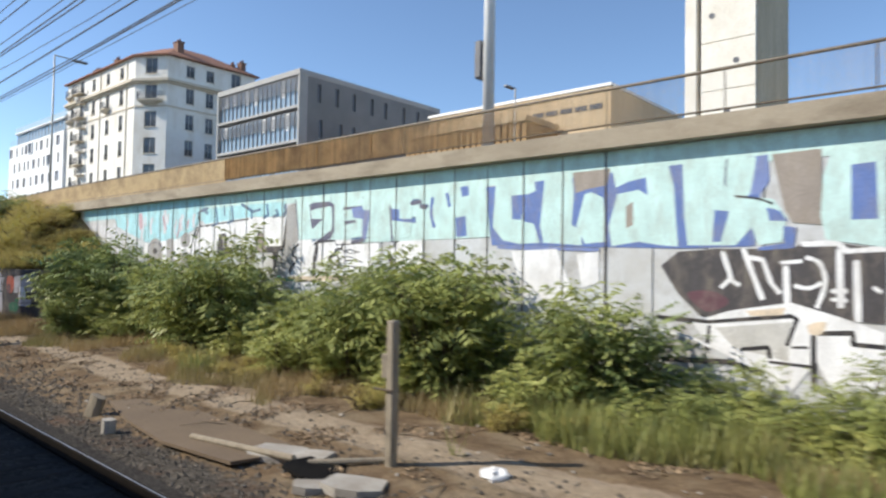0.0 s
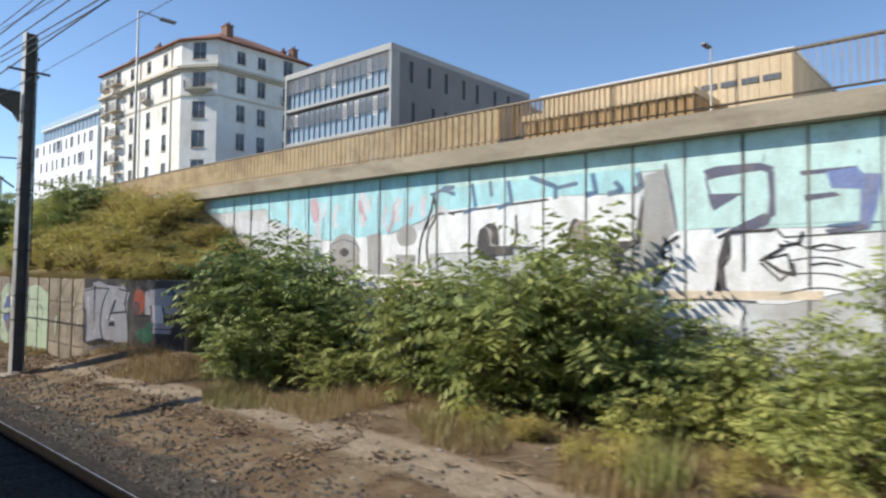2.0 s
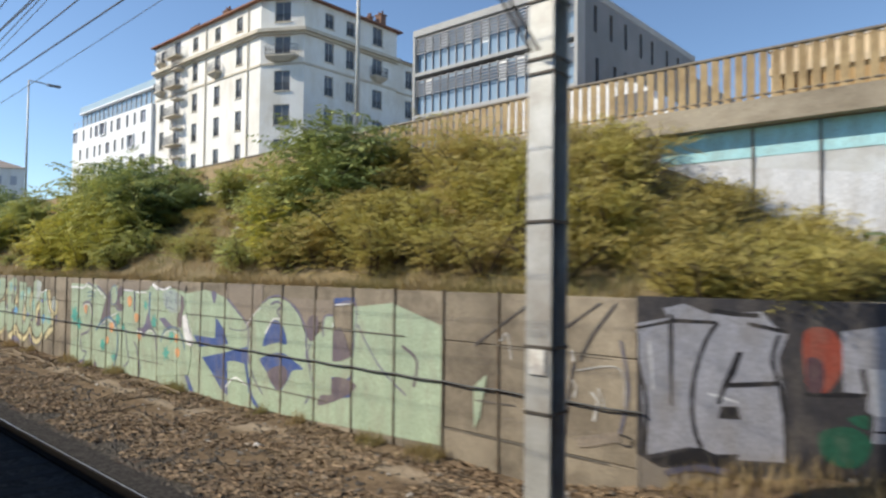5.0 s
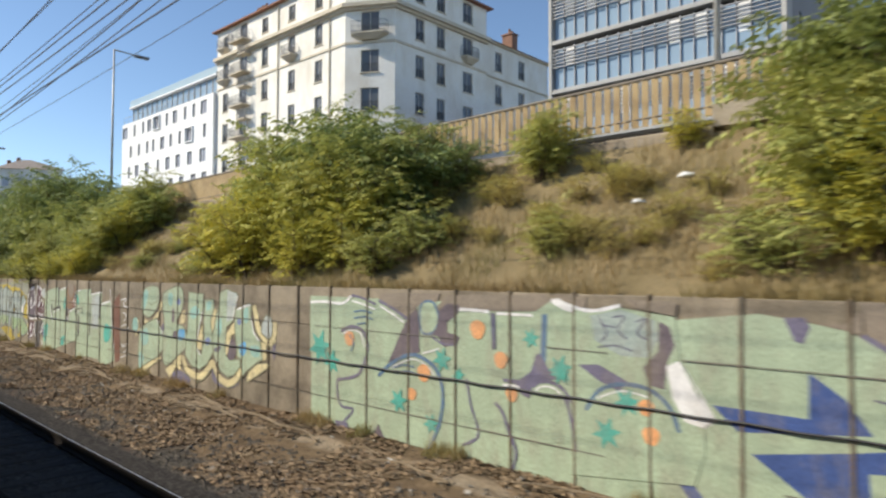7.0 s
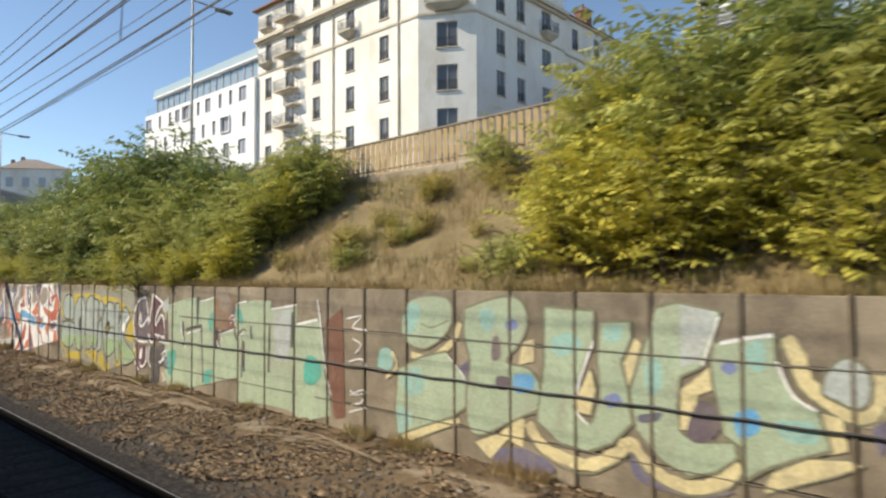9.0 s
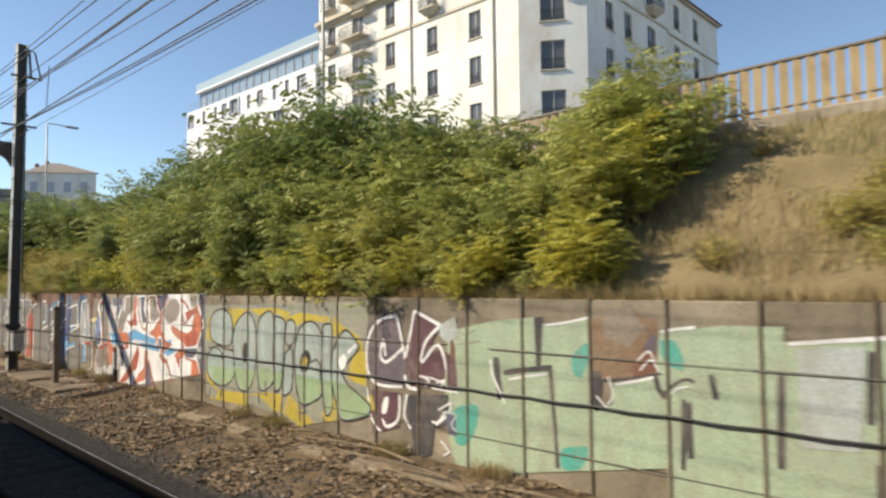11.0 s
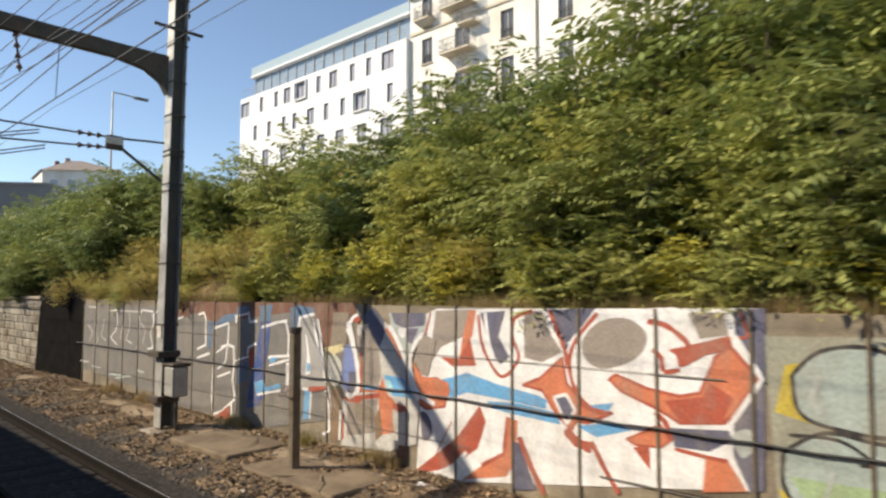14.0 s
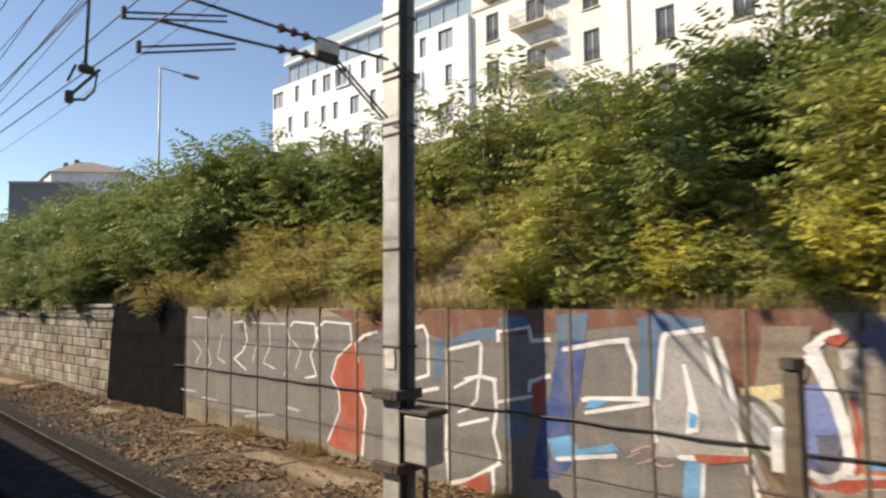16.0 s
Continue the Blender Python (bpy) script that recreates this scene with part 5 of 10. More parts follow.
class Graffiti:
    """Paint shapes in wall coordinates (along the wall, height), each laid a little over the one before."""
    made = []

    def __init__(self, plane, label):
        self.plane, self.label, self.layer, self.s, self.names = plane, label, 0, Shape(), []
        Graffiti.made.append(self)

    def at(self, a, b):
        d = 0.007 + 0.0001 * self.layer
        if self.plane == "low":
            return (wall_x(a) - d, a, b)
        if self.plane == "high":
            return (HX - d, a, b)
        k = min(3.45, max(0.0, 0.94 * (a - 6.98)))
        u, v = (RETURN[1][0] - RETURN[0][0]) / 3.516, (RETURN[1][1] - RETURN[0][1]) / 3.516
        return (RETURN[0][0] + u * k + v * d, RETURN[0][1] + v * k - u * d, 2.6 - (2.6 - b) * (1 - 0.066 * k))

    def fill(self, colour, pts):
        if colour not in self.names:
            self.names.append(colour)
        tris = tessellate_polygon([[Vector((p[0], p[1], 0)) for p in pts]])
        self.s.add([self.at(p[0], p[1]) for p in pts], tris, self.names.index(colour))
        self.layer += 1

    def shape(self, colour, *pts):
        self.fill(colour, [Vector(p) for p in pts])

    def blob(self, colour, *pts):
        self.fill(colour, spline(pts, True))

    def spot(self, colour, c, r):
        self.fill(colour, [Vector((c[0] + r * math.cos(k) * (1 + 0.12 * math.sin(3 * k)), c[1] + r * math.sin(k))) for k in (i * math.tau / 16 for i in range(16))])

    def star(self, colour, c, r):
        self.fill(colour, [Vector((c[0] + q * math.cos(k), c[1] + q * math.sin(k))) for k, q in ((0.3 + i * math.tau / 12, r * (1.25 if i % 2 else 0.55)) for i in range(12))])

    def ribbon(self, colour, w, p):
        left, right = [], []
        for i, q in enumerate(p):
            d = (p[min(i + 1, len(p) - 1)] - p[max(i - 1, 0)])
            d = d.normalized() if d.length else Vector((1, 0))
            nrm = Vector((-d.y, d.x)) * w / 2 * (0.85 + 0.3 * abs(math.sin(i * 0.9)))
            left.append(q + nrm)
            right.append(q - nrm)
        if colour not in self.names:
            self.names.append(colour)
        n = len(p)
        self.s.add([self.at(*q) for q in left + right], [(i, i + 1, n + i + 1, n + i) for i in range(n - 1)], self.names.index(colour))
        self.layer += 1

    def curve(self, colour, w, *pts):
        self.ribbon(colour, w, spline(pts, False))

    def line(self, colour, w, *pts):
        p = [Vector(pts[0])]
        for a, b in zip(pts, pts[1:]):
            a, b = Vector(a), Vector(b)
            p += [a.lerp(b, 0.12), a.lerp(b, 0.88), b]
        self.ribbon(colour, w, p)

    @staticmethod
    def finish_all():
        for g in Graffiti.made:
            wall = {"low": low_wall, "high": high_wall, "ret": ret}[g.plane]
            part("graffiti", g.s, [SPRAY[n] for n in g.names], wall, g.label)



# ---- graffiti: flat paint on the walls, one layer over another ----

g = Graffiti("low", "mint and blue graffiti mural with purple outlines")
g.shape("mint", (36.90, 0.35), (36.90, 1.50), (51.90, 1.60), (51.90, 0.20), (47.00, 0.12), (42.00, 0.15))
g.shape("mint", (46.42, 1.40), (46.42, 2.45), (51.95, 2.45), (51.95, 1.40))
g.shape("mint", (36.90, 1.40), (36.90, 2.10), (38.00, 2.40), (38.94, 2.30), (38.94, 1.40))
g.shape("dusk", (40.22, 2.02), (39.72, 2.23), (39.52, 2.25), (39.78, 2.07), (40.05, 1.81))
g.shape("blue", (40.28, 1.98), (39.94, 2.09), (39.99, 1.93), (40.18, 1.69))
g.blob("dusk", (39.63, 1.51), (39.52, 1.80), (39.32, 1.93), (39.18, 1.83), (39.06, 1.59), (38.99, 1.47), (39.29, 1.35), (39.52, 1.35))
g.shape("blue", (39.24, 0.96), (38.94, 1.19), (38.95, 0.79), (39.22, 0.73))
g.curve("blue", 0.08, (39.90, 1.03), (39.54, 1.02), (39.25, 1.04))
g.curve("blue", 0.09, (39.46, 2.38), (39.17, 2.40), (38.91, 2.41))
g.curve("purple", 0.04, (40.30, 1.65), (40.27, 1.24), (40.02, 0.99), (40.08, 0.73), (40.25, 0.49))
g.curve("white", 0.03, (40.35, 1.69), (40.24, 1.67))
g.curve("white", 0.03, (39.73, 2.16), (39.52, 2.12), (39.47, 1.92))
g.blob("dusk", (39.90, 1.47), (39.58, 1.73), (39.32, 1.51), (39.56, 1.37))
g.blob("dusk", (39.78, 0.73), (39.42, 1.07), (38.85, 1.00), (39.17, 0.75), (39.85, 0.52))
g.curve("dusk", 0.05, (37.77, 1.74), (37.44, 1.54), (37.50, 1.13))
g.curve("purple", 0.03, (39.48, 2.29), (38.89, 2.34), (38.96, 1.42))
g.curve("purple", 0.03, (38.85, 2.02), (38.27, 1.36), (37.66, 0.98))
g.curve("white", 0.02, (39.44, 2.31), (38.96, 2.35))
g.shape("mint", (45.13, 2.09), (44.84, 2.35), (43.93, 2.46), (43.14, 2.34), (42.59, 2.04), (42.28, 1.85), (42.17, 1.69), (41.98, 2.01), (41.73, 2.22), (41.42, 2.36), (41.10, 2.38), (40.74, 2.28), (40.46, 2.06), (40.30, 1.78), (40.15, 1.63), (39.48, 2.03), (39.51, 0.75), (45.15, 0.03))
g.shape("wallbrown", (43.00, 2.60), (41.68, 2.62), (41.70, 2.26), (41.98, 2.02), (42.18, 1.76), (42.32, 1.88), (42.59, 2.05), (42.96, 2.31))
g.shape("wallbrown", (40.85, 2.38), (39.47, 2.39), (39.48, 2.03), (39.80, 2.00), (40.04, 1.92), (40.20, 1.80), (40.29, 1.84), (40.46, 2.10), (40.65, 2.29))
g.blob("dusk", (40.24, 1.90), (40.14, 2.07), (39.96, 2.10), (39.89, 1.94), (39.97, 1.71), (40.15, 1.63))
g.shape("mint", (39.75, 2.00), (39.68, 2.11), (39.48, 2.11), (39.49, 1.76), (39.75, 1.73))
g.curve("purple", 0.035, (39.75, 1.73), (39.76, 1.95), (39.68, 2.11), (39.48, 2.12))
g.shape("white", (44.96, 1.71), (44.77, 1.87), (44.52, 1.50), (44.38, 1.27), (44.55, 1.14), (44.82, 1.35))
g.shape("blue", (44.43, 1.44), (43.47, 1.43), (43.46, 1.89), (43.15, 1.67), (42.92, 1.35), (44.15, 1.19))
g.shape("blue", (44.02, 0.98), (43.00, 1.18), (42.96, 1.01), (42.92, 0.28), (43.21, 0.40), (43.48, 0.62))
g.shape("blue", (43.02, 1.18), (42.17, 1.37), (42.16, 1.00), (42.69, 1.03), (42.97, 0.99))
g.curve("blue", 0.09, (42.25, 1.03), (42.15, 0.71), (42.02, 0.40), (41.76, 0.19))
g.shape("blue", (44.82, 0.51), (44.67, 0.56), (44.31, 0.14), (44.52, 0.13))
g.shape("white", (44.89, 0.25), (44.71, 0.24), (44.61, 0.08), (44.81, 0.03))
g.blob("blue", (41.65, 1.42), (41.56, 1.65), (41.39, 1.89), (41.20, 1.95), (40.97, 1.83), (40.84, 1.52), (41.11, 1.53), (41.37, 1.48))
g.blob("blue", (41.75, 1.14), (41.51, 1.24), (41.18, 1.33), (40.88, 1.33), (40.59, 1.22), (40.32, 1.11), (40.65, 1.04), (40.83, 0.81), (41.07, 0.62), (41.32, 0.72), (41.51, 0.94))
g.blob("dusk", (41.48, 0.92), (41.19, 1.07), (40.88, 1.09), (40.80, 0.88), (41.07, 0.64), (41.31, 0.73))
g.curve("slate", 0.05, (41.39, 2.24), (41.19, 2.30), (41.01, 2.23), (41.16, 2.13), (41.09, 2.00))
g.curve("white", 0.03, (41.56, 1.66), (41.33, 1.94), (41.09, 1.98))
g.curve("purple", 0.05, (40.74, 2.29), (40.46, 2.10), (40.26, 1.80), (40.23, 1.39), (40.09, 1.13))
g.curve("purple", 0.05, (43.01, 2.30), (42.58, 2.04), (42.27, 1.84), (42.16, 1.63), (42.18, 1.37))
g.curve("purple", 0.03, (41.70, 2.25), (41.42, 2.38), (41.08, 2.41), (40.75, 2.30))
g.curve("purple", 0.035, (42.18, 1.24), (42.07, 0.99), (41.93, 0.75), (41.62, 0.48))
g.curve("slate", 0.02, (42.91, 1.69), (42.68, 1.66), (42.40, 1.67), (42.19, 1.72))
g.curve("purple", 0.03, (40.10, 1.61), (40.18, 1.40), (40.11, 1.07), (39.97, 0.83))
g.shape("purple", (43.69, 2.43), (43.50, 2.44), (43.44, 2.35), (43.51, 2.17), (43.59, 2.20))
g.curve("white", 0.02, (42.24, 1.78), (42.07, 1.95), (41.76, 2.17))
g.shape("wallbrown", (43.41, 2.38), (43.14, 2.39), (43.00, 2.52), (42.99, 2.29), (43.14, 2.33))
g.curve("white", 0.03, (43.03, 0.44), (42.65, 0.69), (42.23, 0.59))
g.shape("lichen", (45.75, 2.15), (45.37, 2.38), (44.96, 2.22), (45.02, 1.88), (45.44, 1.77))
g.curve("slate", 0.025, (45.75, 2.10), (45.37, 2.15), (45.07, 2.12))
g.curve("slate", 0.025, (45.69, 1.97), (45.31, 2.03), (45.02, 1.98))
g.curve("slate", 0.025, (45.60, 1.84), (45.28, 1.90))
g.shape("mint", (46.83, 2.34), (46.54, 2.51), (46.42, 2.51), (46.01, 2.37), (46.05, 0.77), (46.86, 0.58))
g.shape("wallbrown", (49.99, 2.55), (48.57, 2.57), (48.64, 2.43), (48.87, 2.46), (49.03, 2.37), (49.15, 2.27), (49.27, 2.14), (49.65, 2.31), (49.97, 2.42))
g.shape("wallbrown", (48.63, 2.36), (48.42, 2.55), (46.62, 2.59), (46.54, 2.51), (46.67, 2.44), (46.77, 2.37), (47.39, 2.34), (47.61, 2.34), (48.20, 2.35), (48.36, 2.17), (48.56, 2.20))
g.shape("wallbrown", (46.47, 2.59), (46.01, 2.58), (46.01, 2.38), (46.23, 2.44), (46.44, 2.53))
g.shape("dusk", (49.25, 2.20), (49.06, 2.32), (49.01, 2.03), (49.02, 1.75), (48.99, 1.64), (49.19, 1.58), (49.53, 1.47), (49.76, 1.37), (49.53, 1.78), (49.39, 2.00))
g.blob("mint", (49.01, 2.14), (48.98, 2.37), (48.85, 2.44), (48.70, 2.41), (48.60, 2.21), (48.65, 2.02), (48.78, 1.94), (48.95, 1.95))
g.curve("slateblue", 0.035, (49.01, 2.14), (48.98, 2.37), (48.85, 2.44), (48.70, 2.41), (48.60, 2.21), (48.65, 2.02), (48.78, 1.94), (48.95, 1.95), (49.01, 2.14))
g.shape("dusk", (48.59, 2.30), (48.42, 2.42), (48.16, 2.40), (48.20, 2.27), (48.41, 2.14), (48.41, 1.99), (48.16, 1.93), (48.21, 1.81), (48.49, 1.76), (48.60, 1.91), (48.75, 1.93), (48.63, 2.04))
g.curve("purple", 0.04, (48.75, 1.91), (48.50, 1.80), (48.22, 1.82))
g.curve("white", 0.045, (51.95, 2.33), (51.52, 2.35), (50.98, 2.34), (50.73, 2.47))
g.curve("purple", 0.04, (50.73, 2.49), (50.40, 2.44), (50.06, 2.35))
g.curve("white", 0.03, (50.71, 2.39), (50.40, 2.34), (50.08, 2.26))
g.curve("purple", 0.05, (50.00, 2.42), (49.65, 2.30), (49.29, 2.14))
g.curve("white", 0.03, (49.97, 2.33), (49.65, 2.21), (49.37, 2.08))
g.curve("white", 0.045, (48.17, 2.34), (47.91, 2.34), (47.60, 2.33))
g.curve("white", 0.035, (47.46, 2.31), (47.16, 2.31), (46.83, 2.31))
g.curve("white", 0.055, (46.53, 2.53), (46.32, 2.43), (46.01, 2.37))
g.curve("white", 0.025, (48.94, 1.62), (48.72, 1.68), (48.59, 1.72))
g.curve("purple", 0.055, (51.01, 1.84), (50.73, 1.94), (50.43, 1.89), (50.27, 1.64), (50.37, 1.33), (50.57, 1.10), (51.11, 0.97))
g.curve("white", 0.025, (50.96, 1.80), (50.73, 1.88), (50.47, 1.84), (50.35, 1.61))
g.curve("purple", 0.045, (51.11, 0.97), (51.09, 0.70), (50.96, 0.52), (50.65, 0.51), (50.86, 0.30), (51.09, 0.14))
g.shape("purple", (51.16, 0.25), (50.80, 0.26), (50.74, 0.04), (51.07, 0.03))
g.shape("dusk", (50.20, 0.03), (49.98, 0.37), (49.76, 0.05), (49.98, 0.03))
g.curve("slateblue", 0.06, (49.99, 1.16), (49.66, 1.40), (49.19, 1.58), (48.80, 1.50), (48.58, 1.32), (48.50, 0.99), (48.57, 0.59), (48.80, 0.14))
g.curve("white", 0.02, (49.66, 1.33), (49.19, 1.51), (48.85, 1.44), (48.64, 1.27))
g.curve("purple", 0.04, (48.02, 1.33), (47.94, 0.97), (47.79, 0.55), (48.10, 0.35))
g.curve("purple", 0.05, (47.48, 1.05), (47.35, 0.94), (47.23, 0.67), (47.13, 0.49))
g.shape("slate", (47.57, 2.31), (47.48, 2.31), (47.46, 1.82), (47.54, 1.79))
g.shape("slateblue", (46.68, 2.33), (46.59, 2.34), (46.62, 1.69), (46.71, 1.68))
g.shape("purple", (47.35, 1.41), (47.06, 1.42), (46.87, 1.55), (46.77, 1.80), (46.70, 1.80), (46.60, 1.65), (46.45, 1.50), (46.74, 1.42), (46.83, 1.35), (46.89, 1.19), (47.03, 1.23), (47.14, 1.36), (47.33, 1.36))
g.curve("white", 0.03, (47.34, 1.32), (47.14, 1.33), (47.05, 1.31))
g.curve("purple", 0.045, (46.83, 1.36), (46.68, 1.44), (46.46, 1.43), (46.29, 1.32), (46.17, 1.09))
g.curve("white", 0.02, (46.79, 1.31), (46.66, 1.38), (46.48, 1.37), (46.35, 1.27))
g.spot("orange", (50.77, 1.73), 0.13)
g.spot("orange", (47.81, 2.06), 0.14)
g.spot("orange", (47.38, 1.66), 0.12)
g.spot("orange", (48.91, 1.32), 0.14)
g.spot("orange", (49.18, 0.96), 0.10)
g.spot("orange", (47.19, 1.20), 0.10)
g.star("teal", (51.63, 1.51), 0.28)
g.star("teal", (51.27, 1.28), 0.20)
g.star("teal", (48.52, 1.56), 0.17)
g.star("teal", (48.18, 1.36), 0.11)
g.star("teal", (49.49, 0.81), 0.18)
g.star("teal", (48.75, 0.56), 0.14)
g.star("teal", (46.86, 2.00), 0.12)
g.star("teal", (46.39, 1.64), 0.16)
g.curve("slateblue", 0.025, (50.67, 2.20), (50.40, 2.23), (50.16, 2.20))
g.curve("slateblue", 0.025, (50.65, 2.09), (50.35, 2.13), (50.14, 2.09))
g.curve("slateblue", 0.025, (50.57, 1.99), (50.30, 2.03))
g.curve("slateblue", 0.025, (49.62, 1.33), (49.36, 1.40), (49.12, 1.39))
g.curve("slateblue", 0.025, (49.57, 1.25), (49.32, 1.31), (49.10, 1.30))
g.curve("slateblue", 0.025, (50.77, 1.81), (50.65, 1.64), (50.73, 1.51))
g.shape("purple", (46.21, 1.69), (46.03, 1.65), (46.03, 1.56), (46.13, 1.58))
g.curve("wallbrown", 0.16, (51.97, 0.03), (51.52, 0.03), (50.96, 0.03), (50.45, 0.03), (49.89, 0.03))
g.shape("mint", (46.20, 2.42), (45.91, 2.40), (45.52, 2.46), (45.08, 2.41), (44.84, 2.38), (44.78, 1.88), (44.56, 1.53), (44.50, 0.92), (44.63, 0.52), (46.25, 0.31))
g.curve("white", 0.045, (46.45, 2.54), (46.24, 2.46), (45.91, 2.41), (45.53, 2.49))
g.shape("wallbrown", (45.48, 2.57), (44.81, 2.55), (44.84, 2.39), (45.08, 2.43), (45.37, 2.47))
g.shape("silver", (45.94, 2.35), (45.52, 2.44), (45.08, 2.33), (45.04, 2.12), (45.16, 1.89), (45.52, 1.88), (45.89, 2.05))
g.curve("slate", 0.02, (45.81, 2.31), (45.71, 2.14), (45.81, 2.03))
g.curve("slate", 0.02, (45.63, 2.34), (45.48, 2.36), (45.56, 2.19), (45.43, 2.09))
g.curve("slate", 0.02, (45.33, 2.30), (45.19, 2.34), (45.30, 2.17), (45.15, 2.09))
g.curve("slate", 0.02, (45.83, 1.96), (45.60, 2.00), (45.37, 1.95))
g.curve("slate", 0.02, (45.75, 2.24), (45.59, 2.22))
g.shape("dusk", (45.04, 2.33), (44.90, 2.26), (44.84, 2.06), (44.93, 1.87), (44.97, 1.54), (45.16, 1.57), (45.23, 1.77), (45.04, 1.98))
g.shape("purple", (46.12, 1.72), (45.83, 1.75), (45.43, 1.58), (45.55, 1.45), (45.83, 1.55))
g.curve("slateblue", 0.05, (46.01, 1.16), (45.83, 1.42), (45.52, 1.54), (45.16, 1.52), (44.91, 1.34), (44.80, 1.08))
g.curve("white", 0.02, (45.85, 1.33), (45.52, 1.46), (45.19, 1.43))
g.curve("purple", 0.045, (46.33, 1.30), (46.23, 1.03), (46.16, 0.61))
g.curve("purple", 0.04, (47.25, 0.72), (47.11, 0.43), (47.20, 0.03), (46.96, 0.03))
g.shape("white", (44.95, 1.81), (44.79, 1.89), (44.62, 1.58), (44.44, 1.28), (44.52, 1.17), (44.73, 1.21), (44.88, 1.47))
g.star("teal", (45.45, 1.33), 0.15)
g.star("teal", (45.72, 0.92), 0.17)
g.star("teal", (46.40, 1.58), 0.13)
g.spot("orange", (45.20, 1.30), 0.10)
g.spot("orange", (45.14, 0.98), 0.11)
g.spot("orange", (47.35, 1.67), 0.09)

g = Graffiti("low", "pale green bubble lettering with cream edges and blue spots")
g.blob("purple", (57.85, 0.35), (57.26, 0.49), (56.77, 0.29), (57.55, 0.06))
g.blob("purple", (55.69, 0.73), (55.28, 0.42), (54.53, 0.51), (54.96, 0.35), (55.63, 0.41))
g.blob("purple", (53.26, 1.68), (53.13, 1.75), (53.15, 1.17), (53.22, 1.21))
g.blob("purple", (58.42, 1.49), (58.20, 1.59), (58.18, 1.18), (58.37, 1.24))
g.blob("purple", (53.63, 1.64), (53.45, 1.55), (53.50, 1.46), (53.64, 1.53))
g.curve("cream", 0.15, (57.21, 0.85), (56.99, 0.59), (56.64, 0.48), (56.27, 0.47), (55.92, 0.66), (55.72, 0.83), (55.55, 0.65), (55.28, 0.49), (54.95, 0.46), (54.64, 0.60), (54.45, 0.80))
g.curve("olive", 0.03, (57.24, 0.64), (56.99, 0.46), (56.64, 0.35), (56.27, 0.36), (55.90, 0.56), (55.71, 0.71), (55.54, 0.54), (55.28, 0.40), (54.96, 0.37), (54.61, 0.51), (54.42, 0.73))
g.shape("cream", (58.14, 0.44), (57.69, 0.64), (57.33, 0.93), (57.26, 0.87), (57.30, 0.51), (57.57, 0.57), (57.87, 0.25))
g.shape("cream", (59.86, 0.23), (59.19, 0.53), (58.46, 0.75), (58.40, 0.68), (59.07, 0.41), (59.70, 0.13))
g.line("olive", 0.02, (59.86, 0.23), (59.19, 0.53), (58.46, 0.75), (58.40, 0.68), (59.07, 0.41), (59.70, 0.13), (59.86, 0.23))
g.curve("cream", 0.1, (59.46, 1.59), (59.04, 1.57), (58.59, 1.84), (58.43, 2.13))
g.shape("cream", (57.29, 1.92), (57.10, 1.98), (57.10, 1.68), (57.36, 1.61))
g.shape("cream", (55.64, 2.08), (55.56, 2.01), (55.68, 1.63), (55.74, 1.49), (55.90, 1.70), (55.78, 1.79))
g.curve("cream", 0.16, (53.99, 2.18), (53.88, 1.99), (53.81, 1.75), (53.63, 1.60), (53.40, 1.46), (53.23, 1.49), (53.17, 1.69), (53.18, 1.89))
g.curve("olive", 0.03, (54.06, 2.22), (53.96, 1.94), (53.88, 1.70), (53.68, 1.52), (53.41, 1.38), (53.20, 1.44), (53.13, 1.59))
g.shape("cream", (53.70, 1.46), (53.49, 1.43), (53.45, 1.12), (53.60, 1.06))
g.shape("cream", (54.14, 0.79), (53.81, 0.99), (53.46, 1.04), (53.31, 1.01), (53.56, 0.86), (53.86, 0.72), (54.24, 0.54), (54.20, 0.69))
g.line("olive", 0.02, (54.14, 0.79), (53.81, 0.99), (53.46, 1.04), (53.31, 1.01), (53.56, 0.86), (53.86, 0.72), (54.24, 0.54), (54.20, 0.69), (54.14, 0.79))
g.blob("aqua", (60.27, 1.32), (60.21, 1.61), (59.97, 1.66), (59.86, 1.47), (59.97, 1.29))
g.curve("olive", 0.025, (60.27, 1.32), (60.21, 1.61), (59.97, 1.66), (59.86, 1.47), (59.97, 1.29), (60.27, 1.32))
g.curve("cream", 0.06, (59.91, 1.61), (59.80, 1.38), (60.05, 1.17))
g.blob("mint", (59.67, 2.17), (59.51, 2.42), (59.24, 2.51), (58.88, 2.53), (58.62, 2.45), (58.59, 2.14), (58.80, 1.88), (59.16, 1.70), (59.49, 1.75), (59.67, 1.92))
g.curve("olive", 0.03, (59.67, 2.17), (59.51, 2.42), (59.24, 2.51), (58.88, 2.53), (58.62, 2.45), (58.59, 2.14), (58.80, 1.88), (59.16, 1.70), (59.49, 1.75), (59.67, 1.92), (59.67, 2.17))
g.curve("olive", 0.02, (59.25, 2.10), (59.00, 2.04), (58.65, 2.17))
g.blob("aqua", (59.62, 2.19), (59.43, 2.41), (59.24, 2.34), (59.37, 2.02), (59.54, 1.92))
g.shape("mint", (59.76, 1.35), (59.25, 1.57), (58.71, 1.70), (58.57, 1.54), (58.30, 1.33), (58.26, 0.96), (58.53, 0.76), (59.19, 0.51), (59.78, 0.28), (59.83, 0.72))
g.line("olive", 0.03, (59.76, 1.35), (59.25, 1.57), (58.71, 1.70), (58.57, 1.54), (58.30, 1.33), (58.26, 0.96), (58.53, 0.76), (59.19, 0.51), (59.78, 0.28), (59.83, 0.72), (59.76, 1.35))
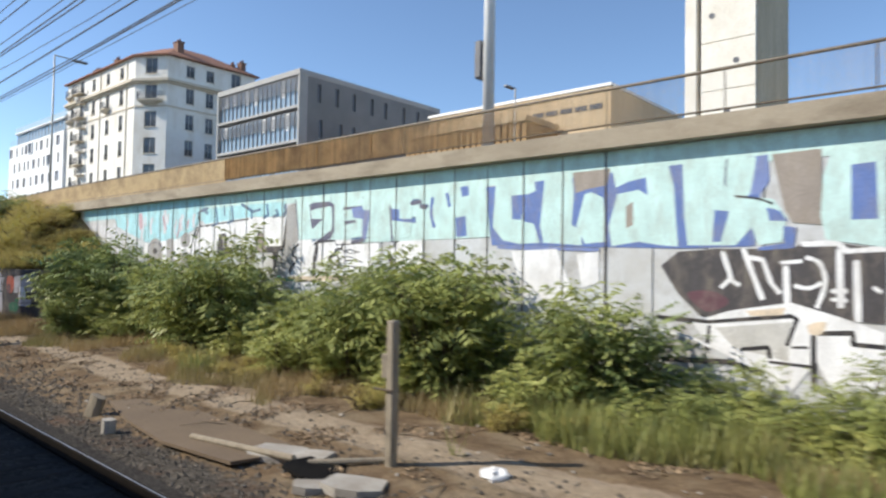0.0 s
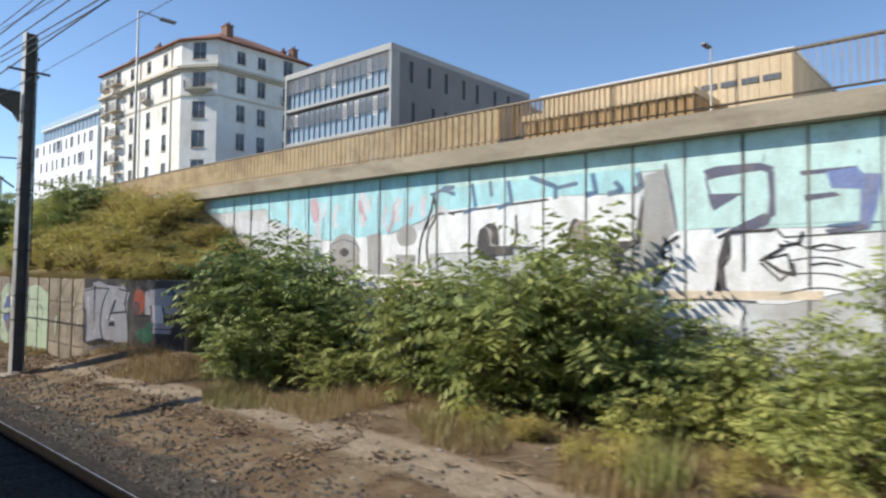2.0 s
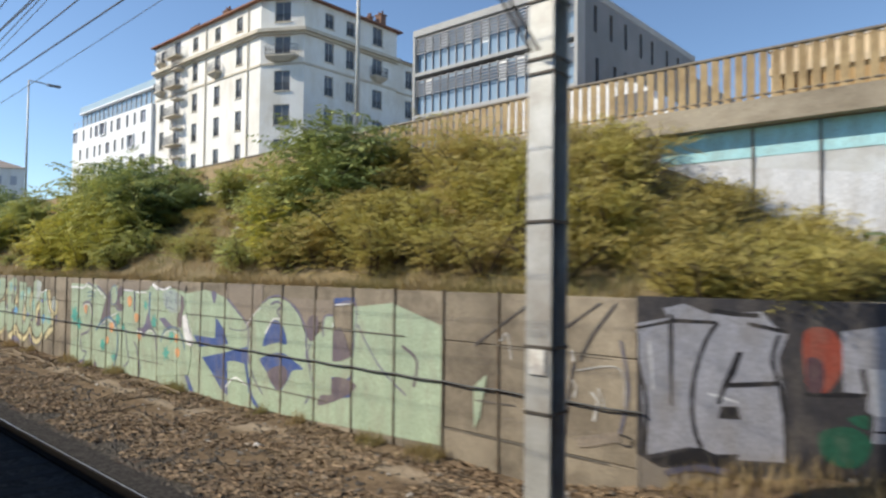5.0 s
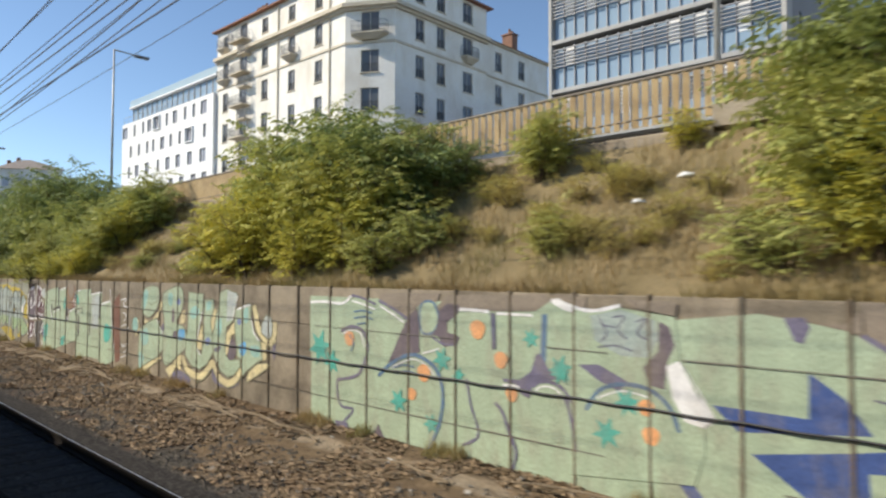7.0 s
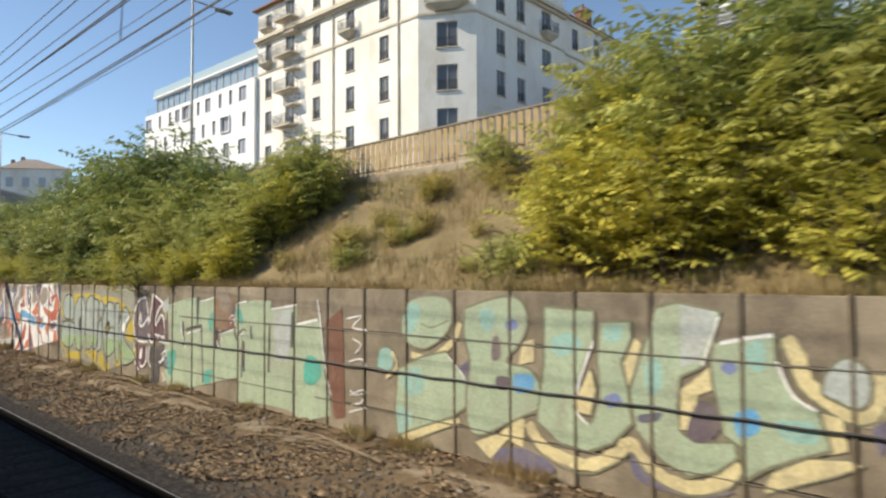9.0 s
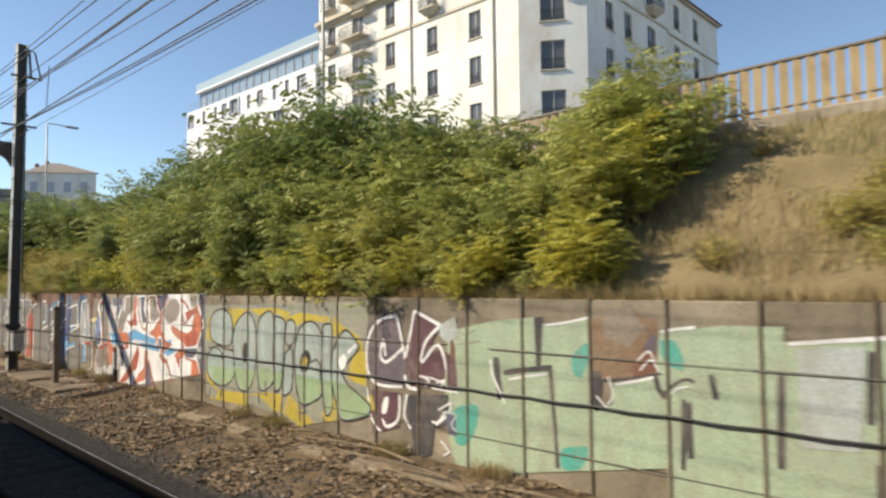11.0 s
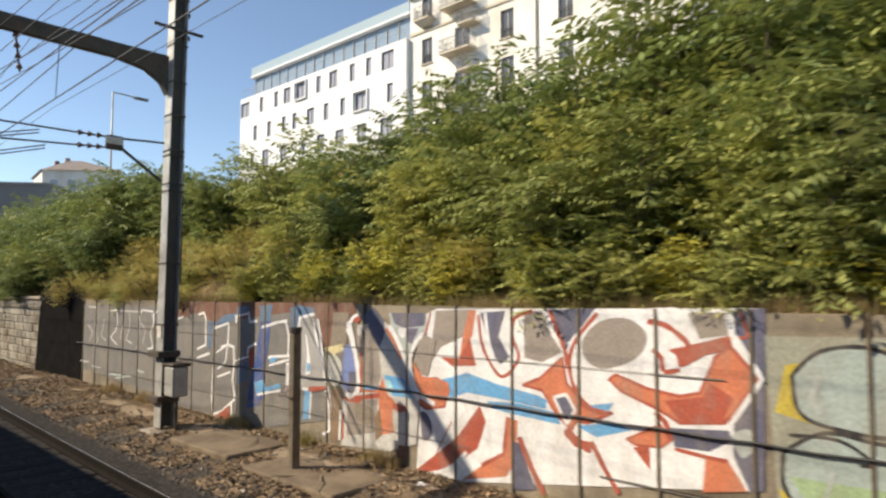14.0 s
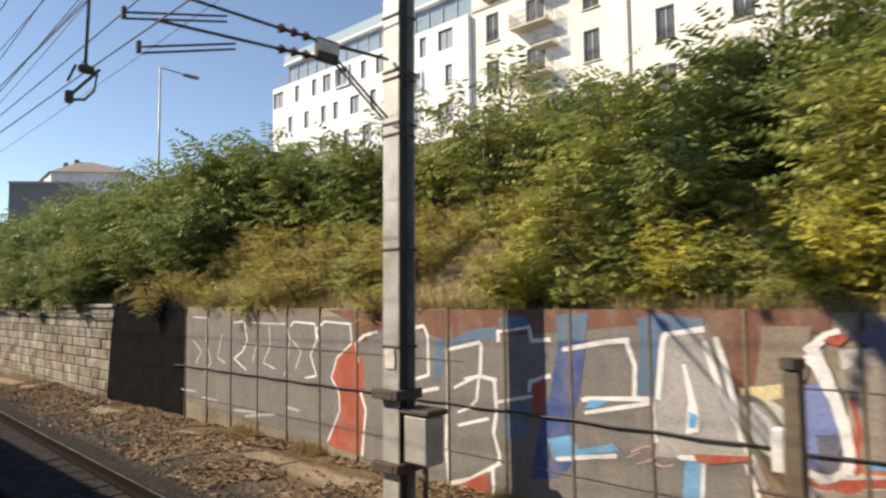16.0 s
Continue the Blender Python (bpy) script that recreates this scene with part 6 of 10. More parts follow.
g.blob("aqua", (59.67, 1.24), (59.29, 1.41), (59.19, 1.07), (59.54, 0.94))
g.blob("aqua", (59.77, 0.73), (59.44, 0.64), (59.57, 0.40), (59.75, 0.33))
g.curve("white", 0.02, (58.71, 1.66), (58.53, 1.51), (58.33, 1.31), (58.29, 0.99))
g.blob("mint", (58.34, 2.35), (57.91, 2.48), (57.51, 2.55), (57.28, 2.46), (57.20, 2.20), (57.32, 1.92), (57.56, 1.64), (57.19, 1.58), (57.01, 1.37), (57.03, 1.07), (57.28, 0.93), (57.59, 0.77), (58.05, 0.55), (58.27, 0.65), (58.31, 1.09), (58.24, 1.58), (58.34, 1.94))
g.curve("olive", 0.035, (58.34, 2.35), (57.91, 2.48), (57.51, 2.55), (57.28, 2.46), (57.20, 2.20), (57.32, 1.92), (57.56, 1.64), (57.19, 1.58), (57.01, 1.37), (57.03, 1.07), (57.28, 0.93), (57.59, 0.77), (58.05, 0.55), (58.27, 0.65), (58.31, 1.09), (58.24, 1.58), (58.34, 1.94), (58.34, 2.35))
g.blob("dusk", (57.80, 1.95), (57.69, 1.95), (57.67, 1.69), (57.82, 1.65))
g.blob("dusk", (57.74, 1.41), (57.54, 1.42), (57.56, 1.25), (57.74, 1.26))
g.blob("aqua", (58.04, 2.33), (57.81, 2.35), (57.78, 2.10), (57.99, 2.05))
g.blob("skyblue", (57.44, 1.46), (57.14, 1.49), (57.12, 1.30), (57.40, 1.23))
g.blob("violet", (57.58, 2.17), (57.41, 2.23), (57.36, 2.12), (57.53, 2.07))
g.shape("mint", (56.93, 2.42), (56.18, 2.39), (56.20, 2.03), (56.44, 1.45), (56.50, 1.16), (56.30, 0.96), (56.22, 1.05), (56.12, 1.34), (56.15, 1.76), (56.11, 2.25), (55.70, 2.28), (55.68, 2.07), (55.82, 1.79), (55.74, 1.46), (55.69, 1.06), (55.95, 0.78), (56.31, 0.62), (56.72, 0.66), (57.07, 0.90), (56.95, 1.62))
g.line("olive", 0.035, (56.93, 2.42), (56.18, 2.39), (56.20, 2.03), (56.44, 1.45), (56.50, 1.16), (56.30, 0.96), (56.22, 1.05), (56.12, 1.34), (56.15, 1.76), (56.11, 2.25), (55.70, 2.28), (55.68, 2.07), (55.82, 1.79), (55.74, 1.46), (55.69, 1.06), (55.95, 0.78), (56.31, 0.62), (56.72, 0.66), (57.07, 0.90), (56.95, 1.62), (56.93, 2.42))
g.shape("cream", (56.24, 1.68), (56.17, 1.41), (56.25, 1.08), (56.45, 1.09), (56.46, 1.30))
g.line("olive", 0.02, (56.24, 1.68), (56.17, 1.41), (56.25, 1.08), (56.45, 1.09), (56.46, 1.30), (56.24, 1.68))
g.curve("white", 0.03, (56.20, 2.01), (56.42, 1.45), (56.48, 1.14), (56.29, 0.96))
g.blob("aqua", (56.81, 2.00), (56.53, 2.09), (56.37, 1.95), (56.62, 1.79), (56.79, 1.82))
g.blob("aqua", (56.03, 2.18), (55.83, 2.21), (55.82, 2.06), (56.01, 2.01))
g.blob("violet", (56.07, 1.31), (55.90, 1.40), (55.82, 1.30), (55.98, 1.21))
g.shape("mint", (55.38, 2.45), (55.11, 2.52), (54.63, 2.42), (54.83, 1.81), (55.09, 1.67), (55.13, 1.33), (55.11, 1.07), (54.94, 0.97), (54.51, 1.04), (54.48, 0.87), (54.70, 0.68), (55.01, 0.57), (55.34, 0.69), (55.65, 1.00), (55.72, 1.46), (55.60, 1.80), (55.45, 2.21))
g.line("olive", 0.035, (55.38, 2.45), (55.11, 2.52), (54.63, 2.42), (54.83, 1.81), (55.09, 1.67), (55.13, 1.33), (55.11, 1.07), (54.94, 0.97), (54.51, 1.04), (54.48, 0.87), (54.70, 0.68), (55.01, 0.57), (55.34, 0.69), (55.65, 1.00), (55.72, 1.46), (55.60, 1.80), (55.45, 2.21), (55.38, 2.45))
g.curve("white", 0.025, (54.65, 2.37), (54.84, 1.83))
g.blob("aqua", (55.52, 1.75), (55.35, 1.86), (55.31, 1.57), (55.47, 1.42))
g.blob("slate", (55.61, 1.17), (55.33, 1.24), (55.37, 1.14), (55.58, 1.09))
g.shape("frost", (55.07, 2.49), (54.67, 2.42), (54.86, 1.87), (55.09, 1.78))
g.shape("cream", (54.96, 1.63), (54.75, 1.83), (54.73, 1.57), (54.89, 1.49), (54.99, 1.09), (55.10, 1.08), (55.09, 1.53))
g.blob("dusk", (54.90, 1.41), (54.69, 1.38), (54.65, 1.18), (54.82, 0.98), (55.03, 1.03))
g.shape("mint", (54.72, 2.09), (54.09, 2.23), (54.07, 1.93), (53.93, 1.60), (53.69, 1.46), (53.59, 1.10), (53.86, 0.98), (54.18, 0.82), (54.41, 0.65), (54.46, 1.00), (54.63, 1.09), (54.65, 1.27), (54.73, 1.63), (54.75, 1.88))
g.line("olive", 0.035, (54.72, 2.09), (54.09, 2.23), (54.07, 1.93), (53.93, 1.60), (53.69, 1.46), (53.59, 1.10), (53.86, 0.98), (54.18, 0.82), (54.41, 0.65), (54.46, 1.00), (54.63, 1.09), (54.65, 1.27), (54.73, 1.63), (54.75, 1.88), (54.72, 2.09))
g.curve("white", 0.04, (54.64, 2.08), (54.37, 2.15), (54.10, 2.20))
g.curve("white", 0.03, (54.07, 1.93), (53.93, 1.61), (53.71, 1.47))
g.blob("aqua", (54.37, 2.06), (54.20, 2.13), (54.18, 1.86), (54.32, 1.82))
g.blob("skyblue", (54.51, 1.32), (54.30, 1.41), (54.25, 1.21), (54.45, 1.09))
g.blob("aqua", (54.09, 1.32), (53.75, 1.35), (53.73, 1.15), (54.01, 1.14))
g.blob("violet", (54.64, 1.82), (54.55, 1.90), (54.46, 1.83), (54.55, 1.75))
g.blob("frost", (53.63, 1.85), (53.48, 2.01), (53.33, 1.99), (53.24, 1.83), (53.26, 1.62), (53.37, 1.53), (53.54, 1.59), (53.66, 1.66))
g.curve("olive", 0.035, (53.63, 1.85), (53.48, 2.01), (53.33, 1.99), (53.24, 1.83), (53.26, 1.62), (53.37, 1.53), (53.54, 1.59), (53.66, 1.66), (53.63, 1.85))
g.curve("white", 0.02, (60.98, 0.87), (60.80, 0.79), (60.56, 0.88))

g = Graffiti("low", "pale green block lettering with dark strokes and teal spots")
g.shape("mint", (64.77, 1.64), (64.78, 2.24), (64.10, 2.35), (63.47, 2.36), (63.47, 2.21), (62.58, 2.29), (62.57, 1.95), (61.93, 2.07), (61.79, 1.90), (61.72, 1.09), (61.56, 0.70), (61.52, 0.35), (62.38, 0.12), (62.86, 0.27), (63.66, 0.28), (64.75, 0.18))
g.shape("rust", (61.69, 1.99), (61.20, 2.28), (61.11, 0.38), (61.42, 0.30), (61.59, 1.02))
g.shape("rust", (65.55, 2.37), (64.83, 2.38), (64.81, 1.69), (65.54, 1.62))
g.shape("mint", (68.17, 2.12), (67.24, 2.31), (66.59, 2.37), (66.41, 2.28), (65.74, 2.40), (65.74, 1.72), (65.71, 1.25), (65.44, 1.34), (65.42, 1.59), (64.88, 1.73), (64.81, 2.28), (64.39, 2.34), (64.44, 0.77), (67.93, 0.03), (68.14, 0.30), (68.26, 1.38))
g.shape("sienna", (65.71, 2.36), (65.30, 2.49), (64.83, 2.40), (64.83, 2.03), (65.01, 1.73), (65.49, 1.64), (65.70, 1.72))
g.shape("wallbrown", (65.58, 2.46), (65.19, 2.53), (64.99, 2.29), (65.21, 2.05), (65.53, 2.15))
g.shape("rust", (65.21, 1.77), (65.00, 2.07), (64.84, 2.03), (64.86, 1.75), (65.11, 1.69))
g.shape("charcoal", (66.59, 2.37), (66.44, 2.38), (66.49, 1.70), (66.56, 1.67))
g.line("charcoal", 0.1, (67.26, 1.79), (67.22, 1.49), (67.18, 1.21))
g.line("charcoal", 0.07, (67.12, 1.58), (66.74, 1.66), (66.31, 1.72))
g.line("charcoal", 0.06, (66.34, 1.72), (66.31, 1.34), (66.28, 0.97), (66.25, 0.43))
g.shape("charcoal", (65.74, 1.72), (65.60, 1.74), (65.57, 1.56), (65.63, 1.23), (65.70, 1.25))
g.curve("charcoal", 0.03, (65.56, 1.62), (65.22, 1.68), (64.80, 1.77))
g.line("charcoal", 0.06, (64.88, 1.75), (64.84, 1.59), (64.76, 1.49))
g.curve("charcoal", 0.04, (64.77, 1.54), (64.65, 1.66), (64.51, 1.73), (64.41, 1.71))
g.shape("charcoal", (64.58, 1.44), (64.45, 1.49), (64.44, 0.87), (64.51, 0.85))
g.line("white", 0.03, (67.04, 1.50), (66.74, 1.57), (66.40, 1.63))
g.line("white", 0.03, (65.40, 1.59), (65.11, 1.66), (64.90, 1.72))
g.line("white", 0.03, (64.80, 2.25), (64.61, 2.29), (64.39, 2.32))
g.line("white", 0.03, (66.41, 2.27), (66.06, 2.32), (65.75, 2.39))
g.line("white", 0.03, (67.36, 1.75), (67.33, 1.55), (67.11, 1.17))
g.curve("white", 0.02, (64.74, 1.51), (64.63, 1.61), (64.48, 1.66))
g.blob("teal", (65.99, 1.90), (65.78, 2.07), (65.75, 1.89), (65.83, 1.71), (65.89, 1.63), (65.99, 1.69))
g.blob("teal", (64.80, 2.14), (64.63, 2.15), (64.53, 1.94), (64.57, 1.83), (64.76, 1.93))
g.blob("teal", (68.07, 0.95), (67.61, 1.07), (67.65, 0.74), (67.82, 0.50), (68.04, 0.49))
g.blob("teal", (66.19, 0.67), (65.98, 0.75), (65.80, 0.76), (65.90, 0.50), (66.17, 0.44))
g.shape("dusk", (65.01, 2.07), (64.91, 2.24), (64.83, 2.18), (64.85, 2.03), (64.95, 1.99))
g.curve("white", 0.02, (65.11, 1.88), (64.95, 2.02), (64.86, 1.86))
g.curve("white", 0.02, (65.06, 1.79), (64.93, 1.92), (64.83, 1.80))
g.curve("white", 0.02, (65.49, 1.68), (65.43, 1.46), (65.51, 1.33))
g.curve("white", 0.02, (65.66, 1.43), (65.50, 1.28), (65.38, 1.26))
g.curve("warmgrey", 0.02, (67.89, 2.07), (67.64, 2.15))
g.curve("warmgrey", 0.02, (67.96, 1.93), (67.56, 2.00))
g.line("charcoal", 0.07, (63.51, 1.87), (63.54, 0.92))
g.line("charcoal", 0.06, (62.71, 2.16), (62.74, 1.47))
g.line("charcoal", 0.07, (62.68, 1.11), (62.67, 0.19))
g.line("charcoal", 0.05, (64.54, 1.51), (64.57, 0.72))
g.line("charcoal", 0.06, (64.23, 1.81), (64.18, 1.55))
g.line("white", 0.04, (63.43, 2.19), (62.58, 2.29))
g.line("white", 0.04, (62.57, 1.92), (61.93, 2.04))
g.blob("teal", (62.35, 1.08), (62.21, 1.36), (61.86, 1.28), (61.82, 1.00), (62.10, 0.83), (62.31, 0.87))
g.shape("frost", (63.35, 2.14), (62.76, 2.20), (62.83, 1.20), (63.34, 1.16))
g.curve("white", 0.03, (61.93, 2.41), (61.83, 2.00), (61.71, 1.29), (61.52, 0.71))
g.curve("white", 0.025, (61.06, 2.09), (60.68, 2.15), (60.91, 1.95), (60.53, 1.92))
g.curve("white", 0.025, (61.01, 1.35), (60.68, 1.42), (60.53, 1.30))
g.curve("white", 0.025, (60.98, 0.77), (60.60, 0.91), (60.68, 0.69), (60.95, 0.62))
g.curve("white", 0.025, (61.01, 0.48), (60.53, 0.62))
g.curve("white", 0.025, (60.91, 1.75), (60.68, 1.67), (60.83, 1.51))

g = Graffiti("low", "silver and green bubble lettering on yellow with black outlines")
g.shape("lichen", (75.92, 2.38), (70.04, 2.55), (70.08, 0.72), (70.64, 0.48), (72.11, 0.16), (73.00, 0.30), (74.51, 0.38), (75.82, 0.39))
g.shape("yellow", (75.84, 1.63), (75.73, 2.10), (74.74, 2.34), (73.91, 2.34), (74.05, 2.10), (74.52, 1.99), (74.76, 1.72), (75.28, 1.50))
g.shape("yellow", (73.91, 2.34), (72.94, 2.39), (72.41, 2.30), (72.57, 2.10), (72.99, 2.17), (73.50, 2.19))
g.shape("yellow", (72.61, 2.18), (72.08, 2.31), (71.74, 2.29), (71.13, 2.25), (71.11, 2.09), (71.45, 2.16), (72.00, 2.12), (72.22, 2.04))
g.shape("yellow", (71.10, 1.99), (71.01, 2.26), (70.74, 2.10), (70.26, 1.93), (70.10, 1.58), (70.11, 1.09), (70.37, 1.14), (70.62, 1.19), (70.52, 1.48), (70.29, 1.81), (70.61, 2.03), (70.94, 1.88))
g.shape("yellow", (75.83, 0.89), (75.65, 0.28), (75.01, 0.30), (74.05, 0.30), (73.91, 0.56), (74.51, 0.55), (75.27, 0.52))
g.shape("yellow", (73.91, 0.56), (73.50, 0.55), (73.00, 0.34), (72.68, 0.33), (72.72, 0.68), (73.20, 0.68))
g.shape("yellow", (72.68, 0.33), (72.11, 0.16), (71.63, 0.27), (72.02, 0.49), (72.45, 0.73))
g.shape("yellow", (71.38, 0.45), (71.07, 0.96), (70.87, 0.43), (71.33, 0.33))
g.shape("yellow", (70.20, 0.87), (69.96, 0.98), (69.88, 0.76), (70.09, 0.60))
g.shape("lichen", (75.80, 0.67), (75.27, 0.47), (75.40, 0.30), (75.76, 0.35))
g.blob("silver", (75.67, 2.01), (75.42, 2.25), (75.02, 2.31), (74.69, 2.15), (74.64, 1.81), (74.76, 1.53), (75.28, 1.53), (75.61, 1.65))
g.curve("black", 0.04, (75.67, 2.01), (75.42, 2.25), (75.02, 2.31), (74.69, 2.15), (74.64, 1.81), (74.76, 1.53), (75.28, 1.53), (75.61, 1.65), (75.67, 2.01))
g.blob("silver", (75.77, 1.25), (75.41, 1.48), (74.99, 1.45), (74.51, 1.38), (74.44, 1.13), (74.68, 0.78), (75.06, 0.62), (75.54, 0.69), (75.77, 0.90))
g.curve("black", 0.04, (75.77, 1.25), (75.41, 1.48), (74.99, 1.45), (74.51, 1.38), (74.44, 1.13), (74.68, 0.78), (75.06, 0.62), (75.54, 0.69), (75.77, 0.90), (75.77, 1.25))
g.shape("green", (75.72, 1.02), (74.47, 1.04), (74.68, 0.78), (75.06, 0.64), (75.52, 0.72))
g.curve("black", 0.035, (75.72, 1.42), (75.28, 1.43), (75.01, 1.26), (75.12, 1.23))
g.blob("silver", (74.61, 1.73), (74.46, 2.04), (74.05, 2.27), (73.76, 2.12), (73.65, 1.72), (73.69, 1.16), (73.87, 0.73), (74.16, 0.59), (74.44, 0.73), (74.57, 1.22))
g.curve("black", 0.04, (74.61, 1.73), (74.46, 2.04), (74.05, 2.27), (73.76, 2.12), (73.65, 1.72), (73.69, 1.16), (73.87, 0.73), (74.16, 0.59), (74.44, 0.73), (74.57, 1.22), (74.61, 1.73))
g.shape("green", (74.56, 1.08), (73.69, 1.06), (73.87, 0.75), (74.16, 0.61), (74.42, 0.75))
g.blob("black", (74.22, 1.46), (74.10, 1.63), (74.00, 1.53), (74.02, 1.28), (74.16, 1.21))
g.blob("silver", (73.63, 1.80), (73.50, 2.17), (73.09, 2.31), (72.99, 2.00), (73.02, 1.39), (72.98, 0.94), (73.38, 0.68), (73.56, 0.84), (73.61, 1.33))
g.curve("black", 0.04, (73.63, 1.80), (73.50, 2.17), (73.09, 2.31), (72.99, 2.00), (73.02, 1.39), (72.98, 0.94), (73.38, 0.68), (73.56, 0.84), (73.61, 1.33), (73.63, 1.80))
g.shape("green", (73.59, 1.14), (73.01, 1.13), (72.98, 0.96), (73.38, 0.70), (73.55, 0.86))
g.blob("silver", (72.95, 2.22), (72.60, 2.13), (72.62, 1.73), (72.68, 1.13), (72.75, 0.83), (72.93, 0.75), (73.00, 1.39))
g.curve("black", 0.04, (72.95, 2.22), (72.60, 2.13), (72.62, 1.73), (72.68, 1.13), (72.75, 0.83), (72.93, 0.75), (73.00, 1.39), (72.95, 2.22))
g.shape("green", (72.98, 1.12), (72.68, 1.10), (72.75, 0.84), (72.93, 0.77))
g.blob("silver", (72.57, 1.87), (72.52, 2.11), (72.34, 2.16), (72.22, 2.05), (72.28, 1.76), (72.42, 1.65), (72.56, 1.72))
g.curve("black", 0.04, (72.57, 1.87), (72.52, 2.11), (72.34, 2.16), (72.22, 2.05), (72.28, 1.76), (72.42, 1.65), (72.56, 1.72), (72.57, 1.87))
g.blob("silver", (72.57, 1.50), (72.39, 1.61), (72.32, 1.47), (72.34, 0.88), (72.52, 0.70), (72.66, 0.75))
g.curve("black", 0.04, (72.57, 1.50), (72.39, 1.61), (72.32, 1.47), (72.34, 0.88), (72.52, 0.70), (72.66, 0.75), (72.57, 1.50))
g.blob("silver", (72.26, 1.60), (72.09, 1.99), (71.76, 2.15), (71.45, 2.04), (71.35, 1.71), (71.42, 1.17), (71.38, 0.83), (71.70, 0.64), (72.02, 0.58), (72.19, 0.90))
g.curve("black", 0.04, (72.26, 1.60), (72.09, 1.99), (71.76, 2.15), (71.45, 2.04), (71.35, 1.71), (71.42, 1.17), (71.38, 0.83), (71.70, 0.64), (72.02, 0.58), (72.19, 0.90), (72.26, 1.60))
g.shape("green", (72.22, 1.11), (71.40, 1.10), (71.39, 0.84), (71.70, 0.65), (72.00, 0.60), (72.17, 0.90))
g.blob("black", (72.08, 1.35), (71.99, 1.54), (71.80, 1.60), (71.72, 1.45), (71.80, 1.25), (72.00, 1.19))
g.blob("yellow", (72.01, 1.38), (71.94, 1.47), (71.83, 1.44), (71.87, 1.30), (71.98, 1.28))
g.curve("black", 0.04, (71.72, 1.38), (71.53, 1.45), (71.37, 1.29))
g.blob("silver", (71.33, 2.10), (71.07, 2.09), (71.09, 1.60), (71.08, 1.09), (71.06, 0.63), (71.24, 0.47), (71.35, 0.92), (71.37, 1.57))
g.curve("black", 0.04, (71.33, 2.10), (71.07, 2.09), (71.09, 1.60), (71.08, 1.09), (71.06, 0.63), (71.24, 0.47), (71.35, 0.92), (71.37, 1.57), (71.33, 2.10))
g.shape("green", (71.34, 1.10), (71.08, 1.09), (71.06, 0.64), (71.24, 0.48))
g.blob("silver", (71.05, 1.60), (70.88, 1.88), (70.63, 2.03), (70.32, 1.80), (70.36, 1.67), (70.75, 1.33), (70.63, 1.10), (70.24, 0.91), (70.00, 0.78), (70.11, 0.60), (70.77, 0.45), (70.96, 0.78), (71.08, 1.14))
g.curve("black", 0.04, (71.05, 1.60), (70.88, 1.88), (70.63, 2.03), (70.32, 1.80), (70.36, 1.67), (70.75, 1.33), (70.63, 1.10), (70.24, 0.91), (70.00, 0.78), (70.11, 0.60), (70.77, 0.45), (70.96, 0.78), (71.08, 1.14), (71.05, 1.60))
g.shape("green", (71.07, 1.12), (70.63, 1.07), (70.24, 0.90), (70.01, 0.78), (70.11, 0.61), (70.76, 0.47), (70.95, 0.78))
g.blob("white", (70.87, 1.46), (70.77, 1.59), (70.64, 1.57), (70.67, 1.40), (70.79, 1.32))
g.curve("white", 0.06, (70.61, 1.63), (70.48, 1.72), (70.37, 1.79))
g.curve("frost", 0.06, (75.42, 2.03), (75.50, 1.80), (75.42, 1.67))
g.curve("frost", 0.06, (74.28, 1.92), (74.37, 1.58), (74.32, 1.25))
g.curve("frost", 0.06, (73.84, 2.03), (73.80, 1.71), (73.85, 1.30))
g.curve("frost", 0.06, (73.37, 2.06), (73.42, 1.74), (73.38, 1.35))
g.curve("frost", 0.06, (72.78, 2.02), (72.82, 1.56), (72.81, 1.26))
g.curve("frost", 0.06, (72.45, 2.00), (72.47, 1.85))
g.curve("frost", 0.06, (71.84, 2.01), (71.60, 1.89), (71.50, 1.63))
g.curve("frost", 0.06, (71.21, 1.99), (71.23, 1.59))
g.curve("frost", 0.06, (72.02, 1.78), (71.84, 1.94))
g.curve("frost", 0.03, (75.04, 1.34), (74.70, 1.20), (74.76, 0.90))
g.curve("frost", 0.03, (75.34, 1.13), (75.41, 0.86))
g.line("charcoal", 0.035, (75.60, 0.54), (75.68, 0.28))
g.line("charcoal", 0.035, (75.11, 0.56), (75.16, 0.32))
g.line("charcoal", 0.035, (74.16, 0.57), (74.10, 0.27))
g.line("charcoal", 0.035, (73.56, 0.74), (73.53, 0.39))
g.line("charcoal", 0.035, (72.67, 0.69), (72.72, 0.32))
g.line("charcoal", 0.035, (72.12, 0.79), (72.06, 0.24))
g.line("charcoal", 0.035, (71.32, 0.45), (71.30, 0.34))
g.line("charcoal", 0.035, (73.30, 0.90), (73.26, 0.59))
g.line("slate", 0.03, (72.09, 0.48), (71.86, 0.56))
g.line("slate", 0.03, (72.04, 0.40), (71.83, 0.47))

g = Graffiti("low", "grey block lettering outlined in white over red and blue")
g.shape("grey", (95.63, 2.46), (89.28, 2.48), (87.42, 2.49), (85.39, 2.52), (82.79, 2.48), (82.55, 0.73), (85.12, 0.20), (87.46, 0.03), (90.24, 0.30), (95.56, 0.52))
g.shape("rust", (90.24, 2.59), (82.47, 2.65), (82.48, 2.43), (83.31, 2.35), (83.67, 2.49), (84.21, 2.47), (85.94, 2.30), (87.42, 2.17), (88.29, 2.36), (88.99, 2.21))
g.shape("rust", (83.64, 2.55), (82.78, 2.61), (82.74, 2.23), (82.85, 1.99), (83.14, 1.74), (83.39, 1.77), (83.52, 2.06))
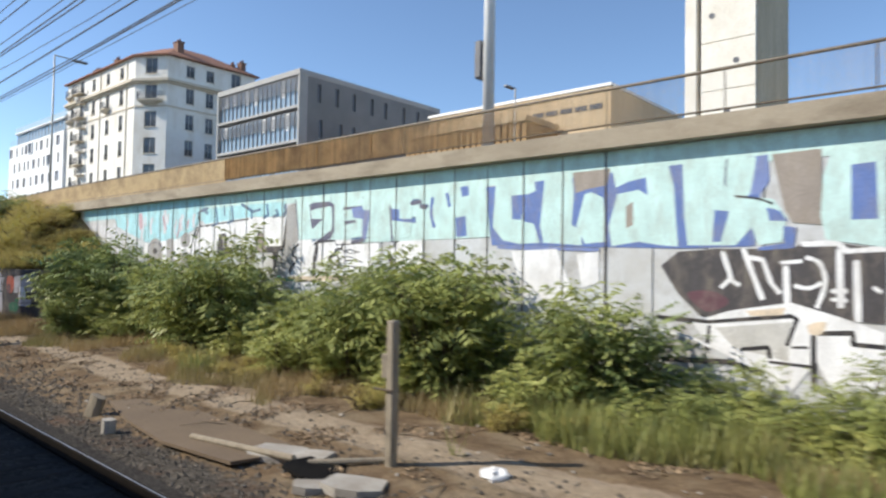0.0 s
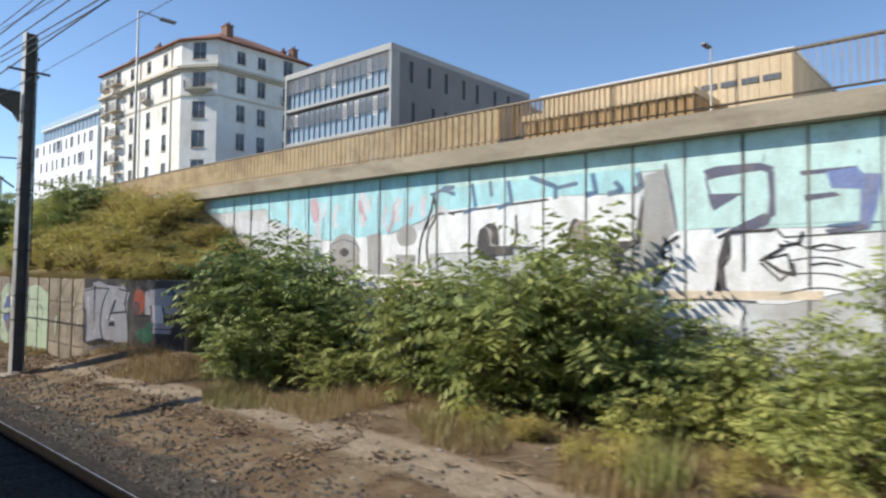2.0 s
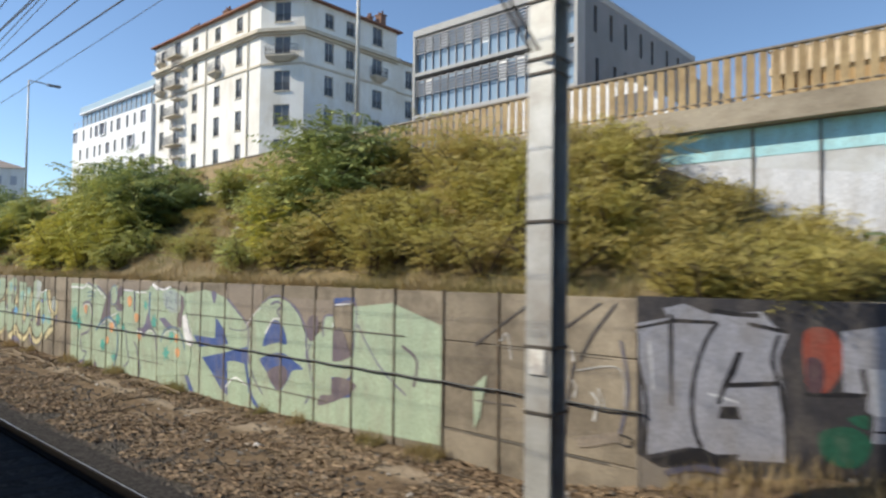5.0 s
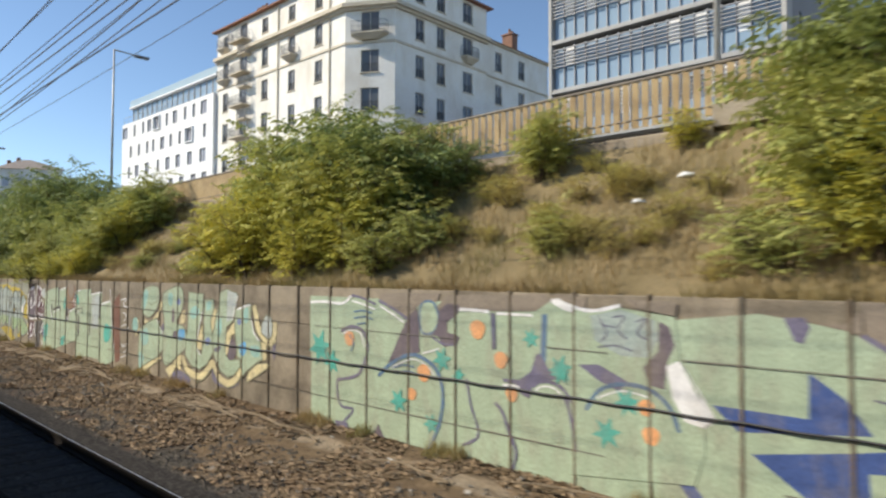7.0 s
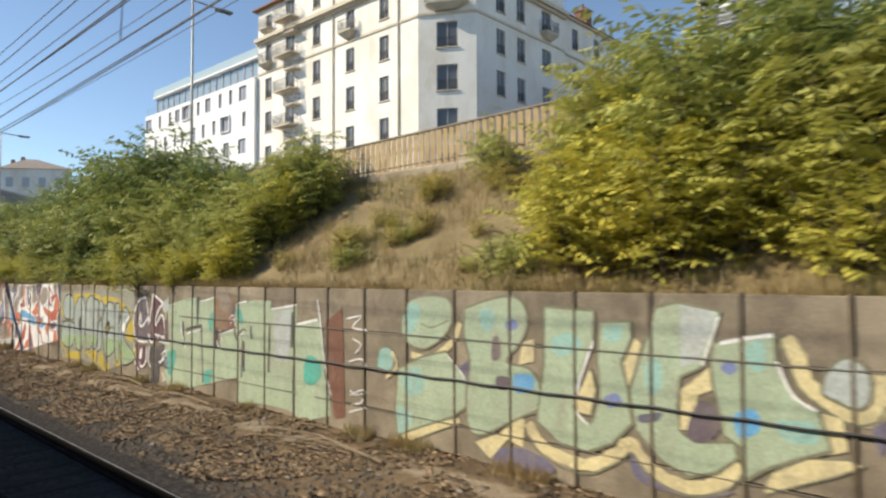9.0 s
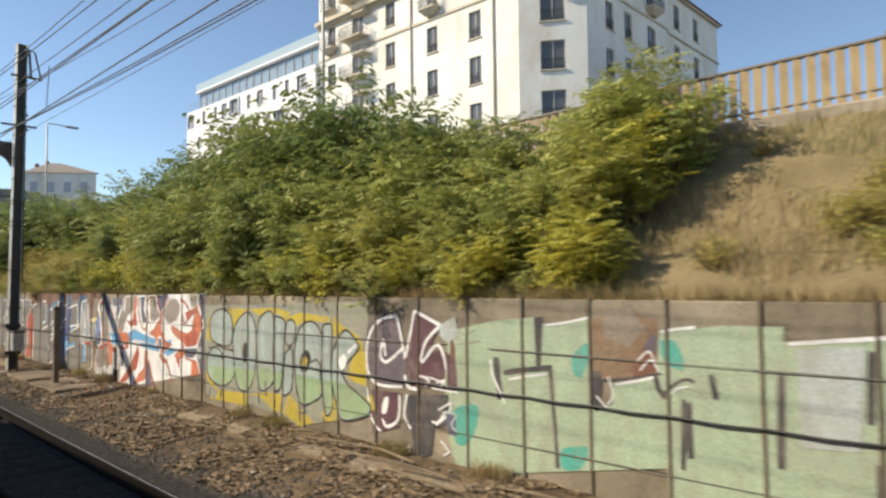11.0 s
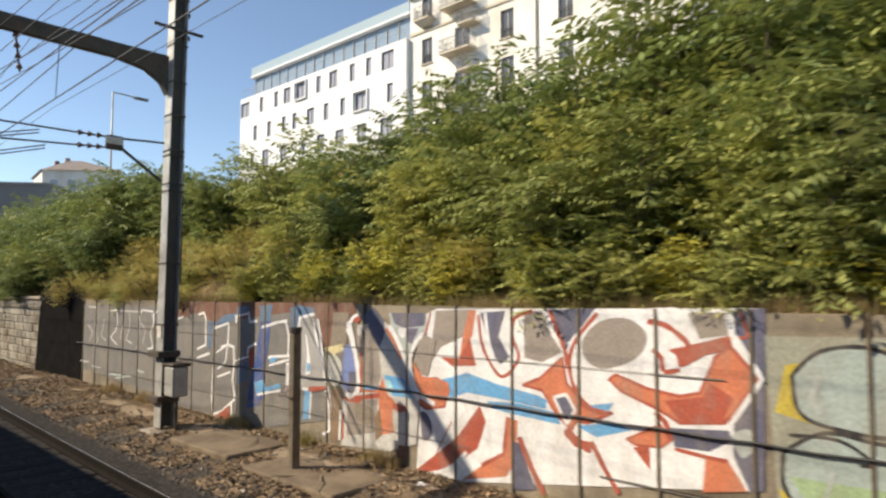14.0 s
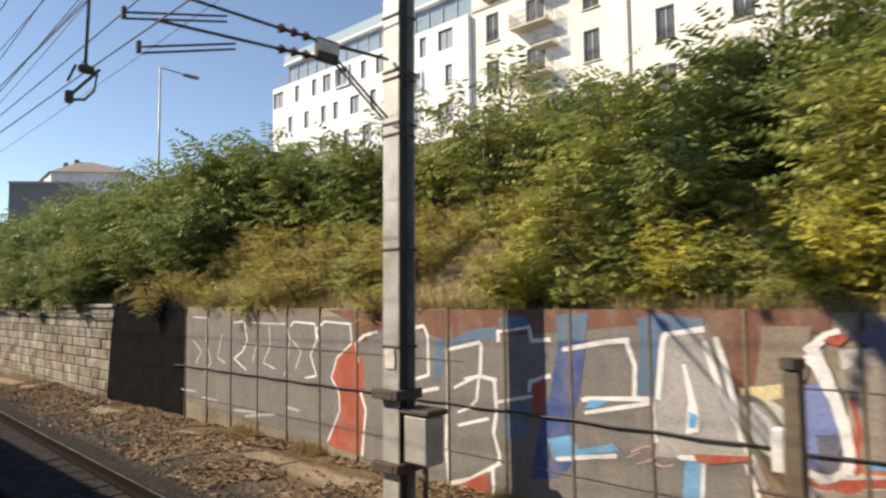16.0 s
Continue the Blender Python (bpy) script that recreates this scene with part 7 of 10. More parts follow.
g.shape("concretegrey", (84.29, 2.35), (83.68, 2.37), (83.56, 1.83), (83.40, 1.49), (83.29, 1.15), (84.26, 1.01), (84.23, 1.65))
g.shape("red", (89.50, 2.10), (89.26, 1.71), (89.29, 0.23), (90.24, 0.28), (89.88, 0.86), (89.93, 1.21), (90.12, 1.43), (89.98, 1.77))
g.shape("rust", (89.59, 2.55), (89.18, 2.58), (89.18, 2.09), (89.50, 2.08))
g.line("pale", 0.035, (95.28, 2.40), (94.60, 2.39), (94.52, 2.60))
g.line("pale", 0.035, (94.54, 2.39), (94.66, 1.91), (94.41, 1.42), (94.70, 1.21))
g.line("white", 0.035, (93.46, 2.31), (93.04, 2.34), (92.92, 1.97), (93.10, 1.73), (93.44, 1.58), (92.95, 1.37))
g.line("pale", 0.035, (92.81, 2.32), (91.52, 2.32), (91.40, 2.03), (91.51, 1.49), (91.60, 1.36))
g.line("pale", 0.035, (92.12, 2.28), (92.07, 1.89), (92.32, 1.55), (91.90, 1.47))
g.line("white", 0.035, (91.38, 2.28), (91.28, 2.37), (90.62, 2.34), (90.57, 2.04), (90.75, 1.79), (90.57, 1.43), (90.91, 1.37))
g.line("white", 0.035, (90.50, 2.04), (90.59, 2.24), (90.33, 2.39), (89.62, 2.36), (89.58, 2.04), (89.98, 1.78), (90.14, 1.43), (89.93, 1.21), (89.90, 0.91), (90.24, 0.34))
g.line("pale", 0.035, (95.81, 0.74), (95.09, 0.76))
g.line("pale", 0.035, (93.94, 2.06), (94.13, 1.56), (93.80, 1.46))
g.line("pale", 0.035, (91.32, 2.03), (91.04, 1.83), (91.22, 1.51))
g.line("pale", 0.035, (92.54, 1.99), (92.71, 1.53))
g.line("pale", 0.035, (95.27, 1.89), (94.84, 1.65), (95.11, 1.38))
g.curve("frost", 0.05, (92.96, 0.46), (91.89, 0.62))
g.curve("frost", 0.05, (94.81, 0.65), (94.11, 0.64))
g.curve("frost", 0.05, (91.54, 0.79), (91.08, 0.77))
g.curve("frost", 0.05, (93.42, 0.53), (92.52, 0.58))
g.line("white", 0.05, (89.41, 1.72), (89.47, 2.05), (89.26, 2.18), (88.92, 2.25))
g.line("white", 0.05, (88.16, 2.32), (87.88, 2.37), (87.79, 2.23), (87.78, 1.65), (88.17, 1.54))
g.line("white", 0.05, (88.17, 1.34), (87.57, 1.48))
g.shape("slateblue", (87.64, 2.16), (87.46, 2.20), (87.50, 1.65), (87.67, 1.56))
g.line("white", 0.05, (89.35, 1.26), (89.22, 0.99), (89.32, 0.24))
g.shape("slateblue", (87.36, 2.16), (86.96, 2.34), (86.47, 2.39), (86.42, 2.24), (86.80, 2.18), (87.35, 2.07))
g.line("white", 0.055, (87.39, 0.16), (87.44, 0.69), (87.39, 1.35), (87.39, 2.04), (86.77, 2.17))
g.line("white", 0.055, (87.38, 0.16), (87.00, 0.28), (86.57, 0.52), (86.45, 0.60))
g.line("white", 0.04, (87.27, 1.51), (86.80, 1.72))
g.line("white", 0.04, (87.08, 1.65), (86.80, 1.70), (86.85, 1.38), (86.98, 1.26), (87.21, 1.17))
g.line("white", 0.04, (87.21, 0.99), (86.64, 1.15))
g.line("white", 0.055, (86.75, 2.16), (86.78, 1.71), (86.49, 1.67))
g.line("white", 0.055, (86.45, 2.18), (86.45, 2.33), (85.94, 2.41), (85.90, 2.22), (85.61, 2.25))
g.shape("slateblue", (86.43, 2.52), (85.98, 2.55), (85.95, 2.41), (86.43, 2.34))
g.line("white", 0.055, (86.53, 1.66), (86.50, 1.28), (86.56, 0.97), (86.46, 0.68), (86.49, 0.55))
g.line("white", 0.04, (86.47, 1.39), (85.90, 1.52))
g.line("white", 0.05, (85.96, 1.56), (85.94, 1.70), (85.62, 1.80))
g.line("white", 0.055, (86.59, 0.53), (86.56, 0.05))
g.shape("red", (87.22, 0.16), (86.68, 0.44), (86.62, 0.19), (87.11, 0.07))
g.shape("red", (85.91, 1.62), (85.71, 1.78), (85.72, 1.35), (85.89, 1.26))
g.shape("slateblue", (86.43, 1.29), (85.96, 1.45), (85.97, 1.04), (86.36, 0.92))
g.shape("slateblue", (85.52, 2.56), (85.05, 2.59), (85.13, 2.23), (85.50, 2.20))
g.shape("blue", (85.50, 2.24), (85.09, 2.26), (85.21, 1.62), (85.36, 1.19), (85.25, 0.86), (85.53, 0.56), (85.96, 0.47), (85.83, 1.06), (85.63, 1.59))
g.shape("skyblue", (85.69, 1.01), (85.33, 1.11), (85.23, 0.93), (85.61, 0.76))
g.shape("slateblue", (84.43, 2.53), (84.19, 2.59), (83.67, 2.54), (83.67, 2.42), (84.17, 2.38), (84.24, 1.63), (84.46, 1.61), (84.39, 2.27))
g.line("white", 0.055, (85.44, 2.13), (84.82, 2.25), (84.53, 2.28))
g.line("white", 0.05, (84.57, 2.26), (84.47, 2.00), (84.49, 1.62))
g.line("white", 0.05, (85.18, 1.54), (85.08, 1.57), (84.27, 1.64), (84.26, 1.25), (84.24, 1.17))
g.line("white", 0.045, (85.15, 1.39), (84.31, 1.59))
g.shape("skyblue", (85.08, 1.55), (84.82, 1.57), (84.98, 1.47), (85.13, 1.45))
g.shape("skyblue", (85.43, 0.89), (84.78, 1.08), (84.70, 1.01), (85.42, 0.83))
g.line("white", 0.05, (85.57, 0.78), (85.10, 0.88), (84.73, 0.95))
g.line("white", 0.06, (84.21, 1.64), (84.13, 2.28), (84.10, 2.36), (83.66, 2.43))
g.line("white", 0.065, (83.67, 2.30), (83.53, 1.82), (83.36, 1.48), (83.26, 1.21), (83.02, 0.69))
g.shape("white", (83.92, 2.05), (83.88, 2.05), (83.76, 1.59), (83.76, 1.35), (83.91, 1.30), (83.86, 1.67))
g.shape("skyblue", (83.86, 1.55), (83.77, 1.52), (83.79, 1.39), (83.87, 1.37))
g.shape("skyblue", (83.92, 1.03), (83.74, 1.06), (83.77, 0.54), (83.98, 0.50))
g.line("white", 0.05, (84.00, 1.05), (83.62, 1.09))
g.line("white", 0.04, (83.72, 1.07), (83.76, 0.54))
g.curve("pink", 0.02, (84.55, 1.02), (84.33, 1.12), (84.25, 1.01), (84.48, 0.90))
g.curve("pink", 0.02, (84.33, 0.98), (84.20, 0.92), (84.06, 0.96))
g.curve("pink", 0.02, (84.61, 0.95), (84.44, 1.04))
g.shape("cream", (83.33, 1.84), (82.81, 1.94), (82.78, 1.83), (83.10, 1.73), (83.29, 1.72))
g.blob("olive", (83.34, 1.72), (83.14, 1.76), (82.94, 1.54), (82.82, 1.23), (83.06, 1.15), (83.28, 1.26))
g.blob("pale", (83.29, 1.65), (83.16, 1.71), (82.98, 1.53), (82.87, 1.27), (83.06, 1.20), (83.22, 1.34))
g.shape("warmgrey", (82.44, 2.07), (82.28, 2.15), (82.03, 1.85), (81.84, 1.66), (81.86, 1.26), (82.29, 1.22), (82.36, 1.71))
g.shape("slate", (82.38, 2.40), (81.99, 2.57), (81.74, 2.37), (81.71, 2.17), (81.85, 1.91), (82.01, 2.10), (82.14, 2.30))
g.shape("violet", (82.61, 1.84), (82.45, 1.87), (82.42, 1.54), (82.64, 1.51))
g.shape("slate", (82.64, 1.47), (82.45, 1.49), (82.46, 1.11), (82.61, 1.03))
g.shape("red", (82.43, 1.86), (82.32, 1.50), (82.28, 1.19), (82.34, 1.13), (82.40, 1.49))
g.line("white", 0.1, (82.69, 2.22), (82.61, 2.12), (82.49, 1.85), (82.41, 1.59), (82.37, 1.28), (82.41, 1.15))
g.curve("white", 0.08, (82.70, 2.24), (82.58, 2.34), (82.50, 2.41))
g.curve("red", 0.08, (82.56, 2.40), (82.43, 2.35), (82.37, 2.41))
g.shape("red", (82.34, 1.11), (81.84, 1.20), (81.84, 1.12), (82.34, 1.03))
g.blob("red", (82.59, 1.01), (82.39, 1.10), (82.25, 1.07), (82.40, 0.97))
g.line("skyblue", 0.06, (82.24, 1.25), (81.86, 1.28))

g = Graffiti("low", "white, red and light blue lettering with slate details")
g.shape("white", (80.82, 2.48), (80.55, 2.58), (75.92, 2.66), (75.99, 0.82), (80.67, 0.03), (80.99, 0.05), (80.88, 1.34))
g.shape("warmgrey", (80.57, 2.55), (79.86, 2.58), (80.02, 2.19), (80.45, 2.02), (80.68, 1.76), (80.64, 2.16))
g.shape("warmgrey", (78.94, 2.55), (78.64, 2.59), (78.49, 2.26), (78.34, 2.07), (78.65, 1.92), (78.93, 1.96))
g.blob("warmgrey", (78.05, 2.22), (77.80, 2.47), (77.41, 2.51), (77.19, 2.32), (77.33, 2.06), (77.72, 1.91), (77.98, 1.98))
g.shape("warmgrey", (76.71, 2.60), (76.31, 2.61), (76.27, 2.37), (76.58, 2.32))
g.shape("slate", (79.70, 2.54), (79.25, 2.57), (79.37, 2.22), (79.18, 1.95), (79.35, 1.83), (79.53, 2.07))
g.shape("slate", (78.54, 2.60), (77.85, 2.63), (78.04, 2.41), (78.28, 2.17), (78.44, 2.33))
g.shape("slate", (76.21, 2.65), (75.90, 2.66), (75.96, 0.83), (76.10, 0.79), (76.26, 1.13), (76.24, 1.51), (75.95, 1.95), (76.21, 2.37))
g.shape("slate", (76.94, 1.32), (76.30, 1.38), (76.25, 1.29), (76.51, 1.13), (76.89, 1.12))
g.blob("frost", (76.26, 1.34), (76.09, 1.42), (76.02, 1.28), (76.17, 1.12))
g.shape("skyblue", (80.47, 1.53), (79.95, 1.68), (79.40, 1.57), (78.73, 1.49), (78.58, 1.44), (78.60, 1.33), (79.40, 1.38), (79.95, 1.40), (80.27, 1.29))
g.shape("skyblue", (79.58, 1.32), (79.06, 1.35), (78.42, 1.30), (78.37, 1.16), (79.15, 1.20), (79.49, 1.23))
g.shape("skyblue", (78.14, 1.18), (77.60, 1.29), (77.40, 1.23), (77.87, 1.08))
g.shape("skyblue", (78.00, 1.44), (77.62, 1.52), (77.70, 1.41))
g.shape("redor", (81.01, 1.48), (80.55, 1.55), (80.31, 1.40), (80.39, 1.15), (80.77, 1.07), (81.01, 1.17))
g.line("red", 0.035, (81.01, 1.48), (80.55, 1.55), (80.31, 1.40), (80.39, 1.15), (80.77, 1.07), (81.01, 1.17), (81.01, 1.48))
g.shape("red", (80.47, 1.87), (80.10, 1.87), (79.90, 2.21), (79.78, 1.79), (80.24, 1.75))
g.shape("redor", (79.92, 2.56), (79.77, 2.58), (79.85, 2.20), (79.99, 2.04), (80.10, 1.87), (80.02, 2.19))
g.shape("redor", (78.97, 1.60), (78.69, 1.71), (78.34, 2.00), (78.28, 1.68), (78.19, 1.61), (78.05, 1.43), (77.85, 1.37), (77.64, 1.40), (77.99, 1.23), (78.14, 1.24), (78.22, 1.12), (78.43, 1.27), (78.65, 1.56))
g.line("red", 0.035, (78.97, 1.60), (78.69, 1.71), (78.34, 2.00), (78.28, 1.68), (78.19, 1.61), (78.05, 1.43), (77.85, 1.37), (77.64, 1.40), (77.99, 1.23), (78.14, 1.24), (78.22, 1.12), (78.43, 1.27), (78.65, 1.56), (78.97, 1.60))
g.shape("slate", (78.47, 1.49), (78.29, 1.55), (78.16, 1.37), (78.29, 1.18))
g.line("white", 0.04, (78.47, 1.49), (78.29, 1.55), (78.16, 1.37), (78.29, 1.18), (78.47, 1.49))
g.shape("red", (79.71, 1.25), (79.60, 1.04), (79.75, 0.65), (80.34, 0.25), (80.72, 0.08), (80.99, 0.13), (80.15, 0.74))
g.shape("redor", (79.22, 1.15), (79.05, 1.12), (79.09, 0.61), (79.24, 0.36), (80.04, 0.17), (79.68, 0.43), (79.31, 0.64))
g.line("red", 0.05, (79.22, 1.15), (79.29, 0.65), (79.68, 0.43))
g.curve("red", 0.06, (78.53, 2.60), (78.41, 2.33), (78.30, 2.10), (78.26, 1.87))
g.curve("red", 0.05, (77.83, 2.57), (78.10, 2.28), (78.23, 2.01), (78.19, 1.69), (77.98, 1.44), (77.70, 1.38))
g.curve("red", 0.045, (79.73, 2.51), (79.65, 2.06), (79.33, 1.68), (79.03, 1.94), (79.13, 2.23), (79.08, 2.48), (78.79, 2.58))
g.curve("white", 0.05, (79.61, 2.54), (79.52, 2.07), (79.33, 1.81), (79.13, 1.98), (79.22, 2.23), (79.16, 2.52))
g.curve("red", 0.035, (80.68, 2.52), (80.85, 1.99), (80.97, 1.50))
g.shape("redor", (77.69, 1.79), (77.59, 1.85), (77.21, 1.73), (76.82, 1.68), (76.59, 1.74), (76.42, 2.13), (76.26, 2.26), (75.99, 1.95), (76.24, 1.55), (76.35, 1.45), (76.83, 1.39), (77.05, 1.50), (77.52, 1.66))
g.line("red", 0.035, (77.69, 1.79), (77.59, 1.85), (77.21, 1.73), (76.82, 1.68), (76.59, 1.74), (76.42, 2.13), (76.26, 2.26), (75.99, 1.95), (76.24, 1.55), (76.35, 1.45), (76.83, 1.39), (77.05, 1.50), (77.52, 1.66), (77.69, 1.79))
g.shape("red", (76.99, 1.61), (76.57, 1.70), (76.48, 1.86), (76.24, 1.72), (76.35, 1.47), (76.83, 1.40))
g.shape("redor", (77.47, 1.12), (77.05, 1.34), (76.93, 1.18), (77.05, 1.09), (77.36, 1.07))
g.line("red", 0.025, (77.47, 1.12), (77.05, 1.34), (76.93, 1.18), (77.05, 1.09), (77.36, 1.07), (77.47, 1.12))
g.shape("red", (77.39, 1.04), (77.19, 1.08), (77.18, 0.81))
g.curve("red", 0.06, (77.11, 1.47), (76.99, 1.37), (76.93, 1.18))
g.line("red", 0.08, (79.03, 0.91), (78.83, 0.54), (78.63, 0.24))
g.curve("red", 0.12, (78.30, 1.12), (78.15, 0.99), (77.94, 0.94))
g.line("red", 0.06, (77.94, 1.02), (77.77, 0.74), (77.58, 0.47))
g.shape("slate", (79.14, 0.83), (79.04, 0.84), (78.76, 0.28), (79.11, 0.21))
g.shape("redor", (76.55, 1.05), (76.31, 1.06), (76.13, 0.79), (76.59, 0.69))
g.line("red", 0.04, (76.89, 1.10), (76.55, 1.07), (76.31, 1.06))
g.curve("red", 0.06, (77.18, 2.49), (76.96, 2.45), (76.73, 2.28), (76.69, 2.12))
g.shape("red", (76.94, 2.18), (76.53, 2.29), (76.26, 2.37), (76.23, 2.23), (76.52, 2.15), (76.75, 2.01), (76.82, 2.00), (76.85, 2.13))
g.curve("red", 0.05, (77.13, 2.17), (77.03, 2.10), (76.99, 1.94), (76.81, 1.97))
g.curve("white", 0.06, (77.25, 2.59), (76.84, 2.62), (76.68, 2.46))
g.curve("red", 0.03, (76.15, 2.63), (76.08, 2.38), (76.20, 2.35))
g.line("white", 0.05, (76.21, 2.37), (75.95, 1.94), (76.25, 1.48))
g.curve("red", 0.02, (80.25, 0.95), (80.46, 0.61), (80.60, 0.36))
g.curve("white", 0.05, (80.99, 0.05), (80.36, 0.25), (79.96, 0.56))
g.shape("wallbrown", (83.50, 2.47), (82.64, 2.48), (82.70, 2.00), (82.83, 1.73), (83.28, 1.78), (83.39, 2.08))
g.shape("rust", (83.53, 2.47), (83.08, 2.48), (83.17, 1.90), (83.37, 1.77), (83.47, 2.24))
g.blob("pale", (83.23, 1.71), (83.04, 1.76), (82.86, 1.64), (82.84, 1.40), (83.02, 1.27), (83.21, 1.33), (83.26, 1.51))
g.curve("olive", 0.03, (83.18, 1.21), (83.28, 1.51), (83.23, 1.71), (83.04, 1.77), (82.86, 1.65))
g.shape("sienna", (83.24, 1.13), (82.84, 1.18), (82.85, 0.84), (82.91, 0.25), (83.14, 0.24), (83.14, 0.66))
g.line("white", 0.06, (83.55, 2.35), (83.45, 2.00), (83.37, 1.58), (83.32, 1.28))
g.line("white", 0.05, (83.29, 1.09), (83.19, 0.80), (83.17, 0.41), (83.36, 0.32))
g.shape("pale", (82.42, 2.27), (81.75, 2.36), (81.62, 2.29), (81.42, 2.06), (81.15, 1.62), (80.96, 1.22), (80.92, 1.16), (80.98, 0.52), (81.63, 0.30), (82.83, 0.22), (82.79, 1.00), (82.42, 1.15), (82.36, 1.59))
g.shape("violet", (82.78, 1.89), (82.58, 1.97), (82.46, 1.69), (82.44, 1.40), (82.47, 1.22), (82.67, 1.14), (82.83, 1.20))
g.blob("warmgrey", (82.30, 2.20), (82.07, 2.24), (81.94, 2.07), (81.83, 1.73), (81.86, 1.35), (82.23, 1.28), (82.29, 1.63))
g.blob("peach", (82.22, 1.69), (81.94, 1.74), (81.86, 1.59), (81.91, 1.45), (82.18, 1.41))
g.shape("warmgrey", (82.67, 0.94), (81.87, 1.11), (81.93, 0.55), (82.68, 0.40))
g.blob("wallbrown", (82.47, 0.93), (82.19, 0.98), (81.96, 0.86), (82.06, 0.67), (82.38, 0.69))
g.shape("redor", (82.37, 1.23), (81.82, 1.32), (81.77, 1.46), (81.65, 1.20), (81.48, 1.12), (81.53, 0.92), (81.49, 0.62), (81.75, 0.55), (81.83, 0.84), (81.87, 1.20), (82.28, 1.17))
g.shape("red", (81.52, 1.09), (81.24, 1.06), (81.16, 1.00), (81.36, 0.94), (81.51, 0.99))
g.shape("sienna", (81.83, 0.98), (81.75, 0.55), (81.93, 0.42), (81.97, 0.75))
g.shape("frost", (81.62, 2.50), (80.77, 2.51), (80.80, 2.26), (80.94, 2.15), (81.10, 1.92), (81.22, 1.74), (81.42, 2.13), (81.58, 2.33))
g.shape("slate", (81.57, 2.50), (80.78, 2.51), (80.81, 2.32), (81.25, 2.26), (81.49, 2.33))
g.shape("purple", (81.25, 2.26), (80.93, 2.28), (81.09, 2.02), (81.19, 2.08))
g.blob("white", (81.41, 2.23), (81.25, 2.27), (81.19, 2.19), (81.31, 2.11))
g.shape("skyblue", (81.73, 1.50), (81.56, 1.50), (81.27, 1.48), (81.11, 1.33), (81.06, 1.19), (81.52, 1.19), (81.65, 1.31))
g.blob("cyan", (81.68, 1.43), (81.56, 1.40), (81.51, 1.27), (81.64, 1.30))
g.shape("warmgrey", (80.82, 2.19), (80.56, 2.11), (80.73, 1.56), (80.88, 1.58), (81.02, 1.79), (80.94, 2.06))
g.shape("redor", (81.06, 1.76), (80.95, 1.64), (80.84, 1.55), (80.51, 1.55), (80.32, 1.51), (80.27, 1.38), (80.38, 1.25), (80.63, 1.20), (80.86, 1.30), (81.01, 1.47))
g.curve("redor", 0.06, (81.69, 2.24), (81.54, 2.09), (81.42, 1.93), (81.32, 1.77))
g.curve("white", 0.08, (81.62, 2.29), (81.46, 2.13), (81.30, 1.87), (81.18, 1.62), (81.07, 1.37), (80.92, 1.19))
g.curve("white", 0.07, (80.84, 2.21), (81.02, 2.02), (81.12, 1.79), (81.09, 1.56), (80.96, 1.32), (80.74, 1.20), (80.59, 1.17))
g.curve("white", 0.07, (82.62, 2.30), (82.53, 2.05), (82.43, 1.72), (82.39, 1.44), (82.42, 1.19), (82.54, 1.08), (82.72, 1.10))
g.curve("red", 0.04, (82.34, 1.84), (82.29, 1.56), (82.32, 1.23))
g.curve("red", 0.05, (82.77, 1.04), (82.59, 0.99), (82.42, 1.08))
g.shape("red", (83.83, 1.11), (83.29, 1.17), (83.21, 1.14), (83.63, 1.03), (83.80, 1.03))
g.line("white", 0.05, (82.62, 2.32), (82.52, 2.41), (82.40, 2.45))
g.line("white", 0.05, (82.85, 0.81), (82.88, 0.29))
g.line("red", 0.04, (82.77, 0.78), (82.79, 0.32))
g.shape("rust", (81.38, 0.45), (81.22, 0.45), (81.22, 0.25), (81.42, 0.24))
g.blob("slate", (80.89, 1.01), (80.74, 1.00), (80.64, 0.83), (80.68, 0.67), (80.83, 0.61), (80.88, 0.79))

g = Graffiti("low", "faded white lettering on bare concrete")
g.shape("mint", (36.32, 1.29), (36.08, 1.48), (36.20, 0.88), (36.30, 0.70))
g.curve("pale", 0.02, (35.85, 1.96), (35.73, 2.07), (35.66, 1.73))
g.curve("pale", 0.02, (35.18, 1.60), (35.05, 1.52), (35.11, 1.31), (35.33, 1.40))
g.curve("pale", 0.015, (34.66, 1.69), (34.08, 1.78), (34.00, 1.34))
g.curve("charcoal", 0.025, (36.30, 1.87), (35.87, 2.16), (35.30, 2.53), (34.99, 2.63))
g.curve("charcoal", 0.022, (35.28, 1.90), (34.68, 2.31), (34.32, 2.55))
g.curve("charcoal", 0.02, (34.97, 1.96), (34.81, 1.74))
g.curve("charcoal", 0.02, (36.28, 1.10), (35.59, 1.12))
g.curve("pale", 0.03, (34.45, 1.45), (34.36, 1.33), (34.42, 1.10))
g.curve("pale", 0.025, (34.75, 1.60), (34.66, 1.49), (34.70, 1.35))
g.curve("pale", 0.02, (34.35, 1.51), (34.27, 1.30))
g.curve("white", 0.02, (34.69, 1.72), (34.72, 1.94))
g.curve("charcoal", 0.03, (34.12, 2.55), (34.45, 2.13), (34.62, 1.81))
g.curve("charcoal", 0.03, (34.69, 1.80), (34.77, 1.35), (34.84, 0.74))
g.curve("slate", 0.03, (34.06, 2.11), (33.96, 1.54), (34.07, 1.00))
g.curve("black", 0.02, (34.07, 1.00), (33.92, 0.97), (33.94, 0.88), (34.09, 0.89))
g.curve("wallbrown", 0.12, (34.64, 0.80), (34.07, 0.97))

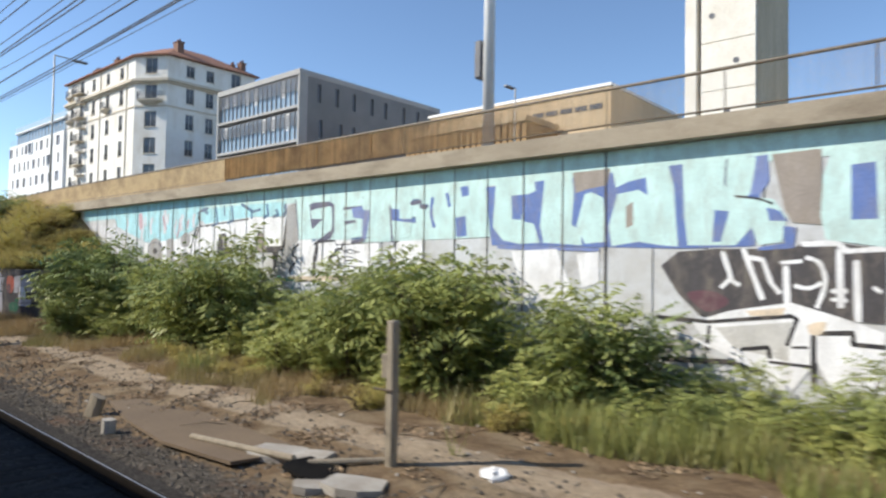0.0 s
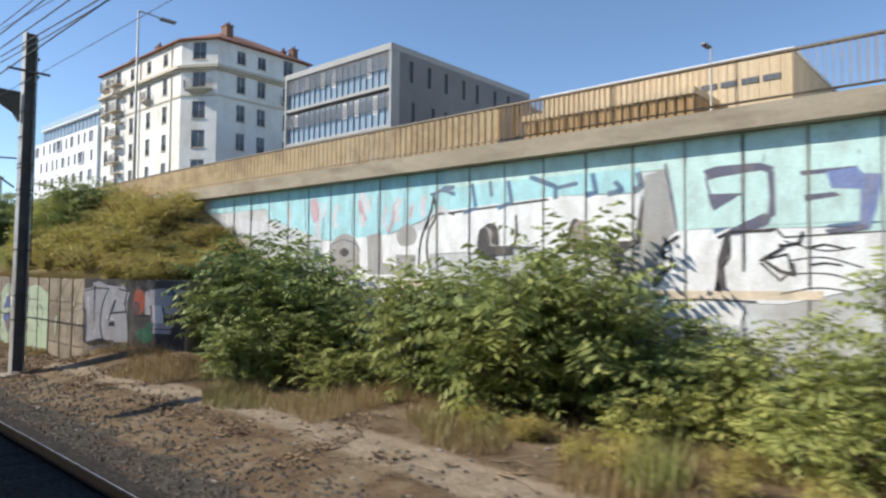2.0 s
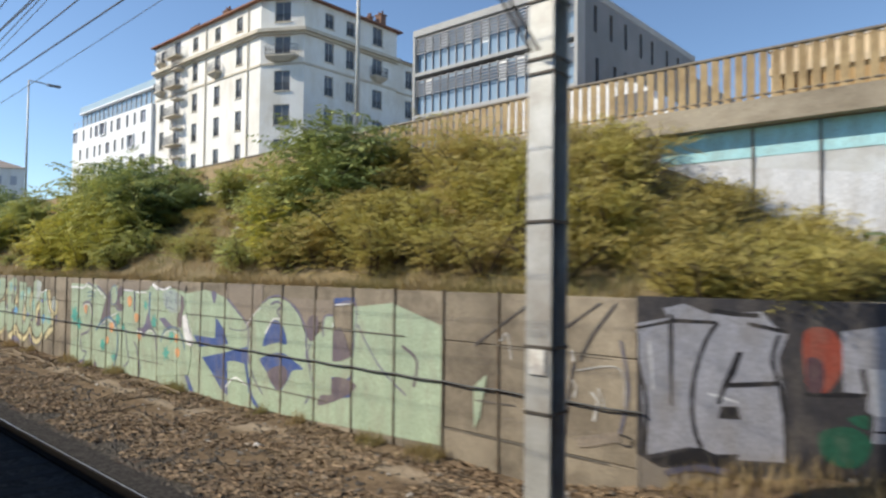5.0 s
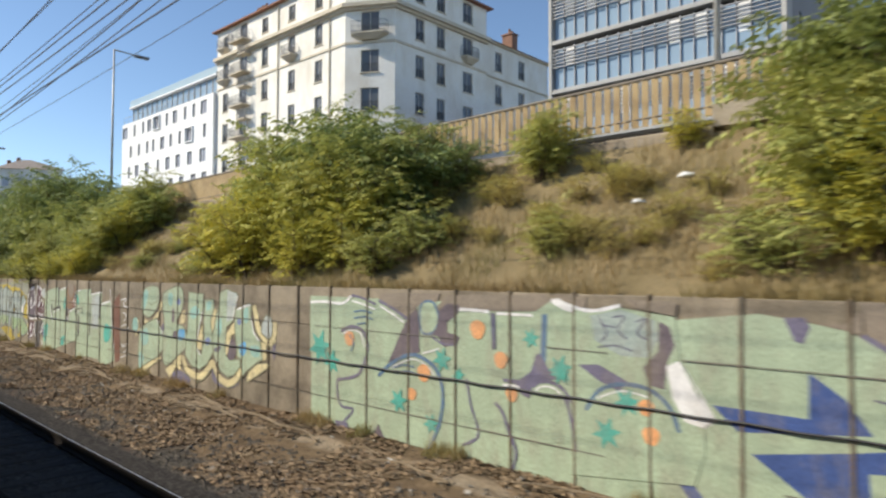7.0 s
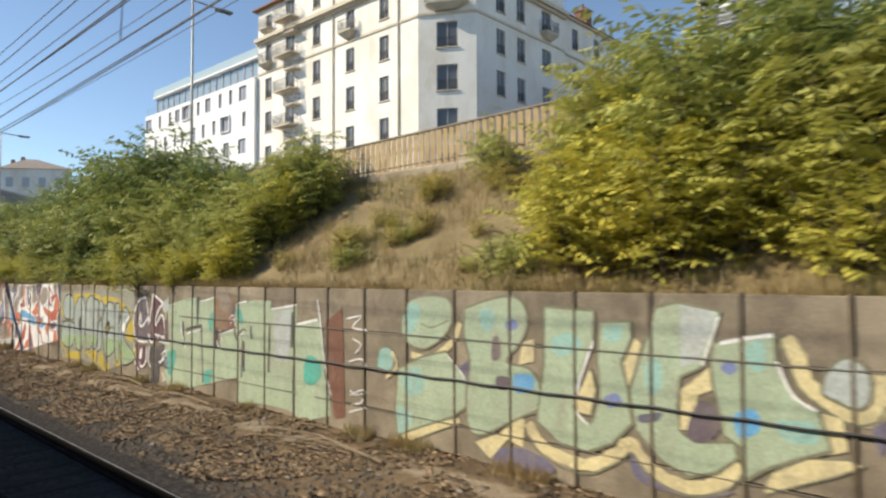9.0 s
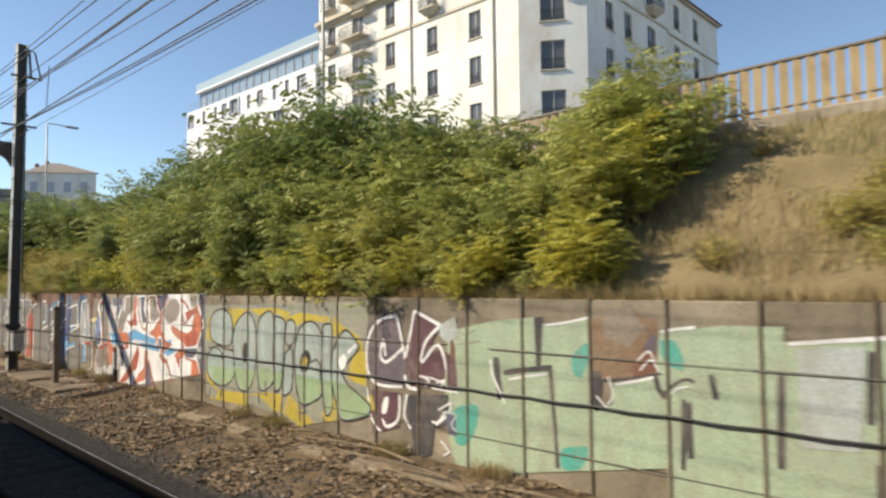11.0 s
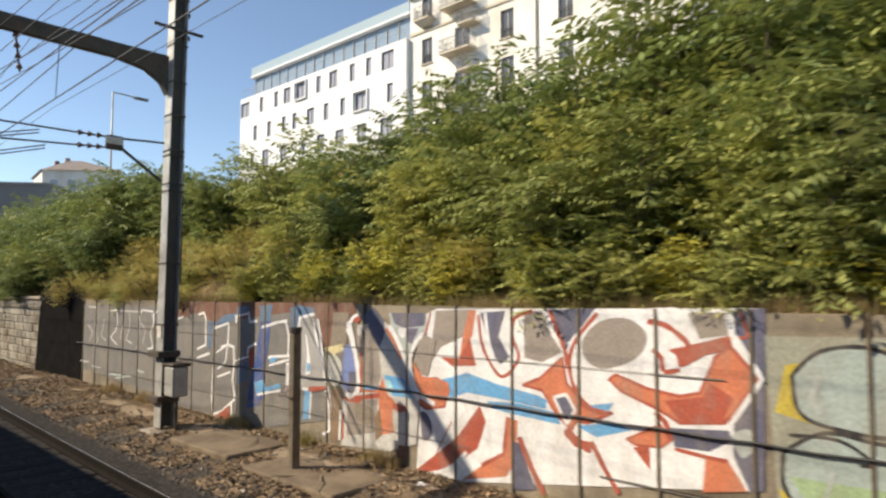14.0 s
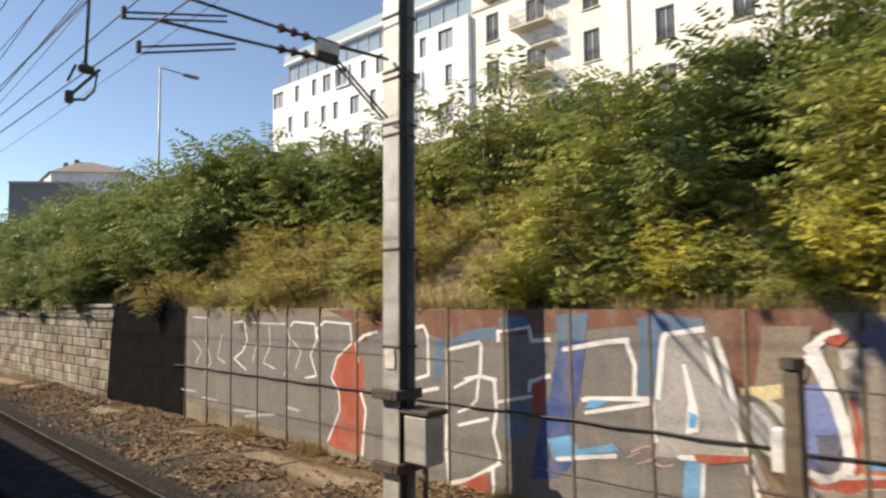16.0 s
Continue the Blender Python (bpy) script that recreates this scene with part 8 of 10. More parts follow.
g = Graffiti("low", "plum and charcoal character shapes outlined in white")
g.blob("dusk", (70.10, 1.88), (69.95, 2.23), (69.32, 2.34), (69.18, 1.89), (69.09, 1.64), (69.16, 1.19), (69.66, 1.18), (70.00, 1.33))
g.shape("plum", (68.91, 2.41), (68.33, 2.20), (68.70, 1.69), (68.36, 1.84), (68.15, 1.40), (68.18, 1.22), (68.96, 1.22), (69.12, 1.64))
g.shape("plum", (69.96, 1.07), (69.23, 1.08), (69.28, 0.53), (69.97, 0.32))
g.shape("charcoal", (69.10, 1.07), (68.18, 1.17), (68.14, 0.72), (69.11, 0.51))
g.curve("white", 0.05, (69.34, 2.33), (69.79, 2.21), (70.06, 1.88), (70.07, 1.39), (69.81, 1.17), (69.20, 1.18))
g.curve("white", 0.05, (69.34, 2.33), (69.23, 2.01), (69.14, 1.64))
g.curve("white", 0.05, (69.15, 1.83), (69.56, 1.56), (69.73, 1.64), (69.66, 1.92), (69.61, 1.65))
g.curve("white", 0.05, (69.12, 1.67), (69.01, 2.03), (68.91, 2.41))
g.line("white", 0.05, (68.91, 2.41), (68.34, 2.20))
g.curve("white", 0.05, (68.34, 2.20), (68.66, 1.93), (68.75, 1.61), (68.38, 1.90), (68.17, 1.40))
g.curve("white", 0.06, (69.15, 1.38), (69.06, 1.20), (68.87, 1.18))
g.curve("white", 0.05, (69.27, 1.05), (69.31, 0.66), (69.58, 0.50), (69.70, 0.61))
g.curve("white", 0.05, (69.09, 1.08), (69.16, 0.75), (69.01, 0.54))
g.blob("white", (69.66, 0.93), (69.54, 0.98), (69.59, 0.73), (69.71, 0.71))
g.curve("white", 0.04, (68.66, 0.75), (68.42, 0.72), (68.24, 0.92))
g.curve("white", 0.04, (70.08, 1.08), (69.97, 0.59), (69.74, 0.40))
g.curve("white", 0.025, (68.83, 1.39), (68.52, 1.38), (68.26, 1.33))
g.blob("rust", (68.13, 1.98), (68.03, 1.82), (68.07, 1.19), (68.13, 1.40))

g.line("white", 0.03, (68.79, 0.70), (68.59, 0.79), (68.69, 0.64), (68.53, 0.62))
g.line("white", 0.03, (68.45, 0.68), (68.21, 0.85))
g.line("white", 0.03, (68.36, 0.46), (68.17, 0.32), (68.29, 0.25))
g.line("white", 0.03, (68.40, 0.91), (68.13, 1.06), (68.20, 0.83))
g.line("white", 0.03, (68.78, 1.40), (68.58, 1.34), (68.68, 1.24))
g.line("white", 0.03, (68.44, 1.32), (68.26, 1.38), (68.35, 1.25))
g.line("white", 0.03, (69.57, 0.05), (69.25, 0.14), (69.04, 0.27), (69.06, 0.04))
g.line("white", 0.03, (68.54, 1.23), (67.99, 1.22))
g.shape("frost", (68.38, 2.19), (68.02, 2.35), (67.98, 2.06), (68.20, 1.94), (68.34, 2.03))
g.shape("plum", (68.23, 1.82), (68.03, 1.69), (67.99, 1.26), (68.21, 1.27))
g.shape("slate", (68.25, 0.93), (68.04, 0.89), (68.02, 0.57), (68.20, 0.58))
g.shape("charcoal", (69.03, 0.94), (68.59, 0.92), (68.50, 0.60), (68.55, 0.22), (68.94, 0.06))
g.curve("frost", 0.03, (68.27, 0.90), (68.04, 0.88), (68.13, 0.73), (68.02, 0.64))
g.curve("frost", 0.03, (68.19, 1.09), (68.00, 1.03))

g = Graffiti("ret", "black and white lettering in the shade of the return wall")
g.shape("charcoal", (6.97, 2.65), (11.72, 2.61), (11.76, 0.05), (8.90, 0.25), (7.26, 0.69), (6.96, 0.82))
g.shape("ghost", (6.98, 2.33), (7.35, 2.40), (7.29, 2.51), (7.53, 2.57), (7.84, 2.45), (8.40, 2.49), (8.52, 2.33), (8.68, 2.23), (8.57, 1.93), (8.63, 1.46), (8.65, 0.66), (8.14, 0.71), (7.71, 0.81), (7.61, 0.89), (7.11, 0.81), (7.04, 1.45))
g.curve("white", 0.03, (7.13, 2.13), (7.17, 1.56))
g.curve("white", 0.03, (7.80, 1.51), (8.13, 1.40))
g.shape("black", (6.98, 2.29), (7.37, 2.38), (7.35, 2.44), (7.40, 2.44), (7.42, 2.39), (7.90, 2.37), (7.90, 2.33), (7.40, 2.34), (6.95, 2.26))
g.line("black", 0.05, (7.79, 2.50), (8.11, 2.45), (8.37, 2.44))
g.line("black", 0.045, (8.25, 2.34), (8.68, 2.24))
g.shape("black", (7.35, 2.36), (7.41, 2.36), (7.40, 1.37), (7.37, 1.38))
g.curve("black", 0.045, (7.91, 2.35), (7.77, 2.11), (7.65, 1.71), (7.62, 1.35), (7.66, 1.04), (7.73, 0.87))
g.curve("black", 0.04, (6.98, 2.21), (6.99, 1.87), (7.09, 1.47), (7.09, 1.05), (7.05, 0.81))
g.shape("black", (8.12, 2.00), (8.19, 2.00), (8.11, 1.74), (8.00, 1.55), (7.94, 1.38), (7.89, 1.38), (7.97, 1.64))
g.shape("black", (8.02, 1.63), (8.57, 1.65), (8.59, 1.59), (8.02, 1.57))
g.shape("black", (7.94, 1.35), (8.13, 1.35), (8.16, 1.19), (7.92, 1.21))
g.curve("black", 0.045, (8.58, 2.21), (8.51, 1.89), (8.59, 1.55), (8.64, 1.13), (8.65, 0.66))
g.shape("black", (7.11, 0.75), (7.71, 0.88), (7.87, 0.79), (8.14, 0.78), (8.10, 0.66), (8.65, 0.66), (8.83, 0.53), (8.14, 0.53), (7.76, 0.70), (7.26, 0.67))
g.curve("slate", 0.07, (7.31, 0.59), (7.67, 0.64), (8.04, 0.57))
g.blob("red", (8.84, 2.23), (9.13, 2.27), (9.26, 1.90), (9.08, 1.50), (8.88, 1.54))
g.blob("plum", (8.87, 1.92), (9.04, 1.86), (9.02, 1.50), (8.89, 1.52))
g.shape("ghost", (9.23, 2.26), (9.80, 2.35), (10.68, 2.28), (10.84, 2.14), (10.45, 2.10), (10.39, 1.41), (9.88, 1.43), (9.92, 1.17), (10.21, 1.15), (10.15, 0.78), (9.52, 0.86), (9.55, 1.20), (9.47, 1.26), (9.48, 1.47), (9.24, 1.51))
g.shape("slateblue", (9.80, 2.30), (10.27, 2.34), (10.31, 2.10), (9.87, 2.12))
g.shape("white", (9.51, 1.79), (9.88, 1.77), (9.88, 1.17), (9.55, 1.20))
g.line("black", 0.045, (8.85, 1.48), (9.48, 1.46), (9.43, 1.79))
g.line("black", 0.05, (9.84, 1.77), (9.91, 1.44), (10.42, 1.42))
g.shape("black", (9.88, 1.39), (10.04, 1.36), (10.07, 1.19), (10.21, 1.15), (9.95, 1.14))
g.line("black", 0.04, (10.23, 2.26), (10.27, 1.91), (10.37, 1.64))
g.line("black", 0.03, (9.55, 1.00), (10.22, 0.93))
g.blob("darkgreen", (8.99, 1.00), (9.31, 1.07), (9.52, 0.86), (9.38, 0.57), (9.06, 0.66))
g.blob("darkgreen", (9.28, 1.17), (9.48, 1.21), (9.47, 1.03))
g.curve("charcoal", 0.05, (10.69, 2.14), (11.43, 2.01))
g.curve("pale", 0.02, (8.99, 0.29), (9.39, 0.17), (9.77, 0.05))
g.line("slate", 0.03, (10.69, 2.09), (11.35, 2.04))


g = Graffiti("high", "pale mint lettering with blue shading across the top of the high wall")
g.shape("palemint", (-4.00, 4.95), (-4.00, 5.46), (24.20, 5.46), (24.20, 4.95))
g.shape("blueviolet", (10.92, 4.92), (6.16, 5.04), (4.69, 5.07), (4.64, 4.35), (4.73, 3.41), (6.03, 3.38), (10.72, 3.50))
g.shape("palemint", (10.62, 5.01), (9.53, 5.06), (9.48, 4.74), (9.76, 4.65), (9.81, 4.05), (9.52, 3.98), (9.36, 3.54), (9.90, 3.52), (10.39, 3.61), (10.70, 3.94))
g.shape("blueviolet", (10.16, 4.67), (9.48, 4.68), (9.48, 4.45), (9.79, 4.42), (9.88, 4.08), (10.12, 4.11))
g.shape("palemint", (9.23, 5.04), (8.54, 5.07), (8.48, 4.59), (8.53, 3.93), (8.30, 3.79), (8.27, 3.47), (9.25, 3.54), (9.35, 3.93))
g.shape("palemint", (8.22, 4.58), (8.06, 4.62), (7.77, 4.48), (7.68, 3.54), (8.19, 3.50), (8.41, 3.90))
g.shape("warmgrey", (8.51, 5.08), (7.61, 5.09), (7.68, 4.74), (8.08, 4.70), (8.45, 4.62))
g.shape("palemint", (7.58, 5.10), (6.36, 5.08), (6.24, 4.62), (6.15, 3.42), (6.51, 3.45), (6.97, 3.53), (7.57, 3.44), (7.64, 3.87), (7.45, 4.51))
g.shape("blueviolet", (7.20, 4.78), (6.82, 4.84), (6.78, 4.47), (6.98, 4.60), (7.69, 4.50), (7.69, 4.60))
g.shape("warmgrey", (7.25, 4.26), (7.10, 4.36), (7.09, 3.88), (7.24, 3.81))
g.shape("palemint", (6.07, 5.10), (4.71, 5.06), (4.72, 4.53), (4.86, 4.33), (4.42, 4.26), (4.19, 3.93), (4.27, 3.48), (4.67, 3.43), (4.78, 3.76), (5.06, 3.43), (5.96, 3.44), (6.03, 4.04))
g.shape("blueviolet", (5.45, 4.11), (5.18, 4.07), (5.33, 3.50), (5.49, 3.50))
g.line("slate", 0.03, (5.23, 5.06), (5.26, 4.55))
g.shape("violet", (4.69, 5.06), (4.51, 5.08), (4.48, 4.59), (4.64, 4.36), (4.81, 4.37))
g.shape("blueviolet", (4.53, 4.12), (4.30, 4.04), (4.18, 3.85), (4.48, 3.87))
g.shape("blueviolet", (4.25, 3.77), (4.03, 3.73), (4.08, 3.37), (4.67, 3.33), (4.67, 3.39), (4.23, 3.46))
g.shape("warmgrey", (4.44, 5.07), (3.64, 5.09), (3.64, 3.77), (4.10, 3.82), (4.23, 4.07))
g.shape("palemint", (3.62, 4.63), (3.50, 5.00), (2.71, 5.05), (2.71, 3.37), (3.58, 3.51), (3.66, 3.94))
g.shape("blueviolet", (3.20, 4.77), (2.85, 4.79), (2.82, 3.84), (3.20, 3.84))
g.shape("palemint", (15.45, 4.97), (10.93, 5.03), (10.76, 3.70), (15.40, 3.63))
g.shape("blueviolet", (14.27, 4.62), (13.94, 4.65), (13.77, 3.85), (14.20, 3.83))
g.shape("warmgrey", (13.41, 4.88), (12.63, 4.91), (12.59, 4.71), (13.30, 4.64))
g.curve("blueviolet", 0.09, (13.29, 4.33), (12.62, 4.36))
g.shape("blueviolet", (11.73, 4.99), (11.46, 5.00), (11.45, 4.76), (11.67, 4.73))
g.shape("blueviolet", (11.88, 4.21), (11.55, 4.25), (11.50, 3.74), (11.84, 3.72))
g.curve("violet", 0.08, (10.55, 3.45), (7.86, 3.37))
g.curve("black", 0.04, (5.08, 4.35), (4.68, 4.28), (4.42, 4.17))
g.shape("palemint", (18.62, 5.06), (14.28, 4.90), (11.97, 4.96), (11.98, 3.86), (13.01, 3.77), (13.90, 3.75), (16.14, 3.73), (18.32, 3.78), (18.47, 4.31))
g.curve("slate", 0.05, (18.59, 5.06), (18.47, 4.44), (18.36, 3.78))
g.line("slateblue", 0.1, (17.85, 4.80), (16.69, 4.80), (16.69, 4.10), (17.68, 3.72))
g.line("slateblue", 0.1, (17.78, 4.79), (17.75, 4.33))
g.shape("slateblue", (17.78, 4.40), (17.20, 4.40), (17.68, 4.21))
g.shape("slateblue", (17.40, 3.77), (17.20, 3.88), (16.69, 4.12), (16.75, 3.96), (17.14, 3.74))
g.line("slateblue", 0.08, (16.25, 4.70), (15.72, 4.69))
g.line("slateblue", 0.09, (16.25, 4.28), (15.78, 4.27))
g.shape("blueviolet", (15.78, 4.72), (15.38, 4.63), (15.06, 4.64), (15.28, 3.81), (15.35, 3.81), (15.37, 4.36), (15.78, 4.44))
g.line("blueviolet", 0.05, (15.09, 4.64), (15.02, 4.82))
g.shape("slateblue", (14.29, 4.59), (13.88, 4.56), (13.85, 4.35), (13.26, 4.29), (13.26, 4.17), (13.85, 4.23), (14.19, 4.28))
g.line("slateblue", 0.07, (14.19, 4.58), (14.08, 3.76))
g.line("slateblue", 0.1, (13.44, 4.72), (13.13, 4.71))
g.line("slateblue", 0.08, (13.13, 4.59), (12.81, 4.56))
g.curve("blueviolet", 0.1, (12.66, 4.79), (12.71, 4.36), (12.59, 3.98))
g.curve("blueviolet", 0.1, (12.18, 4.87), (12.07, 4.50))
g.line("slate", 0.02, (16.81, 5.04), (16.81, 3.75))
g.line("slate", 0.02, (15.38, 4.96), (15.35, 3.81))
g.line("slate", 0.02, (13.94, 4.92), (13.95, 3.81))
g.line("slateblue", 0.05, (15.84, 3.74), (15.01, 3.80))

g = Graffiti("high", "white and black lettering on the middle of the high wall")
g.shape("blush", (30.60, 2.40), (30.60, 4.30), (35.60, 5.00), (35.60, 2.40))
g.shape("cyan", (24.25, 4.95), (24.25, 5.46), (35.60, 5.46), (35.60, 4.95))
g.shape("white", (18.47, 3.78), (14.69, 3.68), (14.64, 3.26), (15.34, 2.72), (16.50, 2.42), (18.84, 2.41), (18.61, 3.05), (18.54, 3.56))
g.shape("peach", (18.84, 2.60), (15.90, 2.66), (15.90, 2.51), (18.84, 2.44))
g.shape("white", (18.84, 2.41), (17.14, 2.46), (17.40, 1.02), (18.83, 1.14))
g.shape("white", (14.20, 3.46), (13.86, 3.67), (13.01, 3.77), (13.02, 2.95), (13.91, 2.75), (14.24, 3.15))
g.curve("black", 0.035, (18.84, 2.67), (18.61, 2.92), (18.69, 3.24), (18.47, 3.43), (18.62, 3.62), (18.32, 3.78))
g.line("black", 0.035, (17.47, 3.65), (16.62, 3.72), (16.50, 3.57), (14.59, 3.65), (14.54, 3.36))
g.line("black", 0.045, (17.40, 3.59), (17.40, 3.23), (17.61, 2.93), (17.65, 2.62))
g.line("black", 0.04, (16.90, 3.17), (16.44, 3.28), (16.38, 2.99), (16.56, 2.82), (16.88, 3.14))
g.curve("black", 0.025, (16.50, 3.51), (15.90, 3.33), (15.44, 3.38))
g.curve("black", 0.025, (16.44, 3.16), (15.90, 3.22), (15.34, 3.05))
g.curve("black", 0.025, (16.38, 2.94), (15.79, 2.94), (15.23, 2.73))
g.curve("black", 0.025, (16.56, 2.59), (16.02, 2.71), (15.56, 2.67))
g.curve("black", 0.04, (14.29, 3.46), (14.10, 3.50), (13.86, 3.67), (13.18, 3.72))
g.shape("black", (14.29, 3.25), (14.10, 3.20), (14.05, 3.00), (14.20, 2.85))
g.shape("white", (24.76, 4.43), (21.05, 4.60), (19.08, 4.50), (19.23, 3.54), (21.03, 3.47), (24.86, 3.38))
g.curve("charcoal", 0.05, (24.98, 3.21), (25.00, 3.87), (24.52, 4.42), (23.93, 4.34))
g.line("charcoal", 0.05, (24.52, 4.37), (21.23, 4.54))
g.line("charcoal", 0.09, (19.00, 4.45), (19.16, 3.54), (21.03, 3.50))
g.line("charcoal", 0.08, (19.56, 3.45), (19.72, 2.78))
g.blob("charcoal", (23.07, 3.66), (22.99, 4.04), (22.65, 4.02), (22.56, 3.57), (22.70, 3.27), (23.02, 3.28))
g.line("charcoal", 0.06, (23.03, 3.51), (21.60, 3.48))
g.blob("charcoal", (20.76, 3.75), (20.59, 4.09), (20.32, 3.87), (20.40, 3.46), (20.67, 3.47))
g.shape("concretegrey", (19.01, 4.86), (18.62, 4.96), (18.32, 3.78), (18.62, 3.56), (18.69, 3.05), (19.31, 2.59), (19.47, 3.05), (19.08, 3.57))
g.shape("cyan", (26.18, 5.01), (22.21, 5.04), (19.09, 5.03), (19.16, 4.55), (21.05, 4.60), (24.76, 4.43), (25.90, 4.23))
g.line("slateblue", 0.1, (24.77, 5.03), (23.94, 5.02))
g.line("slateblue", 0.09, (23.38, 5.06), (23.26, 4.46), (23.66, 4.37))
g.line("slateblue", 0.08, (22.84, 5.09), (22.79, 4.71))
g.line("slateblue", 0.1, (22.32, 5.05), (22.21, 4.53), (22.62, 4.43))
g.line("slateblue", 0.1, (21.72, 5.08), (21.05, 4.81), (21.05, 4.53))
g.line("slateblue", 0.08, (21.05, 4.77), (20.50, 4.84))
g.line("slateblue", 0.11, (20.16, 5.02), (20.07, 4.61), (20.33, 4.56))
g.line("slateblue", 0.1, (19.65, 4.81), (19.48, 4.61), (19.81, 4.55))
g.line("slateblue", 0.1, (19.16, 4.94), (19.08, 4.67), (19.24, 4.59))
g.curve("teal", 0.05, (19.47, 2.59), (18.92, 2.47), (18.54, 2.42), (18.84, 1.90), (18.61, 1.41))
g.shape("charcoal", (18.24, 1.99), (17.67, 1.96), (17.74, 1.77), (18.24, 1.78))
g.shape("cyan", (32.18, 5.12), (27.70, 5.24), (24.31, 5.16), (24.45, 4.49), (25.06, 4.24), (26.92, 3.78), (28.90, 3.84), (31.76, 4.59))
g.shape("white", (29.12, 3.80), (24.75, 4.00), (24.74, 1.23), (28.85, 0.59))
g.blob("concretegrey", (28.74, 3.06), (28.67, 3.73), (28.08, 4.00), (27.52, 3.76), (27.44, 3.06), (27.82, 2.72), (28.57, 2.77))
g.blob("charcoal", (28.31, 3.47), (28.07, 3.60), (27.87, 3.46), (28.07, 3.34))
g.shape("concretegrey", (27.13, 3.91), (26.55, 4.00), (26.47, 3.17), (26.03, 3.06), (26.03, 2.85), (27.04, 2.84))
g.blob("concretegrey", (25.95, 3.93), (25.57, 4.19), (25.22, 3.95), (25.30, 3.66), (25.79, 3.62))
g.shape("concretegrey", (25.97, 3.38), (25.25, 3.37), (25.24, 2.75), (25.89, 2.74))
g.curve("black", 0.04, (28.38, 2.53), (27.66, 2.42), (27.50, 1.92))
g.curve("black", 0.04, (27.35, 1.92), (27.27, 2.26), (26.89, 2.38), (26.67, 2.06), (26.88, 1.60))
g.curve("black", 0.04, (26.67, 2.17), (26.32, 2.51), (25.82, 2.47), (25.89, 1.99), (26.45, 1.85), (26.73, 1.61))
g.curve("black", 0.03, (26.63, 1.82), (26.19, 1.77), (25.69, 1.93))
g.shape("peach", (25.86, 2.72), (24.90, 2.73), (24.89, 1.97), (25.69, 1.93))
g.curve("blush", 0.14, (30.84, 4.93), (30.70, 4.67), (30.80, 4.38))
g.curve("blush", 0.2, (29.44, 5.00), (29.21, 4.63), (29.34, 4.19), (29.27, 3.93))
g.curve("blush", 0.12, (29.04, 4.97), (28.96, 4.53))
g.curve("blush", 0.18, (28.39, 4.86), (28.54, 4.52), (28.45, 4.17))
g.curve("blush", 0.22, (27.38, 5.13), (27.19, 4.76), (27.33, 4.42), (27.25, 4.17))
g.curve("blush", 0.1, (26.98, 5.00), (27.04, 4.54))
g.curve("blush", 0.14, (26.31, 4.68), (26.44, 4.38), (26.39, 4.08))
g.curve("blush", 0.22, (25.82, 4.88), (25.98, 4.57), (25.89, 4.25))
g.curve("blush", 0.12, (25.35, 4.71), (25.44, 4.31))
g.curve("blush", 0.2, (24.92, 4.88), (25.01, 4.61), (24.95, 4.34))
g.curve("blush", 0.14, (24.62, 4.41), (24.36, 4.51), (24.15, 4.38))
g.curve("pink", 0.05, (29.60, 4.86), (29.50, 4.57))
g.curve("pink", 0.06, (27.51, 4.93), (27.41, 4.56))
g.curve("pink", 0.05, (26.06, 4.77), (26.12, 4.49))
g.line("slate", 0.022, (29.98, 5.26), (29.89, 4.15))
g.line("slate", 0.022, (29.04, 4.56), (29.11, 3.52))
g.line("slate", 0.022, (27.72, 5.07), (27.76, 3.96))
g.line("slate", 0.022, (26.71, 5.08), (26.67, 3.82))
g.line("slate", 0.022, (25.66, 5.06), (25.66, 4.19))
g.curve("charcoal", 0.07, (24.73, 3.02), (24.85, 3.44), (24.79, 3.95), (24.54, 4.35), (24.60, 4.76), (24.72, 4.93))
g.curve("slateblue", 0.09, (24.68, 4.85), (24.35, 4.98), (23.92, 4.84))
g.curve("slate", 0.03, (28.73, 3.66), (28.21, 3.83), (27.65, 3.72), (27.38, 3.50))
g.curve("concretegrey", 0.05, (27.12, 3.03), (26.49, 2.91), (25.79, 2.92), (25.02, 2.81))

g = Graffiti("high", "white letters on charcoal and a white figure shape low on the high wall")
g.shape("charcoal", (6.15, 3.32), (5.39, 3.37), (4.12, 3.36), (3.85, 3.51), (2.71, 3.35), (2.72, 2.11), (4.12, 2.17), (5.70, 2.07), (6.14, 2.49), (6.49, 3.04))
g.blob("plum", (5.97, 2.50), (5.49, 2.57), (5.18, 2.37), (5.59, 2.17))
g.line("white", 0.09, (5.30, 3.32), (5.18, 2.95), (5.13, 2.74))
g.line("white", 0.07, (5.33, 2.63), (5.18, 2.79), (4.98, 2.69))
g.line("white", 0.09, (4.93, 3.37), (4.78, 2.95), (4.59, 2.44))
g.line("white", 0.08, (4.83, 3.21), (4.59, 3.16), (4.45, 2.75), (4.30, 2.56))
g.line("white", 0.06, (4.30, 3.11), (3.94, 3.14))
g.line("white", 0.1, (4.21, 3.06), (4.18, 2.26))
g.curve("white", 0.07, (3.90, 3.21), (3.68, 3.11), (3.59, 2.77), (3.72, 2.33))
g.curve("white", 0.07, (4.08, 2.71), (3.85, 2.67), (3.64, 2.77))
g.line("white", 0.09, (3.96, 3.44), (3.42, 3.45), (3.26, 3.31), (2.71, 3.35))
g.line("white", 0.1, (3.38, 3.35), (3.36, 2.35))
g.line("white", 0.1, (3.13, 3.16), (3.11, 2.13))
g.line("white", 0.07, (3.51, 2.63), (3.26, 2.64))
